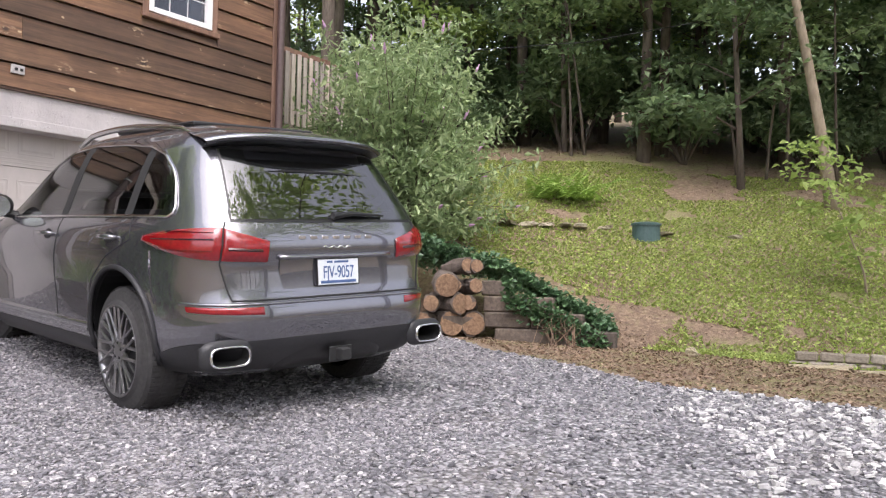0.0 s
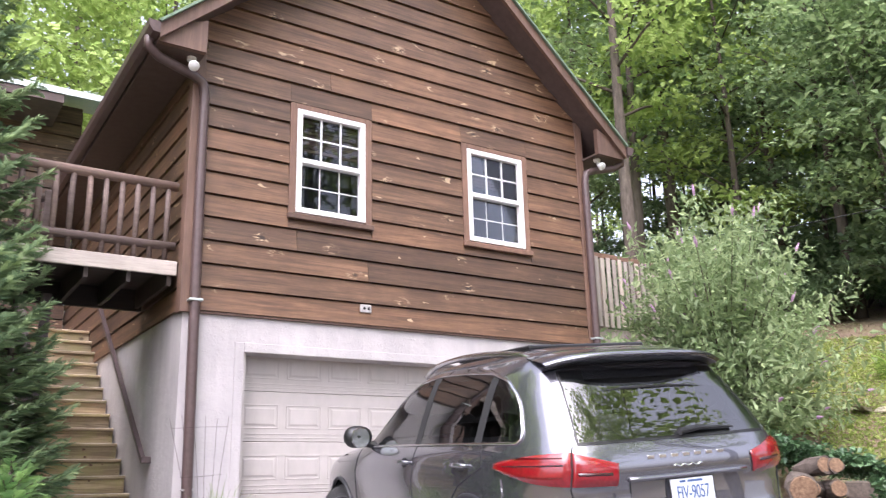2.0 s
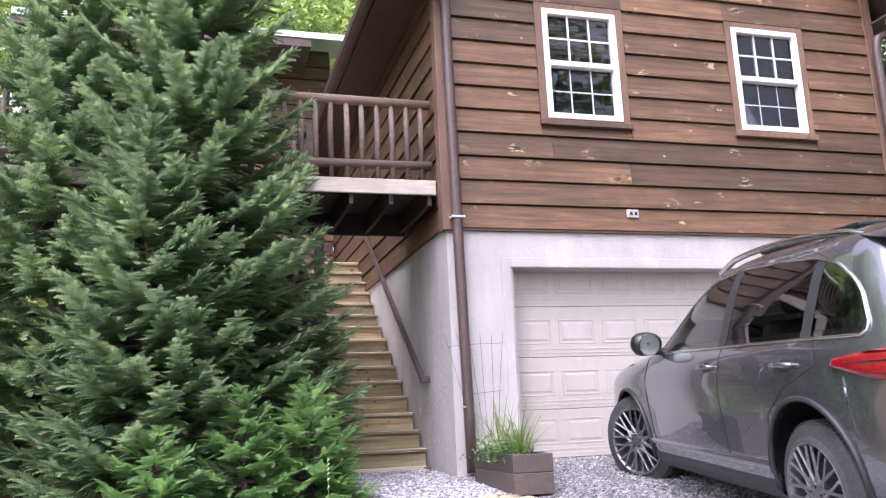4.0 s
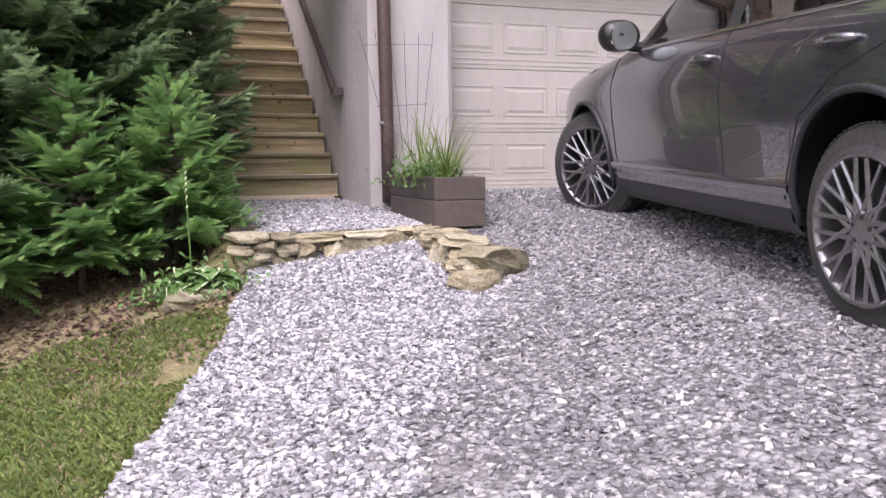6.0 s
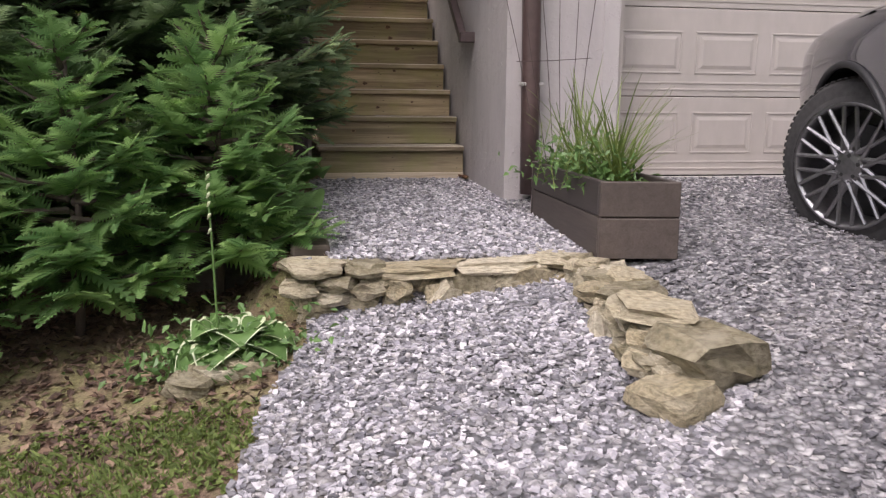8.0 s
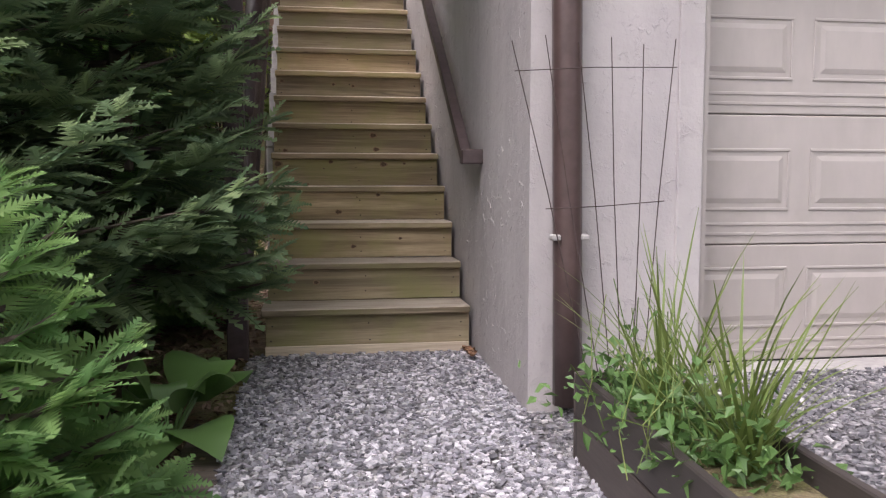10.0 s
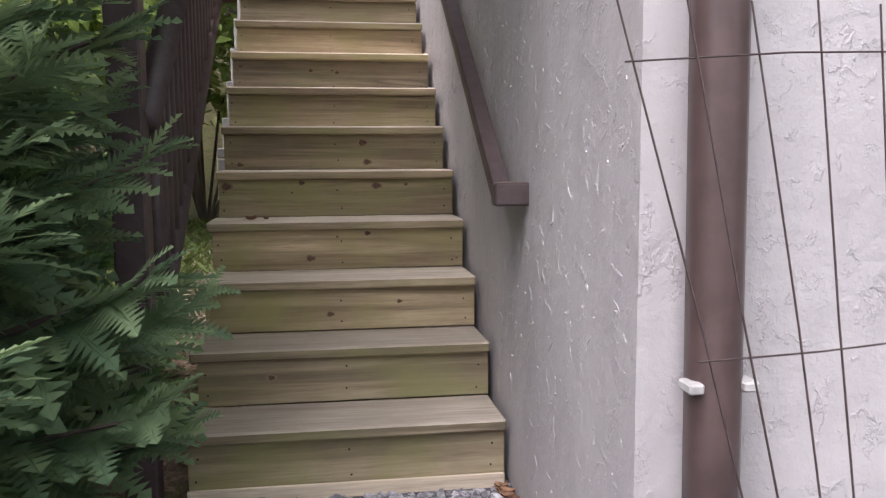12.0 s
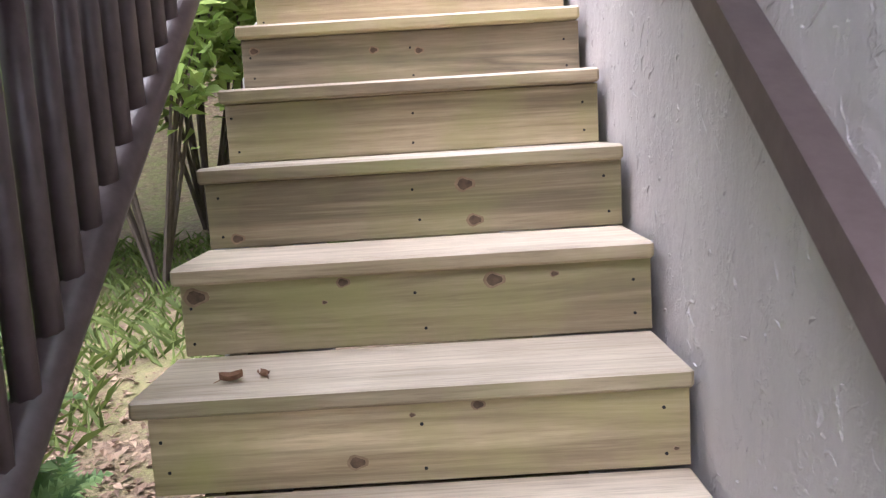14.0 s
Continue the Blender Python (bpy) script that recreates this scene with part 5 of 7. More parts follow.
# wheels
def build_wheel(parent):
    """A tyre on a rim with paired crossing spokes; its outer face looks to -x at the origin."""
    w = part("wheel", bmesh.new(), RIM_METAL, parent)
    prof = [(0.275, -0.02), (0.30, -0.004), (0.33, 0.004), (0.355, 0.012), (0.369, 0.03), (0.375, 0.06), (0.376, 0.14), (0.375, 0.22), (0.367, 0.255), (0.34, 0.275), (0.28, 0.28)]
    seg = 56
    rows = [[(x, r * math.cos(2 * math.pi * k / seg), r * math.sin(2 * math.pi * k / seg)) for k in range(seg + 1)] for r, x in prof]
    bm = sheet(rows)
    bmesh.ops.remove_doubles(bm, verts=bm.verts, dist=1e-5)
    for k in range(72):
        for x0, x1, sh in ((0.03, 0.085, 0.0), (0.11, 0.165, 0.5), (0.19, 0.245, 0.0)):
            a = 2 * math.pi * (k + sh) / 72
            box(bm, x0, x1, -0.010, 0.010, 0.372, 0.3785, 0, Matrix.Rotation(a, 4, "X"))
    part("tyre", bm, RUBBER, w, "black rubber")
    rows = [[(x, r * math.cos(2 * math.pi * k / seg), r * math.sin(2 * math.pi * k / seg)) for k in range(seg + 1)] for r, x in ((0.277, -0.012), (0.272, -0.022), (0.262, -0.02), (0.252, 0.0), (0.245, 0.05), (0.24, 0.2))]
    bm = sheet(rows)
    bmesh.ops.remove_doubles(bm, verts=bm.verts, dist=1e-5)
    part("rim", bm, RIM_METAL, w, "grey alloy rim", True)
    for k in range(12):
        for lean in (-1, 1):
            a = 2 * math.pi * k / 12
            bm = bmesh.new()
            c0, c1 = (0.06 * math.cos(a - lean * 0.1), 0.06 * math.sin(a - lean * 0.1)), (0.258 * math.cos(a + lean * 0.40), 0.258 * math.sin(a + lean * 0.40))
            tube(bm, [(-0.004 - 0.012 * s + 0.003 * lean * s, c0[0] + (c1[0] - c0[0]) * s, c0[1] + (c1[1] - c0[1]) * s) for s in (0.0, 0.5, 1.0)], [0.013, 0.0100, 0.0095], 6)
            part("spoke", bm, RIM_METAL, w)
    part("hub", tubed([(0.03, 0, 0), (-0.010, 0, 0), (-0.016, 0, 0)], [0.075, 0.07, 0.035], 20), RIM_METAL, w)
    part("brake_disc", tubed([(0.09, 0, 0), (0.11, 0, 0)], 0.17, 28), GREY_PLASTIC, w, "dark brake disc")
    part("wheel_back", tubed([(0.16, 0, 0), (0.19, 0, 0)], 0.25, 28), BLACK_PLASTIC, w)
    for k in range(5):
        a = 2 * math.pi * (k + 0.3) / 5
        part("lug_bolt", tubed([(-0.002, 0.047 * math.cos(a), 0.047 * math.sin(a)), (-0.0165, 0.047 * math.cos(a), 0.047 * math.sin(a))], 0.009, 6), DARK, w)
    return w


first = build_wheel(car)
ROUND = Matrix.Diagonal((1, 1.04, 1.0, 1))
first.matrix_basis = Matrix.Translation((-0.945, -0.02, HUB - 0.055)) @ ROUND
STEER = 27.0
for x, y, dz, turn in ((-0.925, 2.895, 0.008, STEER), (0.945, -0.02, -0.055, 180), (0.885, 2.895, -0.01, 180 + STEER)):
    copy_thing(first, Matrix.Translation((x, y, HUB + dz)) @ Matrix.Rotation(radians(turn), 4, "Z"))
# seats
for x, y in ((-0.36, 1.05), (0.36, 1.05), (-0.42, 0.02), (0.0, 0.0), (0.42, 0.02)):
    bm = bmesh.new()
    box(bm, x - 0.24, x + 0.24, y, y + 0.12, 0.7, 1.24, 0.05, Matrix.Translation((x, y, 0.7)) @ Matrix.Rotation(radians(14), 4, "X") @ Matrix.Translation((-x, -y, -0.7)))
    seat = part("seat", bm, SEAT, car, "black leather seat", True)
    part("headrest", boxed(x - 0.13, x + 0.13, y - 0.19, y - 0.09, 1.27, 1.43, 0.035), SEAT, seat, "", True)
part("steering_wheel", tubed([(-0.36 + 0.17 * math.cos(a), 1.68 + 0.06 * math.sin(a), 1.08 + 0.16 * math.sin(a)) for a in [k * math.pi / 12 for k in range(25)]], 0.014, 6), SEAT, car)
part("dashboard", boxed(-0.75, 0.75, 1.8, 2.3, 0.85, 1.10, 0.05), SEAT, car, "black dashboard")

fwd = Vector((math.sin(0.178) * math.cos(0.053), math.cos(0.178) * math.cos(0.053), math.sin(0.053)))
right = Vector((math.cos(0.178), -math.sin(0.178), 0)) * math.cos(0.065) + Vector((0, 0, math.sin(0.065)))
right = (right - fwd * right.dot(fwd)).normalized()
upv = right.cross(fwd)
rot = Matrix((right, fwd, upv)).transposed().to_4x4()
car.matrix_basis = Matrix.Translation((1.468, -4.273, 0.147)) @ rot @ Matrix.Diagonal((0.943, 0.925, 0.963, 1)) @ Matrix.Translation((0, 0, -HUB))

# ---------------------------------------------------------------- stones


def rough_stone(seed):
    """A split fieldstone of about unit size, broken along uneven layers."""
    rnd = random.Random(seed)
    bm = bmesh.new()
    bmesh.ops.create_cube(bm, size=1.0)
    bmesh.ops.subdivide_edges(bm, edges=bm.edges[:], cuts=2, use_grid_fill=True)
    shift = Vector((seed * 3.7, seed * 1.9, seed * 5.3))
    skew = Vector((rnd.uniform(-0.16, 0.16), rnd.uniform(-0.16, 0.16), rnd.uniform(-0.1, 0.1)))
    for v in bm.verts:
        n = sum(1 for c in v.co if abs(c) > 0.4)
        k = {3: 0.80, 2: 0.92}.get(n, 1.0)
        c = Vector((v.co.x * k, v.co.y * k, v.co.z * (0.86 if n == 3 else 0.96)))
        c += Vector((skew.x * c.y, skew.y * c.x, skew.z * c.x))
        c += Vector((noise.noise(c * 1.6 + shift), noise.noise(c * 1.6 - shift), 0.7 * noise.noise(c * 1.9 + shift * 2))) * 0.26
        v.co = c + Vector((rnd.uniform(-0.05, 0.05), rnd.uniform(-0.05, 0.05), rnd.uniform(-0.04, 0.04)))
    me = bpy.data.meshes.new("stone")
    bm.to_mesh(me)
    bm.free()
    me.materials.append(FIELDSTONE)
    return me


STONES = [rough_stone(k) for k in range(12)]


def put_stone(parent, x, y, z, sx, sy, sz, turn=0.0, lean=0.0, k=0):
    s = new("stone", STONES[k % len(STONES)])
    s.parent = parent
    s.matrix_basis = pose(x, y, z, lean * 0.5, lean, turn) @ Matrix.Diagonal((sx, sy, sz, 1))
    return s


rnd = random.Random(11)
stone_wall = thing("stone_wall", "low dry-stacked wall of tan fieldstones round the landing", "stone wall")
k = 0
for course, (z0, hh) in enumerate(((-0.36, 0.075), (-0.29, 0.065), (-0.228, 0.055))):
    x = -1.17 - 0.03 * course
    while x < -0.10:
        w = rnd.uniform(0.07, 0.17) if course else rnd.uniform(0.10, 0.20)
        h = hh * rnd.uniform(0.95, 1.25)
        zz = min(max(z0, ground_height(x, -1.60) + 0.005 + 0.06 * course), -0.160 - h)
        put_stone(stone_wall, x + w / 2, -1.455 + rnd.uniform(-0.035, 0.03) + 0.015 * course, zz + h / 2, w * 0.99, rnd.uniform(0.14, 0.2), h * rnd.uniform(0.9, 1.15), rnd.uniform(-14, 14), rnd.uniform(-12, 12), k)
        x += w
        k += 1
x = -1.22
while x < -0.12:
    w = rnd.uniform(0.14, 0.32)
    put_stone(stone_wall, x + w / 2, -1.455 + rnd.uniform(-0.02, 0.02), -0.135 + rnd.uniform(-0.008, 0.012), w * 1.05, rnd.uniform(0.17, 0.24), rnd.uniform(0.036, 0.056), rnd.uniform(-6, 6), rnd.uniform(-2.5, 2.5), k)
    x += w
    k += 1
for i in range(27):
    t = i / 26
    y = -1.48 - 1.02 * t
    xx = -0.055 - 0.075 * t
    base = ground_height(xx - 0.16, y) - 0.01
    top = -0.105 - 0.10 * t
    for q in range(3):
        if rnd.random() < 0.66:
            zz = base + (top - base) * (q + 0.5) / 3
            put_stone(stone_wall, xx + rnd.uniform(-0.05, 0.04), y + rnd.uniform(-0.02, 0.02), zz, rnd.uniform(0.11, 0.19), rnd.uniform(0.09, 0.16), rnd.uniform(0.05, 0.085), rnd.uniform(-60, 60), rnd.uniform(-10, 10), k)
            k += 1
for x, y, z, a, b, c, tr, ln in ((-0.045, -2.46, -0.215, 0.31, 0.25, 0.15, 25, 6), (-0.115, -2.27, -0.125, 0.25, 0.20, 0.045, -20, 4), (-0.085, -2.30, -0.165, 0.22, 0.18, 0.045, 30, -6), (-0.13, -2.22, -0.205, 0.20, 0.17, 0.05, 70, -6), (-0.16, -2.42, -0.26, 0.22, 0.17, 0.08, 50, 10),
                                 (-0.195, -2.60, -0.29, 0.19, 0.17, 0.10, 15, 0), (-0.075, -2.02, -0.13, 0.21, 0.16, 0.05, 50, 0), (-0.02, -1.86, -0.12, 0.18, 0.14, 0.05, 80, 0), (-0.03, -1.70, -0.165, 0.20, 0.17, 0.09, 40, 4), (-0.02, -1.52, -0.165, 0.20, 0.18, 0.09, 20, -4),
                                 (-0.12, -1.63, -0.22, 0.12, 0.16, 0.22, 10, 12), (-0.17, -2.05, -0.27, 0.14, 0.18, 0.17, -15, 8), (-0.28, -1.50, -0.22, 0.17, 0.14, 0.17, 4, 6), (-0.52, -1.50, -0.23, 0.20, 0.13, 0.17, -6, -4), (-0.62, -1.53, -0.26, 0.13, 0.07, 0.15, 8, 24)):
    put_stone(stone_wall, x, y, z, a, b, c, tr, ln, k)
    k += 1

for x, y, a, b, c, tr in ((-1.44, -1.85, 0.17, 0.11, 0.05, 20), (-1.53, -1.92, 0.13, 0.11, 0.07, -30), (-1.34, -1.84, 0.15, 0.09, 0.045, 10), (-1.49, -1.84, 0.11, 0.08, 0.07, 70)):
    st = tagged(new("edging_stone", STONES[k % 12]), "tan fieldstone on the lawn beside the leafy plant", "stone", "edging stones")
    st.matrix_basis = pose(x, y, ground_height(x, y) + c * 0.35, 4, 6, tr) @ Matrix.Diagonal((a, b, c, 1))
    k += 1
DARK_STONE = pieces("dark_boulder", [(0.0, (0.10, 0.085, 0.075)), (1.0, (0.17, 0.145, 0.125))])
bm = bmesh.new()
bmesh.ops.create_icosphere(bm, subdivisions=3, radius=0.5)
for v in bm.verts:
    v.co += v.co.normalized() * 0.16 * noise.noise(v.co * 2.6)
boulder = tagged(mesh_ob("boulder", bm, DARK_STONE, True), "flat dark boulder in the mulch under the conifer", "boulder")
boulder.matrix_basis = pose(-1.52, -0.82, ground_height(-1.52, -0.82) + 0.03, 0, 5, 20) @ Matrix.Diagonal((0.5, 0.34, 0.26, 1))
tagged(mesh_ob("edging_timber", boxed(-1.20, -1.045, -1.30, 0.95, -0.25, -0.075, 0.012), TIE_WOOD), "weathered grey timber edging the gravel landing", "timber")

# ---------------------------------------------------------------- planter
planter = thing("planter_box", "dark brown wooden planter box of two stacked boards", "planter")
OUT = [(-0.02, -1.545), (0.285, -1.60), (0.34, -0.50), (0.03, -0.44)]
for lvl, (z0, z1) in enumerate(((-0.11, 0.05), (0.054, 0.192))):
    for i in range(4):
        a, b = Vector((*OUT[i], 0)), Vector((*OUT[(i + 1) % 4], 0))
        d = (b - a).normalized()
        ang = math.atan2(d.y, d.x)
        ln = (b - a).length
        part("board", boxed(0.028 if i % 2 else 0.0, ln - (0.028 if i % 2 else 0.0), 0.0, 0.027, z0, z1, 0.004, Matrix.Translation(a) @ Matrix.Rotation(ang, 4, "Z")), PLANTER, planter)
for i in range(4):
    x, y = OUT[i]
    cx, cy = (x - 0.16) * 0.80 + 0.16, (y + 1.02) * 0.93 - 1.02
    part("corner_post", boxed(cx - 0.028, cx + 0.028, cy - 0.028, cy + 0.028, -0.1, 0.185, 0.003), PLANTER, planter)
bm = bmesh.new()
prism(bm, [(0.01, -1.515), (0.26, -1.565), (0.31, -0.53), (0.055, -0.47)], "z", 0.05, 0.13)
part("soil", bm, EARTH, planter, "dark soil")


def blade_mesh(name, blades, material, parent=None, width=0.008, seg=5):
    """Arching blades: each (root, azimuth, length, lean, droop)."""
    vs, fs = [], []
    for (x, y, z), az, ln, lean, droop in blades:
        d = (math.cos(az), math.sin(az))
        s = (-d[1], d[0])
        base = len(vs)
        px = pz = 0.0
        ang = math.pi / 2 - lean
        for k in range(seg + 1):
            t = k / seg
            w = width * (1 - t) ** 0.6 * (0.6 + 0.4 * min(1, 4 * t)) + 0.0004
            vs.append((x + d[0] * px - s[0] * w, y + d[1] * px - s[1] * w, z + pz))
            vs.append((x + d[0] * px + s[0] * w, y + d[1] * px + s[1] * w, z + pz + w * 0.4))
            px += math.cos(ang) * ln / seg
            pz += math.sin(ang) * ln / seg
            ang -= droop / seg
        for k in range(seg):
            a = base + 2 * k
            fs.append((a, a + 1, a + 3, a + 2))
    return raw_ob(name, vs, fs, material, parent)


def leaf_mesh(name, centres, sizes, rng, material, parent=None, flat=0.6, long=1.7):
    """Many pointed leaves, bent along the midrib, at the given centres."""
    n = len(centres)
    c = np.asarray(centres)
    az, tilt, roll = rng.uniform(0, 2 * np.pi, n), rng.normal(-0.15, flat, n), rng.normal(0, flat, n)
    d = np.stack([np.cos(az) * np.cos(tilt), np.sin(az) * np.cos(tilt), np.sin(tilt)], 1)
    s = np.stack([-np.sin(az) * np.cos(roll), np.cos(az) * np.cos(roll), np.sin(roll)], 1)
    up = np.cross(d, s)
    L, W = (sizes * long / 2)[:, None], (sizes / 2)[:, None]
    v = np.stack([c - d * L, c + s * W - d * L * 0.15 + up * W * 0.3, c + d * L - up * L * 0.25, c - s * W - d * L * 0.15 + up * W * 0.3], 1).reshape(-1, 3)
    i = np.arange(n) * 4
    f = np.concatenate([np.stack([i, i + 1, i + 2], 1), np.stack([i, i + 2, i + 3], 1)])
    return raw_ob(name, v.tolist(), f.tolist(), material, parent)


rnd, rng = random.Random(4), np.random.default_rng(4)
for cx, cy, n, ln in ((0.17, -1.22, 75, 0.55), (0.14, -0.92, 55, 0.62)):
    sedge = thing("sedge", "clump of long arching striped sedge blades in the planter", "plant", "planter plants")
    bl = [((cx + rnd.uniform(-0.03, 0.03), cy + rnd.uniform(-0.03, 0.03), 0.12), rnd.uniform(0, 6.3), ln * rnd.uniform(0.4, 1.0), rnd.uniform(0.05, 0.75), rnd.uniform(0.1, 0.9)) for _ in range(n)]
    for one in bl:
        blade_mesh("blade", [one], SEDGE, sedge, 0.0055, 6)
herb = thing("trailing_herb", "leafy green trailing plant filling the planter", "plant", "planter plants")
cs = np.stack([rng.normal(0.13, 0.09, 900), rng.uniform(-1.35, -0.5, 900), 0.13 + np.abs(rng.normal(0.05, 0.07, 900))], 1)
leaf_mesh("leaves", cs, rng.uniform(0.014, 0.032, 900), rng, HOSTA, herb)
bm = bmesh.new()
for _ in range(40):
    x, y = rnd.gauss(0.13, 0.08), rnd.uniform(-1.3, -0.55)
    tube(bm, [(x, y, 0.12), (x + rnd.uniform(-0.05, 0.05), y + rnd.uniform(-0.05, 0.05), 0.22), (x + rnd.uniform(-0.1, 0.1), y + rnd.uniform(-0.1, 0.1), rnd.uniform(0.25, 0.5))], 0.0016, 4)
part("stem_work", bm, SEDGE, herb)

trellis = thing("wire_trellis", "thin dark wire fan trellis standing in the planter", "trellis")
WIRE = plain("dark_wire", (0.05, 0.035, 0.033), (0.09, 0.06, 0.055), 60, 0.6, 0.5)
for i in range(6):
    t = i / 5
    a, b = Vector((0.07 + 0.155 * t, -0.505, 0.11)), Vector((-0.105 + 0.58 * t, -0.15, 1.25 + 0.02 * (i % 2)))
    mid = a.lerp(b, 0.55) + Vector((0.006 * (-1) ** i, 0, 0))
    part("stake", tubed([a, mid, b], 0.0019, 5), WIRE, trellis)
for f, sag in ((0.915, 0.006), (0.52, -0.004)):
    y, z = -0.505 + 0.355 * f, 0.11 + 1.145 * f
    part("crossbar", tubed([(0.07 - 0.175 * f - 0.012, y - 0.004, z - 0.012), (0.14 + 0.04 * f, y - 0.004, z + sag), (0.225 + 0.25 * f + 0.012, y - 0.004, z + 0.012)], 0.0017, 5), WIRE, trellis)

# ---------------------------------------------------------------- hostas and small plants


def hosta(name, label, cx, cy, n, ln, edge=True, seed=1, upright=0.5):
    r = random.Random(seed)
    z0 = ground_height(cx, cy)
    h = thing(name, label, "plant")
    for k in range(n):
        az = 2 * math.pi * k / n + r.uniform(-0.3, 0.3)
        lift = r.uniform(upright * 0.45, upright * 1.45)
        L = ln * r.uniform(0.7, 1.1)
        d, s = Vector((math.cos(az), math.sin(az), 0)), Vector((-math.sin(az), math.cos(az), 0))
        root = Vector((cx, cy, z0))
        rows, erows = [], ([], [])
        for i in range(9):
            t = i / 8
            reach = L * (0.35 + 0.75 * t)
            mid = root + d * reach * math.cos(lift) + Vector((0, 0, reach * math.sin(lift) - 0.55 * L * t * t))
            w = 0.34 * L * math.sin(math.pi * (0.06 + 0.94 * t) ** 0.75) * (1 if t < 1 else 0.05)
            rows.append([mid + s * w * q + Vector((0, 0, 0.18 * abs(w * q))) for q in (-1, -0.5, 0, 0.5, 1)])
            for e, sg in zip(erows, (-1, 1)):
                e.append([mid + s * w * q * sg + Vector((0, 0, 0.18 * abs(w * q) + 0.003)) for q in (0.88, 1.03)])
        lf = part("leaf", sheet(rows), HOSTA, h, "", True)
        if edge:
            for e in erows:
                part("leaf_margin", sheet(e), HOSTA_EDGE, lf, "pale cream margin")
        part("stalk", tubed([root, root + d * L * 0.4 * math.cos(lift) + Vector((0, 0, L * 0.40 * math.sin(lift)))], 0.006, 5), HOSTA, h)
    return h


h1 = hosta("hosta", "variegated hosta with cream-edged leaves by the stone wall", -1.40, -1.68, 30, 0.24, True, 3, 0.72)
part("flower_stalk", tubed([(-1.45, -1.72, -0.35), (-1.46, -1.73, 0.05), (-1.47, -1.74, 0.26)], [0.005, 0.004, 0.002], 5), HOSTA, h1)
for z in (0.05, 0.1, 0.14, 0.17, 0.2, 0.23):
    part("bud", tubed([(-1.47, -1.74, z), (-1.462, -1.752, z + 0.014), (-1.456, -1.76, z + 0.022)], [0.002, 0.006, 0.001], 5), HOSTA_EDGE, h1)
hosta("hosta", "large blue-green hosta beside the timber edging", -1.24, -0.16, 11, 0.46, False, 5, 0.95)
hosta("hosta", "large blue-green hosta under the conifer", -1.46, -0.28, 8, 0.44, False, 6, 1.0)
cs = np.stack([rng.normal(-1.45, 0.15, 700), rng.normal(-1.74, 0.09, 700), np.zeros(700)], 1)
cs[:, 2] = [ground_height(a, b) + abs(q) for (a, b, _), q in zip(cs, rng.normal(0.04, 0.05, 700))]
cover = leaf_mesh("ground_cover", cs, rng.uniform(0.015, 0.032, 700), rng, HOSTA)
tagged(cover, "small-leaved green plants under the hosta", "plants", kind="stuff")

# ---------------------------------------------------------------- conifer


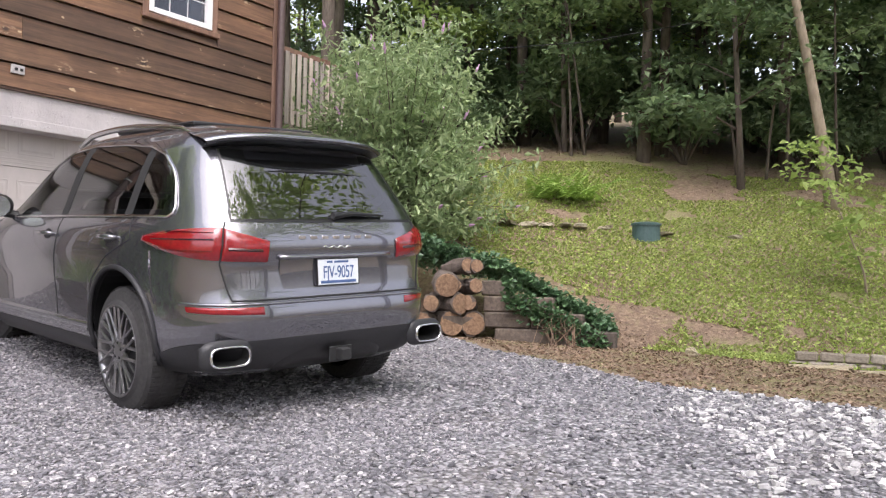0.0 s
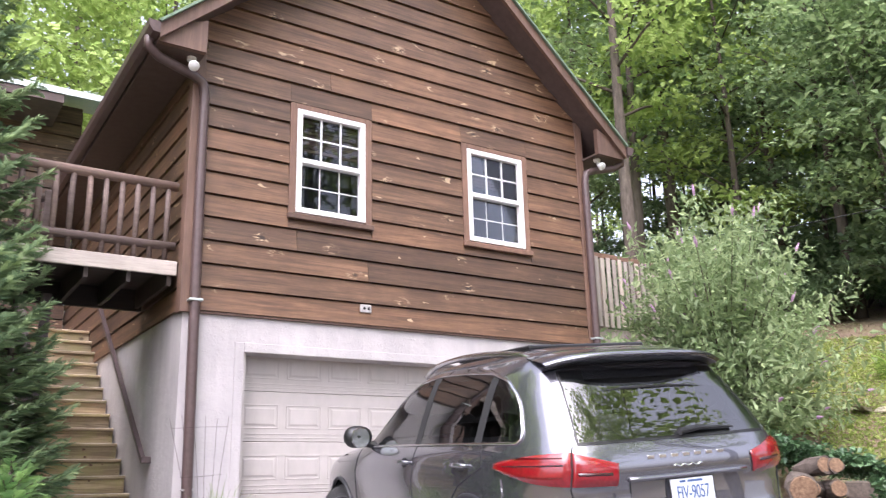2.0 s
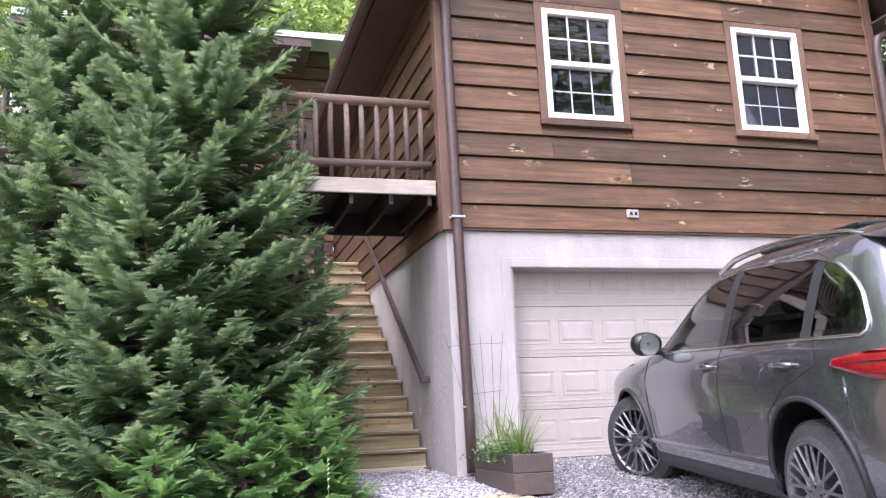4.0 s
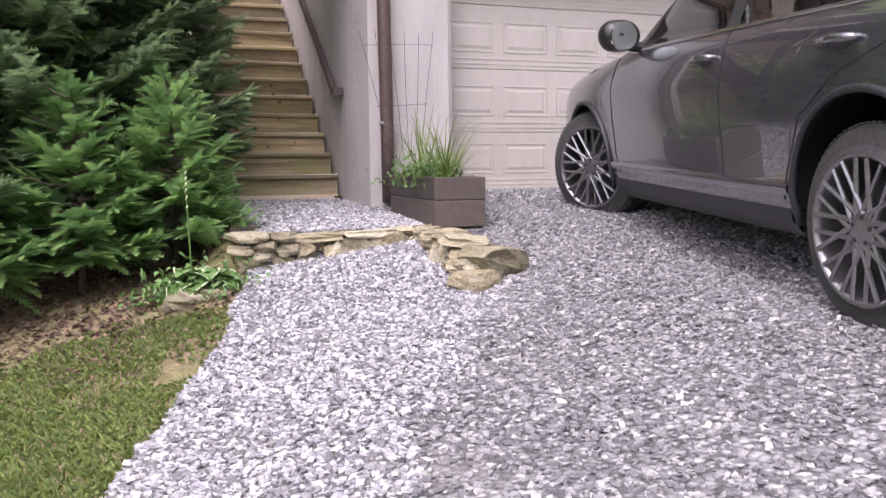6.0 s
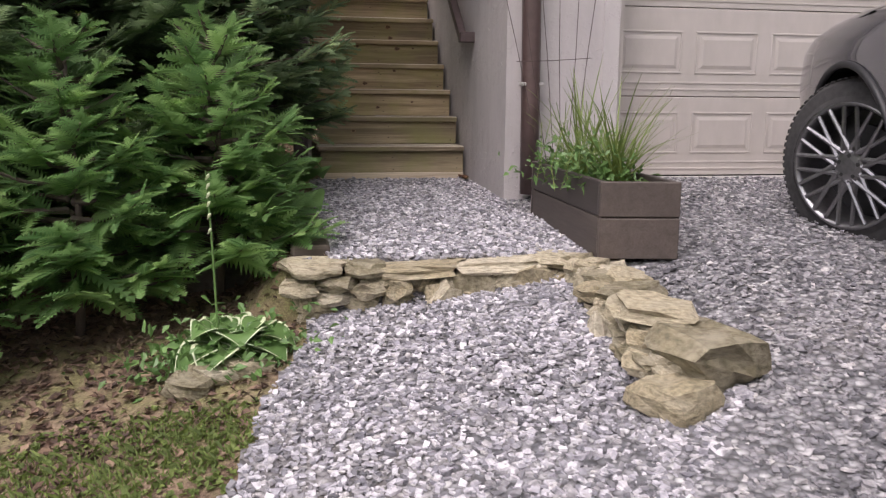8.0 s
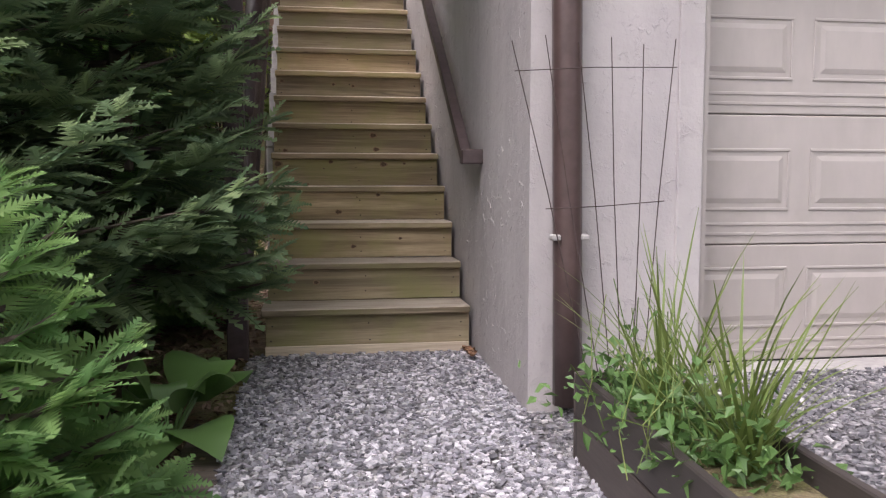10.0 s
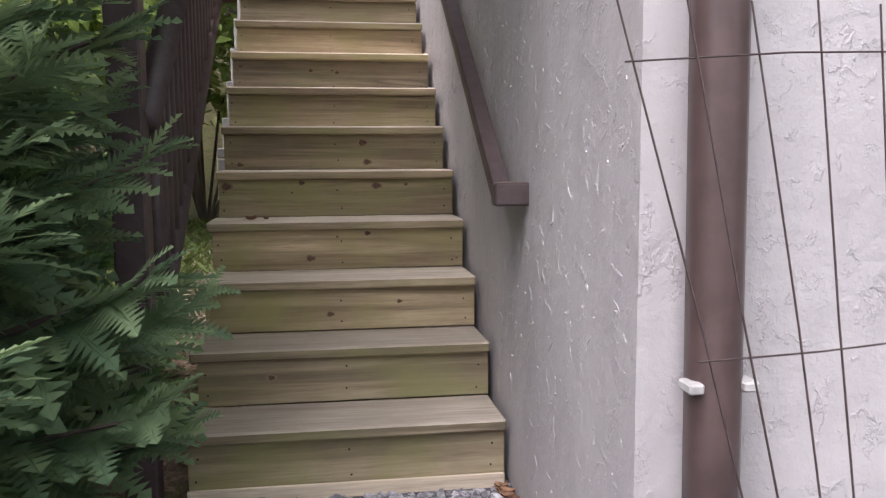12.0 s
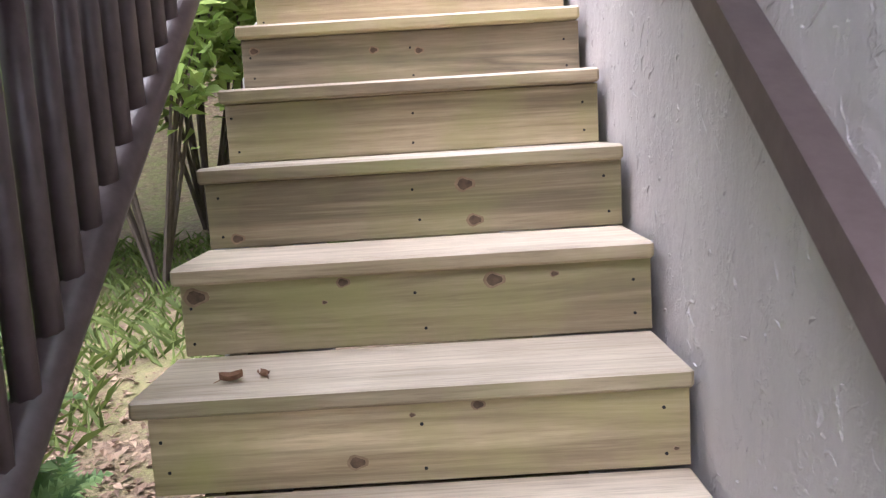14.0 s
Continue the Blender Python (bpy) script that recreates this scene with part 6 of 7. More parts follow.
def cypress(name, label, x0, y0, height, radius, n, seed, low=0.1, green=CONIFER, fine=4):
    """Tiers of branches, each a flat fan of sprays with scale-like leaflets."""
    g = np.random.default_rng(seed)
    ground_z = ground_height(x0, y0)
    t = thing(name, label, "tree")
    part("trunk", tubed([(x0, y0, ground_z - 0.1), (x0 + 0.03, y0, ground_z + height * 0.4), (x0, y0 + 0.05, ground_z + height * 0.96)], [0.13 * min(1, height / 7), 0.08 * min(1, height / 7), 0.008], 8), BARK, t, "brown fibrous bark", True)
    limbs = bmesh.new()
    V, F = [], []
    for b in range(n):
        f = (b + g.uniform(0, 1)) / n
        z = low + (height - low) * f ** 1.35
        az = b * 2.399 + g.uniform(-0.3, 0.3)
        R = radius * (1 - (z / height) ** 1.25) * g.uniform(0.72, 1.08) + 0.12
        rise = -0.12 + 0.75 * (z / height) + g.uniform(-0.08, 0.10)
        d = np.array([math.cos(az), math.sin(az), 0.0])
        side = np.array([-d[1], d[0], 0.0])

        def axis(s):
            return np.array([x0, y0, ground_z + z]) + d * R * s + np.array([0, 0, R * (rise * s - 0.30 * s * (1 - s) + 0.28 * max(0.0, s - 0.55) ** 1.5)])
        tube(limbs, [axis(0.02), axis(0.45), axis(0.9)], [0.014, 0.009, 0.003], 4)
        start = max(0.18, 1 - 1.0 / R)
        m = int((1 - start) * R / 0.034)
        for j in range(m):
            s = start + (1 - start) * (j + 0.5) / m
            p, tang = axis(s), axis(min(1.0, s + 0.02)) - axis(s - 0.02)
            tang /= np.linalg.norm(tang)
            ln = (0.24 * (1 - s) ** 0.55 + 0.075) * g.uniform(0.7, 1.2) * min(1.0, 0.4 + R)
            for sg in (-1, 1, 0):
                if sg == 0 and j % 3:
                    continue
                q = tang * g.uniform(0.7, 1.0) + side * sg * g.uniform(0.55, 0.95) + np.array([0, 0, g.uniform(-0.3, 0.5) + (0.45 if sg == 0 else 0)])
                q /= np.linalg.norm(q)
                nrm = np.cross(q, side * (sg or 1) - tang + np.array([0, 0, g.uniform(-0.4, 0.4)]))
                nrm /= np.linalg.norm(nrm) + 1e-9
                sd = np.cross(nrm, q)
                teeth = fine if ln < 0.16 else fine + 3
                left, right_pts = [], []
                for i in range(teeth):
                    u = i / teeth
                    w = ln * (0.30 * (1 - u) ** 0.8 + 0.05) * g.uniform(0.75, 1.15)
                    sag = -0.22 * ln * u * u
                    for lst, k2 in ((left, 1), (right_pts, -1)):
                        lst.append(p + q * ln * (u + 0.01) + sd * k2 * w * 0.13 + np.array([0, 0, sag]))
                        lst.append(p + q * (ln * u + w * 0.85) + sd * k2 * w + nrm * w * 0.15 * k2 + np.array([0, 0, sag - 0.1 * w]))
                ring = left + [p + q * ln * 1.06 + np.array([0, 0, -0.24 * ln])] + right_pts[::-1]
                F.append(list(range(len(V), len(V) + len(ring))))
                V += ring
    part("limb_frame", limbs, BARK, t, "thin brown branches")
    raw_ob("foliage", [tuple(v) for v in V], F, green, t)
    return t


cypress("conifer", "dense dark green cypress with flat drooping sprays", -2.40, 0.10, 7.8, 1.55, 290, 21, 1.0, CONIFER, 6)
cypress("conifer", "bushy dark green cypress beside the lawn", -3.55, 0.2, 6.2, 1.45, 180, 22, 0.5)
cypress("conifer", "leaning bushy cypress rising beside the deck", -2.75, -0.75, 3.6, 1.05, 130, 27, 0.55, CONIFER, 6)
cypress("conifer", "young bright green cypress with feathery sprays", -1.50, -1.02, 1.08, 0.46, 50, 24, 0.22, YOUNG_CONIFER, 8)
cypress("conifer", "young bright green cypress at the edge of the lawn", -2.02, -1.22, 1.15, 0.46, 50, 25, 0.22, YOUNG_CONIFER, 8)
cypress("conifer", "low bright green cypress spreading over the lawn edge", -2.62, -1.55, 1.0, 0.50, 46, 28, 0.28, YOUNG_CONIFER, 8)
cypress("conifer", "slim cypress leaning over the stair foot", -1.48, 0.30, 3.35, 0.74, 78, 23, 0.55, CONIFER, 7)
cypress("conifer", "feathery cypress with a branch across the stair post", -1.62, 0.70, 1.55, 0.74, 34, 29, 0.45, YOUNG_CONIFER, 8)
cypress("conifer", "low feathery cypress beside the stair railing", -1.78, 1.95, 1.5, 0.60, 60, 26, 0.1, YOUNG_CONIFER, 6)

# ---------------------------------------------------------------- gravel, grass and litter


def scatter(n, x0, x1, y0, y1, ok, g):
    out = []
    while len(out) < n:
        for x, y in zip(g.uniform(x0, x1, n), g.uniform(y0, y1, n)):
            if ok(x, y):
                out.append((x, y))
        if len(out) < n * 0.02:
            break
    return out[:n]


ICO = bmesh.new()
bmesh.ops.create_cube(ICO, size=1.4)
bmesh.ops.triangulate(ICO, faces=ICO.faces[:])
ICO_V = np.array([v.co[:] for v in ICO.verts])
ICO_F = np.array([[v.index for v in f.verts] for f in ICO.faces])
ICO.free()


def pebbles(name, label, pts, lo, hi, g, material=PEBBLE):
    n = len(pts)
    p = np.array(pts)
    z = np.array([ground_height(x, y) for x, y in pts]) + 0.014
    v = ICO_V[None] * (1 + g.uniform(-0.38, 0.38, (n, 8, 1)))
    sz = (lo + (hi - lo) * g.uniform(0, 1, n) ** 2.2)[:, None, None]
    v = v * np.stack([np.ones(n), g.uniform(0.55, 0.95, n), g.uniform(0.28, 0.55, n)], 1)[:, None] * sz
    tilt, az = g.normal(0, 0.35, n), g.uniform(0, 6.3, n)
    ct, stl, ca, sa = np.cos(tilt), np.sin(tilt), np.cos(az), np.sin(az)
    X = v[..., 0] * ct[:, None] + v[..., 2] * stl[:, None]
    Z = -v[..., 0] * stl[:, None] + v[..., 2] * ct[:, None]
    Y = v[..., 1]
    w = np.stack([X * ca[:, None] - Y * sa[:, None] + p[:, :1], X * sa[:, None] + Y * ca[:, None] + p[:, 1:], Z + z[:, None] + sz[..., 0] * 0.22], 2).reshape(-1, 3)
    f = (ICO_F[None] + 8 * np.arange(n)[:, None, None]).reshape(-1, 3)
    return tagged(raw_ob(name, w.tolist(), f.tolist(), material), label, "gravel", kind="stuff")


g = np.random.default_rng(8)
near = scatter(46000, -2.6, 1.6, -6.2, 1.0, lambda x, y: is_gravel(x, y) and not (-0.03 < x < 0.34 and -1.6 < y < -0.45), g)
pebbles("gravel", "loose grey and pale crushed stones", near, 0.0068, 0.0175, g)


def clean_path(x, y):
    """The cleaner, paler stone on the landing and on the path below it."""
    lim = 0.02 if y > -2.5 else 0.02 - 0.62 * (-2.5 - y)
    return is_gravel(x, y) and x < lim + 0.22 * noise.noise((x * 2.1, y * 2.1, 3.0)) + 0.10 * noise.noise((x * 9, y * 9, 8.0))


pebbles("gravel", "pale lavender-grey crushed stones on the path", scatter(17000, -2.3, 0.5, -4.8, 1.0, clean_path, g), 0.009, 0.019, g, PALE_PEBBLE)
far = scatter(21000, -2.6, 6.8, -9.5, 0.0, lambda x, y: is_gravel(x, y) and (y < -6.1 or x > 1.5), g)
pebbles("gravel", "loose grey crushed stones across the driveway", far, 0.010, 0.023, g)


def blades_on(name, label, pts, h0, h1, g, material, width=0.004):
    vs, fs = [], []
    for x, y in pts:
        z = ground_height(x, y)
        az, h, ln = g.uniform(0, 6.3), g.uniform(h0, h1), g.uniform(0.3, 1.7)
        dx, dy = math.cos(az), math.sin(az)
        b = len(vs)
        vs += [(x - dy * width, y + dx * width, z - 0.005), (x + dy * width, y - dx * width, z - 0.005), (x + dx * h * ln * 0.4 + dy * width * 0.6, y + dy * h * ln * 0.4 - dx * width * 0.6, z + h * 0.6), (x + dx * h * ln, y + dy * h * ln, z + h)]
        fs += [(b, b + 1, b + 2), (b, b + 2, b + 3)]
    return tagged(raw_ob(name, vs, fs, material), label, "grass", kind="stuff")


def lawn_ok(x, y):
    return x < lawn_edge(y) + 0.05 and not is_gravel(x, y) and noise.noise((x * 1.1, y * 1.1, 4.0)) + 0.35 * noise.noise((x * 4, y * 4, 1.0)) > -0.22 and y < -2.15 + 0.35 * noise.noise((x * 2.3, y * 2.3, 6.0))


def bank_ok(x, y):
    return x > toe(y) + 0.25 + 0.2 * noise.noise((x, y, 0)) and (x - 6.8) * 0.86 + (y + 4) * 0.5 < 8.3 and noise.noise((x * 0.5, y * 0.5, 9.0)) + 0.5 * noise.noise((x * 1.8, y * 1.8, 2.0)) > -0.36 and not (y > -3.2 and x < 8.3) and not (y > -4.7 and x < toe(y) + 1.5 + 0.5 * noise.noise((x * 1.5, y * 1.5, 3.0)))


blades_on("lawn_grass", "short green grass and clover on the lawn", scatter(34000, -3.8, -1.1, -6.2, 0.5, lawn_ok, g), 0.010, 0.034, g, GRASS, 0.004)
blades_on("bank_grass", "thin uneven grass on the sunny bank", scatter(38000, 6.3, 17.0, -11.0, 2.5, bank_ok, g), 0.02, 0.07, g, BANK_GRASS, 0.009)
pts = scatter(52000, 6.3, 16.5, -11.0, 2.5, bank_ok, g)
cs = np.array([(x, y, ground_height(x, y) + 0.018) for x, y in pts])
tagged(leaf_mesh("bank_weeds", cs, g.uniform(0.022, 0.06, len(cs)), g, BANK_GRASS, None, 0.4, 1.2), "low yellow-green weeds and clover on the bank", "weeds", kind="stuff")
pts = scatter(1500, 1.0, 4.6, -9.5, -6.2, lambda x, y: is_gravel(x, y) and noise.noise((x * 0.9, y * 0.9, 11.0)) + 0.30 * (x - 2.0) - 0.35 * (y + 7.0) > 0.1, g)
pebbles("gravel", "pale rounded river stones lying on the driveway", pts, 0.014, 0.036, g, WHITE_PEBBLE)


blades_on("meadow_grass", "longer bright grass beyond the stairs", scatter(15000, -9.0, -1.3, 0.6, 9.0, lambda x, y: x < -2.0 - 0.4 * noise.noise((x, y, 1.0)) or y > 4.5, g), 0.05, 0.16, g, GRASS, 0.010)
pts = scatter(16000, -3.8, -1.1, -6.2, 0.0, lambda x, y: x < lawn_edge(y) + 0.04 and not is_gravel(x, y) and y < -2.0 + 0.5 * noise.noise((x * 2.3, y * 2.3, 6.0)) and noise.noise((x * 3.1, y * 3.1, 2.0)) > -0.2, g)
cs = np.array([(x, y, ground_height(x, y) + 0.008) for x, y in pts])
tagged(leaf_mesh("clover", cs, g.uniform(0.010, 0.026, len(cs)), g, GRASS, None, 0.35, 1.2), "low clover and moss on the lawn", "clover", kind="stuff")


def litter_ok(x, y):
    return not is_gravel(x, y) and (x > 5.0 or (x < -1.05 and y > -2.4)) and not (0 < x < 5.6 and y > -0.05) and (x < toe(y) + (0.7 if y < -4.7 else 1.7) or noise.noise((x * 0.7, y * 0.7, 5.0)) > 0.02 or x > 14 or x < 0)


pts = scatter(12000, -4.0, 20.0, -10.0, 4.0, litter_ok, g) + scatter(11000, 3.3, 7.6, -9.5, -2.4, lambda x, y: not is_gravel(x + 0.25 * noise.noise((x * 3, y * 3, 6.0)) - 0.12, y) and x < toe(y) + 0.8, g) + scatter(3500, -2.4, -1.03, 0.1, 4.5, lambda x, y: True, g)
fine_pts = scatter(9000, -3.7, -1.12, -3.0, 0.6, lambda x, y: x < lawn_edge(y) - 0.03 and y > -2.4 + 0.5 * noise.noise((x * 2.3, y * 2.3, 6.0)), g)
cs = np.array([(x, y, ground_height(x, y) + 0.012) for x, y in pts])
tagged(leaf_mesh("leaf_litter", cs, g.uniform(0.012, 0.034, len(cs)), g, LITTER, None, 0.2, 1.5), "dry brown fallen leaves on the soil", "leaves", kind="stuff")
cs = np.array([(x, y, ground_height(x, y) + 0.008) for x, y in fine_pts])
tagged(leaf_mesh("mulch", cs, g.uniform(0.010, 0.028, len(cs)), g, MULCH, None, 0.3, 1.9), "dark reddish-brown mulch under the conifers", "mulch", kind="stuff")

# ---------------------------------------------------------------- timber wall, logs, ivy


def tie(x0, y0, x1, y1, z0, z1, parent):
    d = Vector((x1 - x0, y1 - y0, 0))
    bm = boxed(0, d.length, -0.1, 0.1, z0, z1, 0.015)
    for v in bm.verts:
        v.co += Vector((0, 0.006 * noise.noise(v.co * 5), 0.006 * noise.noise(v.co * 4)))
    bmesh.ops.transform(bm, matrix=Matrix.Translation((x0, y0, 0)) @ Matrix.Rotation(math.atan2(d.y, d.x), 4, "Z"), verts=bm.verts)
    return part("timber", bm, TIE_WOOD, parent)


ties = thing("timber_wall", "retaining wall of old grey railway ties", "retaining wall")
WZ = ground_height(6.35, -3.6) - 0.03
L0, L1 = Vector((6.30, -3.13, 0)), Vector((6.66, -4.50, 0))
for lvl, (t0, t1) in enumerate(((0.0, 0.48), (0.49, 1.0))):
    a, b = L0.lerp(L1, t0), L0.lerp(L1, t1)
    tie(a.x, a.y, b.x, b.y, WZ, WZ + 0.185, ties)
for t0, t1, lvl, back in ((-0.12, 0.28, 1, 0.06), (0.29, 0.72, 1, 0.06), (-0.15, 0.46, 2, 0.12), (-0.2, 0.02, 3, 0.2)):
    a, b = L0.lerp(L1, t0), L0.lerp(L1, t1)
    tie(a.x + back, a.y, b.x + back, b.y, WZ + 0.188 * lvl + 0.002, WZ + 0.188 * lvl + 0.185, ties)

LOG_END = plain("log_end", (0.13, 0.075, 0.045), (0.34, 0.215, 0.13), 34, 0.9, relief=0.6, depth=0.01)
rnd = random.Random(3)
log_z = ground_height(6.1, -2.6)
face = Vector((-0.62, -0.78, 0)).normalized()
across = Vector((-face.y, face.x, 0))
k = 0
for lvl, row in enumerate((((0.0, 0.15), (0.31, 0.16), (0.60, 0.13)), ((0.06, 0.10), (0.27, 0.13), (0.50, 0.10)), ((0.03, 0.09), (0.20, 0.08), (0.34, 0.15)), ((0.02, 0.08), (0.16, 0.09)))):
    for off, r in row:
        p = Vector((6.13, -2.90, 0)) + across * (-off) + Vector((0, 0, log_z + 0.13 + lvl * 0.235 - 0.03 * (r < 0.1)))
        d = (face + across * rnd.uniform(-0.6, 0.6) + Vector((0, 0, rnd.uniform(-0.12, 0.12)))).normalized()
        lg = thing("log", "cut firewood log with a pale sawn end", "log", "stacked firewood logs")
        a, b = p - d * 0.32, p + d * rnd.uniform(0.10, 0.2)
        bm = tubed([a, a.lerp(b, 0.5), b], [r, r * 1.03, r * 0.97], 12)
        for v in bm.verts:
            v.co += Vector((noise.noise(v.co * 9), noise.noise(v.co * 9 + Vector((5, 0, 0))), noise.noise(v.co * 9 + Vector((0, 7, 0))))) * 0.035
        part("bark", bm, BARK, lg, "rough grey-brown bark")
        part("sawn_end", tubed([b + d * 0.002, b + d * 0.012], [r * 0.93, r * 0.88], 12), LOG_END, lg, "pale sawn wood")
        k += 1

g = np.random.default_rng(31)
cs = []
while len(cs) < 8200:
    t, w = g.uniform(-1.1, 0.98), abs(g.normal(0, 0.45))
    x, y = L0.x + (L1.x - L0.x) * t + 0.10 + w * 0.9, L0.y + (L1.y - L0.y) * t + w * 0.45
    z = max(ground_height(x, y), WZ + 0.80 * max(0.0, 1 - max(t, 0)) * max(0, 1 - 0.3 * w) + 0.10)
    cs.append((x, y, z + abs(g.normal(0.04, 0.06)) + 0.5 * max(0, -t) * g.uniform(0.3, 1)))
    if g.uniform() < 0.28 and 0.05 < t < 0.95:
        cs.append((x - w * 0.9 - 0.10 - g.uniform(0.05, 0.15), y - w * 0.45 - 0.05, z - g.uniform(0.0, 0.30)))
tagged(leaf_mesh("ivy", np.array(cs), g.uniform(0.035, 0.085, len(cs)), g, IVY_LEAF, None, 0.5, 1.15), "dark green ivy spilling over the timber wall", "ivy", kind="stuff")
bm = bmesh.new()
rnd = random.Random(9)
for _ in range(26):
    t = rnd.uniform(0.42, 0.72)
    p = L0.lerp(L1, t) + Vector((-0.06, -0.03, WZ + rnd.uniform(0.3, 0.42)))
    tube(bm, [p, p + Vector((rnd.uniform(-0.14, -0.06), rnd.uniform(-0.1, 0.1), -0.12)), p + Vector((rnd.uniform(-0.2, -0.05), rnd.uniform(-0.18, 0.18), -0.36))], 0.004, 4)
tagged(mesh_ob("dry_vines", bm, LITTER), "tangle of dry vines hanging over the ties", "vines", kind="stuff")

# ---------------------------------------------------------------- bank things
tub = thing("green_tub", "dark blue-green plastic tub lid on the bank", "tub")
BZ = ground_height(10.96, -3.13)
TUB = plain("green_plastic", (0.045, 0.085, 0.085), (0.075, 0.125, 0.12), 20, 0.5)
part("drum", tubed([(10.96, -3.13, BZ - 0.1), (10.96, -3.13, BZ + 0.20)], [0.235, 0.225], 24), TUB, tub)
part("lid", tubed([(10.96, -3.13, BZ + 0.20), (10.96, -3.13, BZ + 0.235), (10.96, -3.13, BZ + 0.25), (10.96, -3.13, BZ + 0.265)], [0.25, 0.25, 0.20, 0.08], 24), TUB, tub, "flanged lid")
rnd = random.Random(77)
kerb = thing("stone_edging", "short row of grey rounded edging stones", "stone edging")
PAVER = pieces("edging_paver", [(0.0, (0.26, 0.22, 0.17)), (0.5, (0.36, 0.31, 0.25)), (1.0, (0.45, 0.40, 0.33))], scale=40)
for i in range(10):
    p = Vector((7.25, -6.28, 0)).lerp(Vector((7.68, -8.4, 0)), i / 9)
    for lvl in range(2):
        y = p.y - 0.11 * lvl
        bm = boxed(-0.112, 0.112, -0.085, 0.085, 0, 0.098, 0.018)
        for v in bm.verts:
            v.co += Vector((noise.noise(v.co * 7 + p), noise.noise(v.co * 6 - p), noise.noise(v.co * 8 + p * 2))) * 0.012
        st = part("stone", bm, PAVER, kerb)
        st.matrix_basis = pose(p.x + rnd.uniform(-0.012, 0.012) + 0.05 * lvl, y, min(ground_height(7.25, -6.28), ground_height(7.5, -7.4)) - 0.02 + 0.1 * lvl, rnd.uniform(-2, 2), rnd.uniform(-2, 2), 101 + rnd.uniform(-4, 4))
for x, y, a in ((6.95, -6.6, 95), (7.02, -7.2, 104), (7.05, -7.8, 99)):
    st = tagged(new("bank_stone", STONES[int(a) % 9]), "flat grey slab lying before the edging stones", "stone", "bank stones")
    st.matrix_basis = pose(x, y, ground_height(x, y) + 0.008, 0, 2, a) @ Matrix.Diagonal((0.52, 0.26, 0.06, 1))
for i in range(0, 22, 2):
    t = i / 21
    p = Vector((9.1, -0.6, 0)).lerp(Vector((11.3, -3.0, 0)), t) if i < 18 else Vector((11.2 + 0.3 * (i - 18), -3.3 - 0.5 * (i - 18), 0))
    st = tagged(new("bank_stone", STONES[i % 9]), "pale flat fieldstone lying in the grass of the bank", "stone", "bank stones")
    st.matrix_basis = pose(p.x + rnd.uniform(-0.15, 0.15), p.y, ground_height(p.x, p.y) + 0.03, 0, 8, rnd.uniform(0, 180)) @ Matrix.Diagonal((rnd.uniform(0.18, 0.36), rnd.uniform(0.16, 0.24), rnd.uniform(0.05, 0.09), 1))
st = tagged(new("bank_stone", STONES[4]), "single pale stone at the foot of the bank", "stone", "bank stones")
st.matrix_basis = pose(6.85, -5.3, ground_height(6.85, -5.3) + 0.04, 0, 8, 20) @ Matrix.Diagonal((0.15, 0.11, 0.1, 1))

fern = thing("fern", "bright green fern clump on the bank", "fern")
rnd = random.Random(15)
fz = ground_height(11.57, -1.34)
V, F = [], []
for b in range(64):
    az, ln, lean = rnd.uniform(0, 6.3), rnd.uniform(0.55, 1.05), rnd.uniform(0.25, 1.0)
    d, s = Vector((math.cos(az), math.sin(az), 0)), Vector((-math.sin(az), math.cos(az), 0))
    root = Vector((11.57 + rnd.uniform(-0.55, 0.55), -1.34 + rnd.uniform(-0.55, 0.55), fz))
    for i in range(14):
        t = (i + 1) / 14
        p = root + d * ln * t * math.sin(lean) + Vector((0, 0, ln * (t * math.cos(lean) - 0.35 * t * t)))
        w = 0.22 * ln * (1 - t) ** 0.7 + 0.01
        for sg in (-1, 1):
            q = len(V)
            V += [tuple(p), tuple(p + s * sg * w * 0.5 + d * 0.035), tuple(p + s * sg * w + d * 0.03 - Vector((0, 0, 0.03))), tuple(p + s * sg * w * 0.5 - d * 0.012)]
            F.append((q, q + 1, q + 2, q + 3))
raw_ob("fronds", V, F, FERN_LEAF, fern)

deck_fence = thing("back_fence", "weathered pale picket fence on the back deck", "fence")
for i in range(26):
    x = 5.75 + i * 0.135
    part("picket", boxed(x, x + 0.085, 1.55, 1.575, 3.0, 4.18 + 0.02 * (i % 2), 0.004), FENCE_WOOD, deck_fence)
part("rail", boxed(5.6, 9.3, 1.576, 1.62, 4.19, 4.27, 0.005), TRIM, deck_fence, "brown cap rail")
part("rail", boxed(5.6, 9.3, 1.576, 1.61, 3.2, 3.28, 0.005), FENCE_WOOD, deck_fence)
part("deck_frame", boxed(5.6, 9.3, 1.60, 3.2, 2.75, 2.98), FENCE_WOOD, deck_fence)
for x in (5.7, 7.4, 9.15):
    part("post", boxed(x, x + 0.1, 1.63, 1.73, 0.2, 4.18), FENCE_WOOD, deck_fence)

# ---------------------------------------------------------------- trees


def crown_points(g, tips, n, spread, flat):
    t = np.asarray(tips)
    i = g.integers(0, len(t), n)
    return t[i] + g.normal(0, 1, (n, 3)) * np.array([spread, spread, spread * flat])


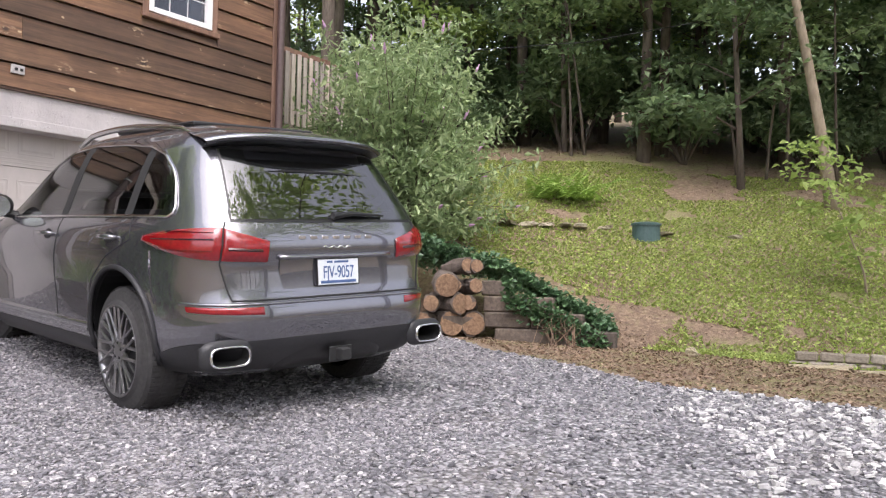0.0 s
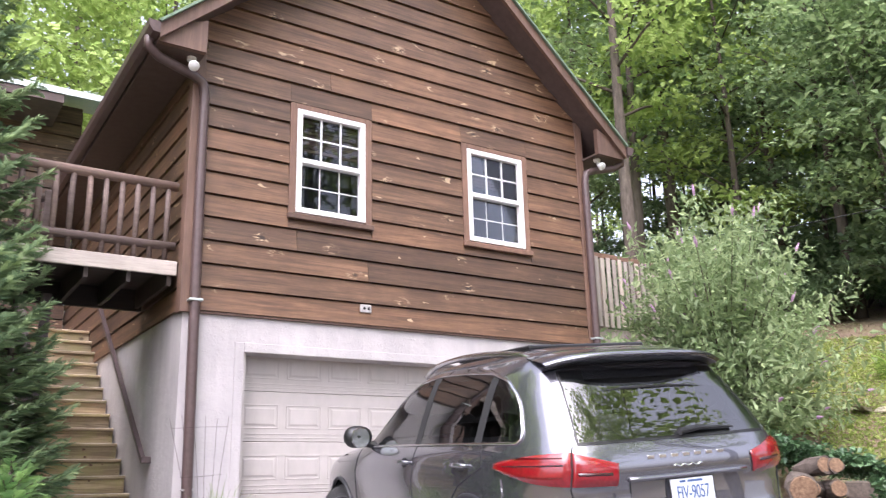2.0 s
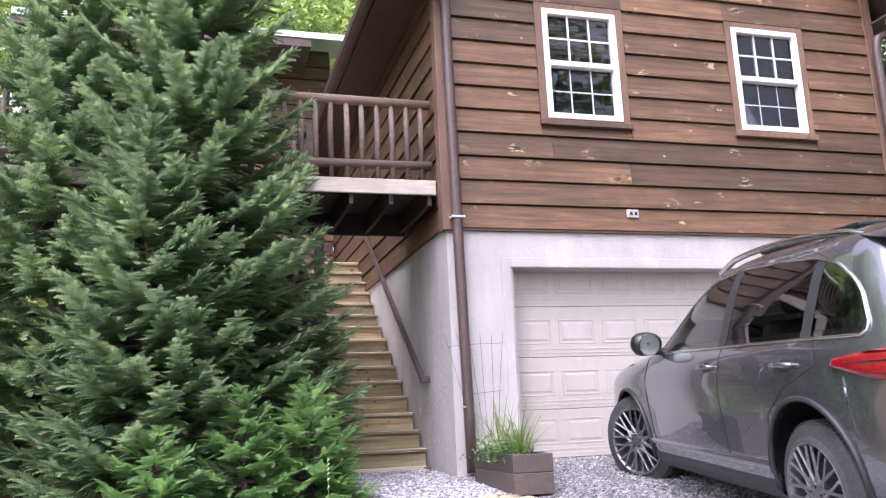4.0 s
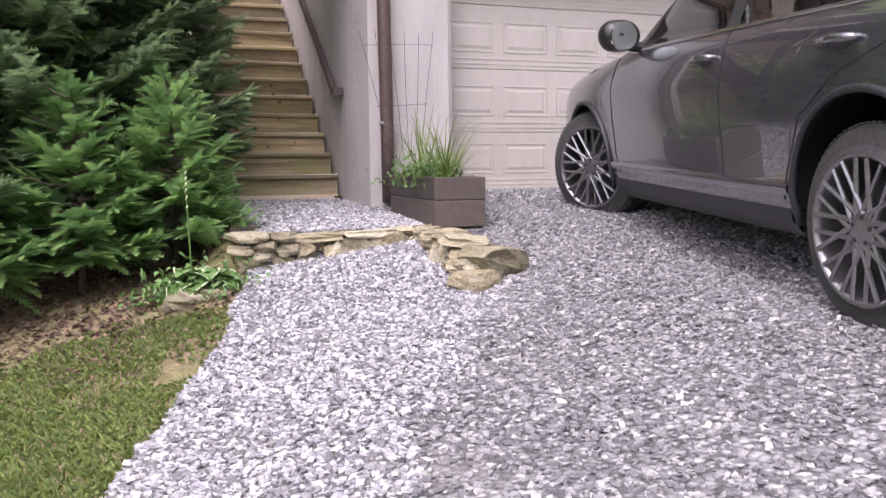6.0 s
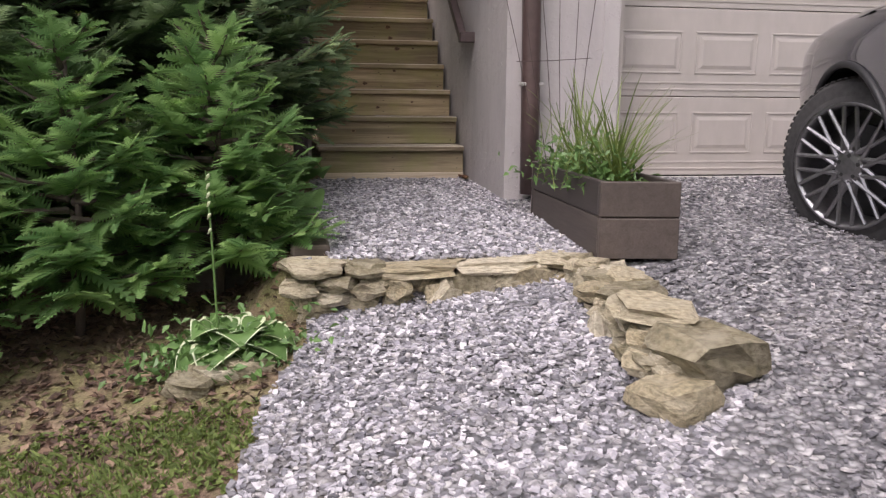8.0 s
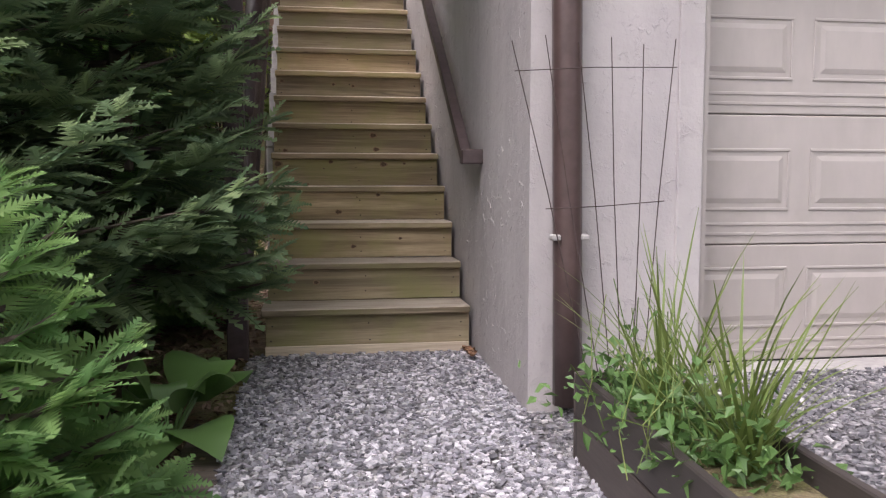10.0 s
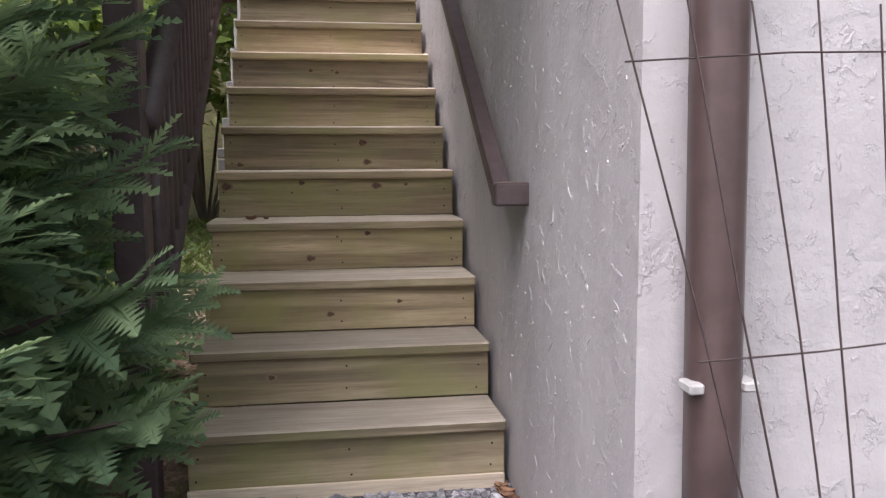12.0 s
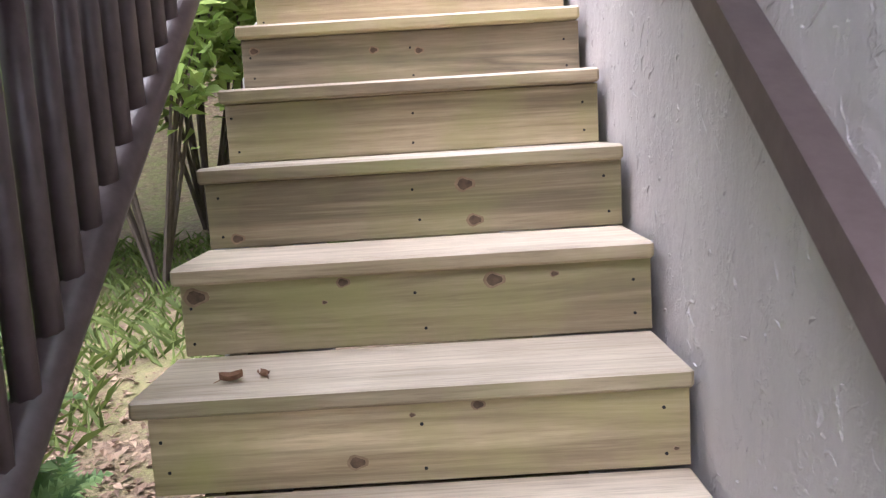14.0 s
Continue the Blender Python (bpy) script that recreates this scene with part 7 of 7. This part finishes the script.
def make_tree(name, label, seed, height, radius, n_leaf, leaf, bark, green, first=0.35, flat=0.35, trunk=0.16, lean=(0, 0)):
    """A forest tree at the origin: tapered trunk, limbs, twigs and a layered crown of leaves."""
    g = np.random.default_rng(seed)
    t = thing(name, label, "tree")
    bm = bmesh.new()

    def stem(f):
        return Vector((lean[0] * f + 0.15 * math.sin(3 * f + seed), lean[1] * f + 0.15 * math.cos(2.5 * f + seed), height * f))
    tube(bm, [stem(f) - Vector((0, 0, 0.3 if f == 0 else 0)) for f in np.linspace(0, 1, 9)], [trunk * 1.25] + [trunk * (1 - 0.93 * f) for f in np.linspace(0.12, 1, 8)], 9)
    tips, limbs = [], bmesh.new()
    count = 16
    for k in range(count):
        f = first + (0.97 - first) * k / (count - 1)
        az = k * 2.4 + g.uniform(-0.4, 0.4)
        R = radius * (0.55 + 0.6 * math.sin(math.pi * min(1, (f - first) / (1 - first) * 0.85 + 0.12))) * g.uniform(0.75, 1.1)
        a = stem(f)
        d = Vector((math.cos(az), math.sin(az), 0))
        pts = [a, a + d * R * 0.4 + Vector((0, 0, R * 0.22)), a + d * R * 0.75 + Vector((0, 0, R * 0.32)), a + d * R + Vector((0, 0, R * 0.30))]
        tube(limbs, pts, [trunk * 0.36 * (1.1 - f), trunk * 0.24 * (1.1 - f), trunk * 0.14 * (1.1 - f), 0.006], 5)
        for s in np.linspace(0.3, 1.0, 7):
            c = a + d * R * s + Vector((0, 0, R * 0.33 * min(1, s * 1.2)))
            for _ in range(2):
                side = Vector((-d.y, d.x, 0)) * g.uniform(-0.42, 0.42) * R
                tips.append(tuple(c + side + Vector((0, 0, g.uniform(-0.1, 0.2) * R * 0.3))))
    part("trunk", bm, bark, t, "", True)
    tagged(part("limb_frame", limbs, bark, t, "thin spreading limbs", True), kind="stuff")
    c = crown_points(g, tips, n_leaf, radius * 0.13, flat)
    leaf_mesh("crown", c, g.uniform(leaf * 0.6, leaf * 1.25, n_leaf), g, green, t, 0.42, 1.5)
    return t


def make_shrub(name, label, seed, h, r, n, leaf, green):
    g = np.random.default_rng(seed)
    t = thing(name, label, "shrub")
    bm, tips = bmesh.new(), []
    for k in range(12):
        az, ln = g.uniform(0, 6.3), g.uniform(0.5, 1.0)
        e = Vector((math.cos(az) * r * ln, math.sin(az) * r * ln, h * g.uniform(0.5, 1.0)))
        tube(bm, [Vector((0, 0, -0.1)), e * 0.5 + Vector((0, 0, h * 0.12)), e], [0.02, 0.013, 0.004], 5)
        tips += [tuple(e * s + Vector((0, 0, h * 0.12))) for s in (0.55, 0.75, 0.9, 1.0)]
    part("stem_work", bm, BARK, t)
    leaf_mesh("leaves", crown_points(g, tips, n, r * 0.2, 0.6), g.uniform(leaf * 0.6, leaf * 1.2, n), g, green, t, 0.5, 1.6)
    return t


def plant(ob, x, y, turn, s, dz=0.0):
    return copy_thing(ob, pose(x, y, ground_height(x, y) + dz, 0, 0, turn) @ Matrix.Scale(s, 4))


kinds = []
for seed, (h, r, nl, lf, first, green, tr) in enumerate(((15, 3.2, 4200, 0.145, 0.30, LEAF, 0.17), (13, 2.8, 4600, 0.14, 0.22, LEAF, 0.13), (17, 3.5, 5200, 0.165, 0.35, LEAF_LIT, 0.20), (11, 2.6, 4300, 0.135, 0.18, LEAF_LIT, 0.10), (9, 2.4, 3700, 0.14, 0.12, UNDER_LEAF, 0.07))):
    label = ("tall broadleaf forest tree with layered green leaves", "slender forest tree with layered green leaves", "tall broadleaf forest tree with light painted into its leaves", "young forest tree with pale green leaves brightened as if lit", "thin understorey tree with drooping leaf layers")[seed]
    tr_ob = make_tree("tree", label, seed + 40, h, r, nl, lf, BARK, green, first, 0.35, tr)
    tagged(tr_ob, group="forest trees")
    kinds.append(tr_ob)
rnd = random.Random(2024)
spots = []


def free(x, y, gap):
    return all((x - a) ** 2 + (y - b) ** 2 > gap * gap for a, b in spots)


HOME = [(15.4, -1.4, 1), (16.6, -1.2, 1), (15.1, -3.4, 4), (15.8, 0.8, 4), (17.6, -3.8, 1), (14.0, 6.6, 0), (12.0, 5.0, 2), (17.5, 3.0, 0)]
for x, y, kd in HOME:
    spots.append((x, y))
    plant(kinds[kd], x, y, rnd.uniform(0, 360), rnd.uniform(0.9, 1.1))
for region, count, gap in (((14.0, 26.0, -13.0, 14.0), 30, 2.4), ((26.0, 50.0, -28.0, 30.0), 34, 3.2), ((-14.0, 14.0, 11.0, 30.0), 30, 3.0), ((-24.0, -9.0, 1.0, 16.0), 12, 3.4), ((-24.0, 16.0, -34.0, -19.0), 18, 3.6)):
    made = tries = 0
    while made < count and tries < 4000:
        tries += 1
        x, y = rnd.uniform(region[0], region[1]), rnd.uniform(region[2], region[3])
        if (x > 6 and x < 30 and (x - 6.8) * 0.86 + (y + 4) * 0.5 < 8.4 and y < 8) or not free(x, y, gap):
            continue
        spots.append((x, y))
        # Past y = 5 mostly kinds 2 and 3, whose leaf colour is brightened as lit.
        plant(kinds[rnd.choice((2, 3, 2, 3, 0) if y > 5 else (0, 1, 1, 4, 4, 3))], x, y, rnd.uniform(0, 360), rnd.uniform(0.85, 1.25), -0.1)
        made += 1
for o in kinds:
    x, y = {0: (19.0, 6.0), 1: (20.0, -6.0), 2: (3.0, 13.0), 3: (9.5, 9.0), 4: (18.0, -8.0)}[kinds.index(o)]
    o.matrix_basis = pose(x, y, ground_height(x, y) - 0.1)

stems = make_tree("sapling", "slender leaning sapling at the edge of the wood", 78, 8.0, 1.8, 1700, 0.12, BARK, LEAF, 0.32, 0.3, 0.034, (1.3, 0.9))
tagged(stems, group="woodland saplings")
stems.matrix_basis = pose(14.7, 0.3, ground_height(14.7, 0.3))
for x, y, turn in ((14.95, -0.15, 100), (16.0, -3.1, 40), (16.2, -3.8, 200), (16.25, -3.95, 320), (16.5, -5.2, 140), (15.9, -6.9, 260), (17.0, 1.6, 20)):
    plant(stems, x, y, turn, rnd.uniform(0.85, 1.15))
made = 0
while made < 34:
    x, y = rnd.uniform(19, 33), rnd.uniform(-18, 16)
    if free(x, y, 1.6):
        spots.append((x, y))
        plant(kinds[4], x, y, rnd.uniform(0, 360), rnd.uniform(0.9, 1.3), -0.3)
        made += 1

for x, y, sc in ((3.0, -15.0, 1.25), (8.0, -15.0, 1.3)):
    plant(kinds[2], x, y, 40 * x, sc, -0.2)

pale = make_tree("tree", "leaning pale-barked tree at the edge of the bank", 71, 12.5, 2.6, 3600, 0.17, PALE_BARK, LEAF, 0.42, 0.3, 0.115, (-0.35, 2.3))
pale.matrix_basis = pose(14.48, -5.31, ground_height(14.48, -5.31))
slim = make_tree("sapling", "thin young sapling with sparse leaves on the bank", 72, 2.1, 0.5, 420, 0.09, PALE_BARK, LEAF_LIT, 0.15, 0.9, 0.018, (-0.1, 0.5))
slim.matrix_basis = pose(10.6, -6.36, ground_height(10.6, -6.36))

for x, y, kd, sc in ((-7.5, 4.5, 3, 0.7), (-10.5, 3.0, 2, 0.7), (-6.5, 9.0, 3, 0.8), (-9.0, 7.5, 2, 0.8)):
    plant(kinds[kd], x, y, rnd.uniform(0, 360), sc)
shrubs = [make_shrub("shrub", "woodland shrub under the trees with shade painted into its leaves", 90 + k, 1.6 + 0.3 * k, 1.2, 900, 0.15, UNDER_LEAF) for k in range(3)]
for o in shrubs:
    tagged(o, group="woodland shrubs")
for k, o in enumerate(shrubs):
    o.matrix_basis = pose(16.0 + k, -2.0 + 3 * k, ground_height(16.0 + k, -2.0 + 3 * k))
lit_shrub = make_shrub("shrub", "tall leafy bright green shrub beyond the stairs", 97, 3.0, 1.1, 1500, 0.11, LEAF_LIT)
tagged(lit_shrub, group="bright shrubs")
lit_shrub.matrix_basis = pose(-2.6, 6.6, ground_height(-2.6, 6.6))
for x, y, sc in ((-3.7, 7.6, 1.2), (-4.6, 5.4, 0.9), (-1.9, 8.6, 1.2), (-5.6, 8.0, 1.3), (-3.1, 9.8, 1.6), (-7.0, 6.4, 1.2)):
    plant(lit_shrub, x, y, 70 * x, sc)
made = 0
while made < 105:
    x, y = rnd.uniform(9, 24), rnd.uniform(-15, 16)
    if made > 87:
        x, y = rnd.uniform(-16, -5.5), rnd.uniform(1.5, 9)
    elif (x - 6.8) * 0.86 + (y + 4) * 0.5 < 8.8:
        continue
    plant(rnd.choice(shrubs), x, y, rnd.uniform(0, 360), rnd.uniform(0.45, 1.2))
    made += 1

# butterfly bush
bush = thing("butterfly_bush", "large grey-green butterfly bush with lilac flower spikes", "bush")
g = np.random.default_rng(55)
bx, by = 7.6, -0.55
bz = ground_height(bx, by)
bm, tips, heads = bmesh.new(), [], []
for k in range(120):
    az, el = g.uniform(0, 6.3), g.uniform(0.12, 1.45)
    ln = (2.15 + 1.0 * math.sin(el)) * g.uniform(0.55, 1.14)
    d = Vector((math.cos(az) * math.cos(el) * 0.88, math.sin(az) * math.cos(el) * 0.88, math.sin(el)))
    root = Vector((bx, by, bz + 0.2))
    e = root + d * ln + Vector((0, 0, 0.12 - 0.25 * math.cos(el)))
    tube(bm, [root, root + d * ln * 0.5 + Vector((0, 0, 0.22)), e], [0.016, 0.010, 0.003], 4)
    tips += [tuple(root.lerp(e, s) + Vector((0, 0, 0.3 * s * (1 - s)))) for s in np.linspace(0.35, 1.0, 12)]
    if g.uniform() < 0.4:
        heads.append((e, d))
part("stem_work", bm, BARK, bush)
c = crown_points(g, tips, 24000, 0.15, 0.7)
leaf_mesh("leaves", c, g.uniform(0.032, 0.074, len(c)), g, BUSH_LEAF, bush, 0.7, 2.3)
for e, d in heads:
    part("flower_spike", tubed([e, e + d * 0.07 + Vector((0, 0, 0.01)), e + d * 0.17], [0.012, 0.024, 0.003], 6), LILAC, bush, "faded lilac flowers" if e is heads[0][0] else "")

cable = tagged(mesh_ob("cable", tubed([(9.5, 2.0, 4.9), (11.0, 0.6, 4.95), (12.6, -1.2, 5.25), (14.2, -3.2, 5.8)], 0.009, 5), DARK), "thin dark cable strung to the trees", "cable")
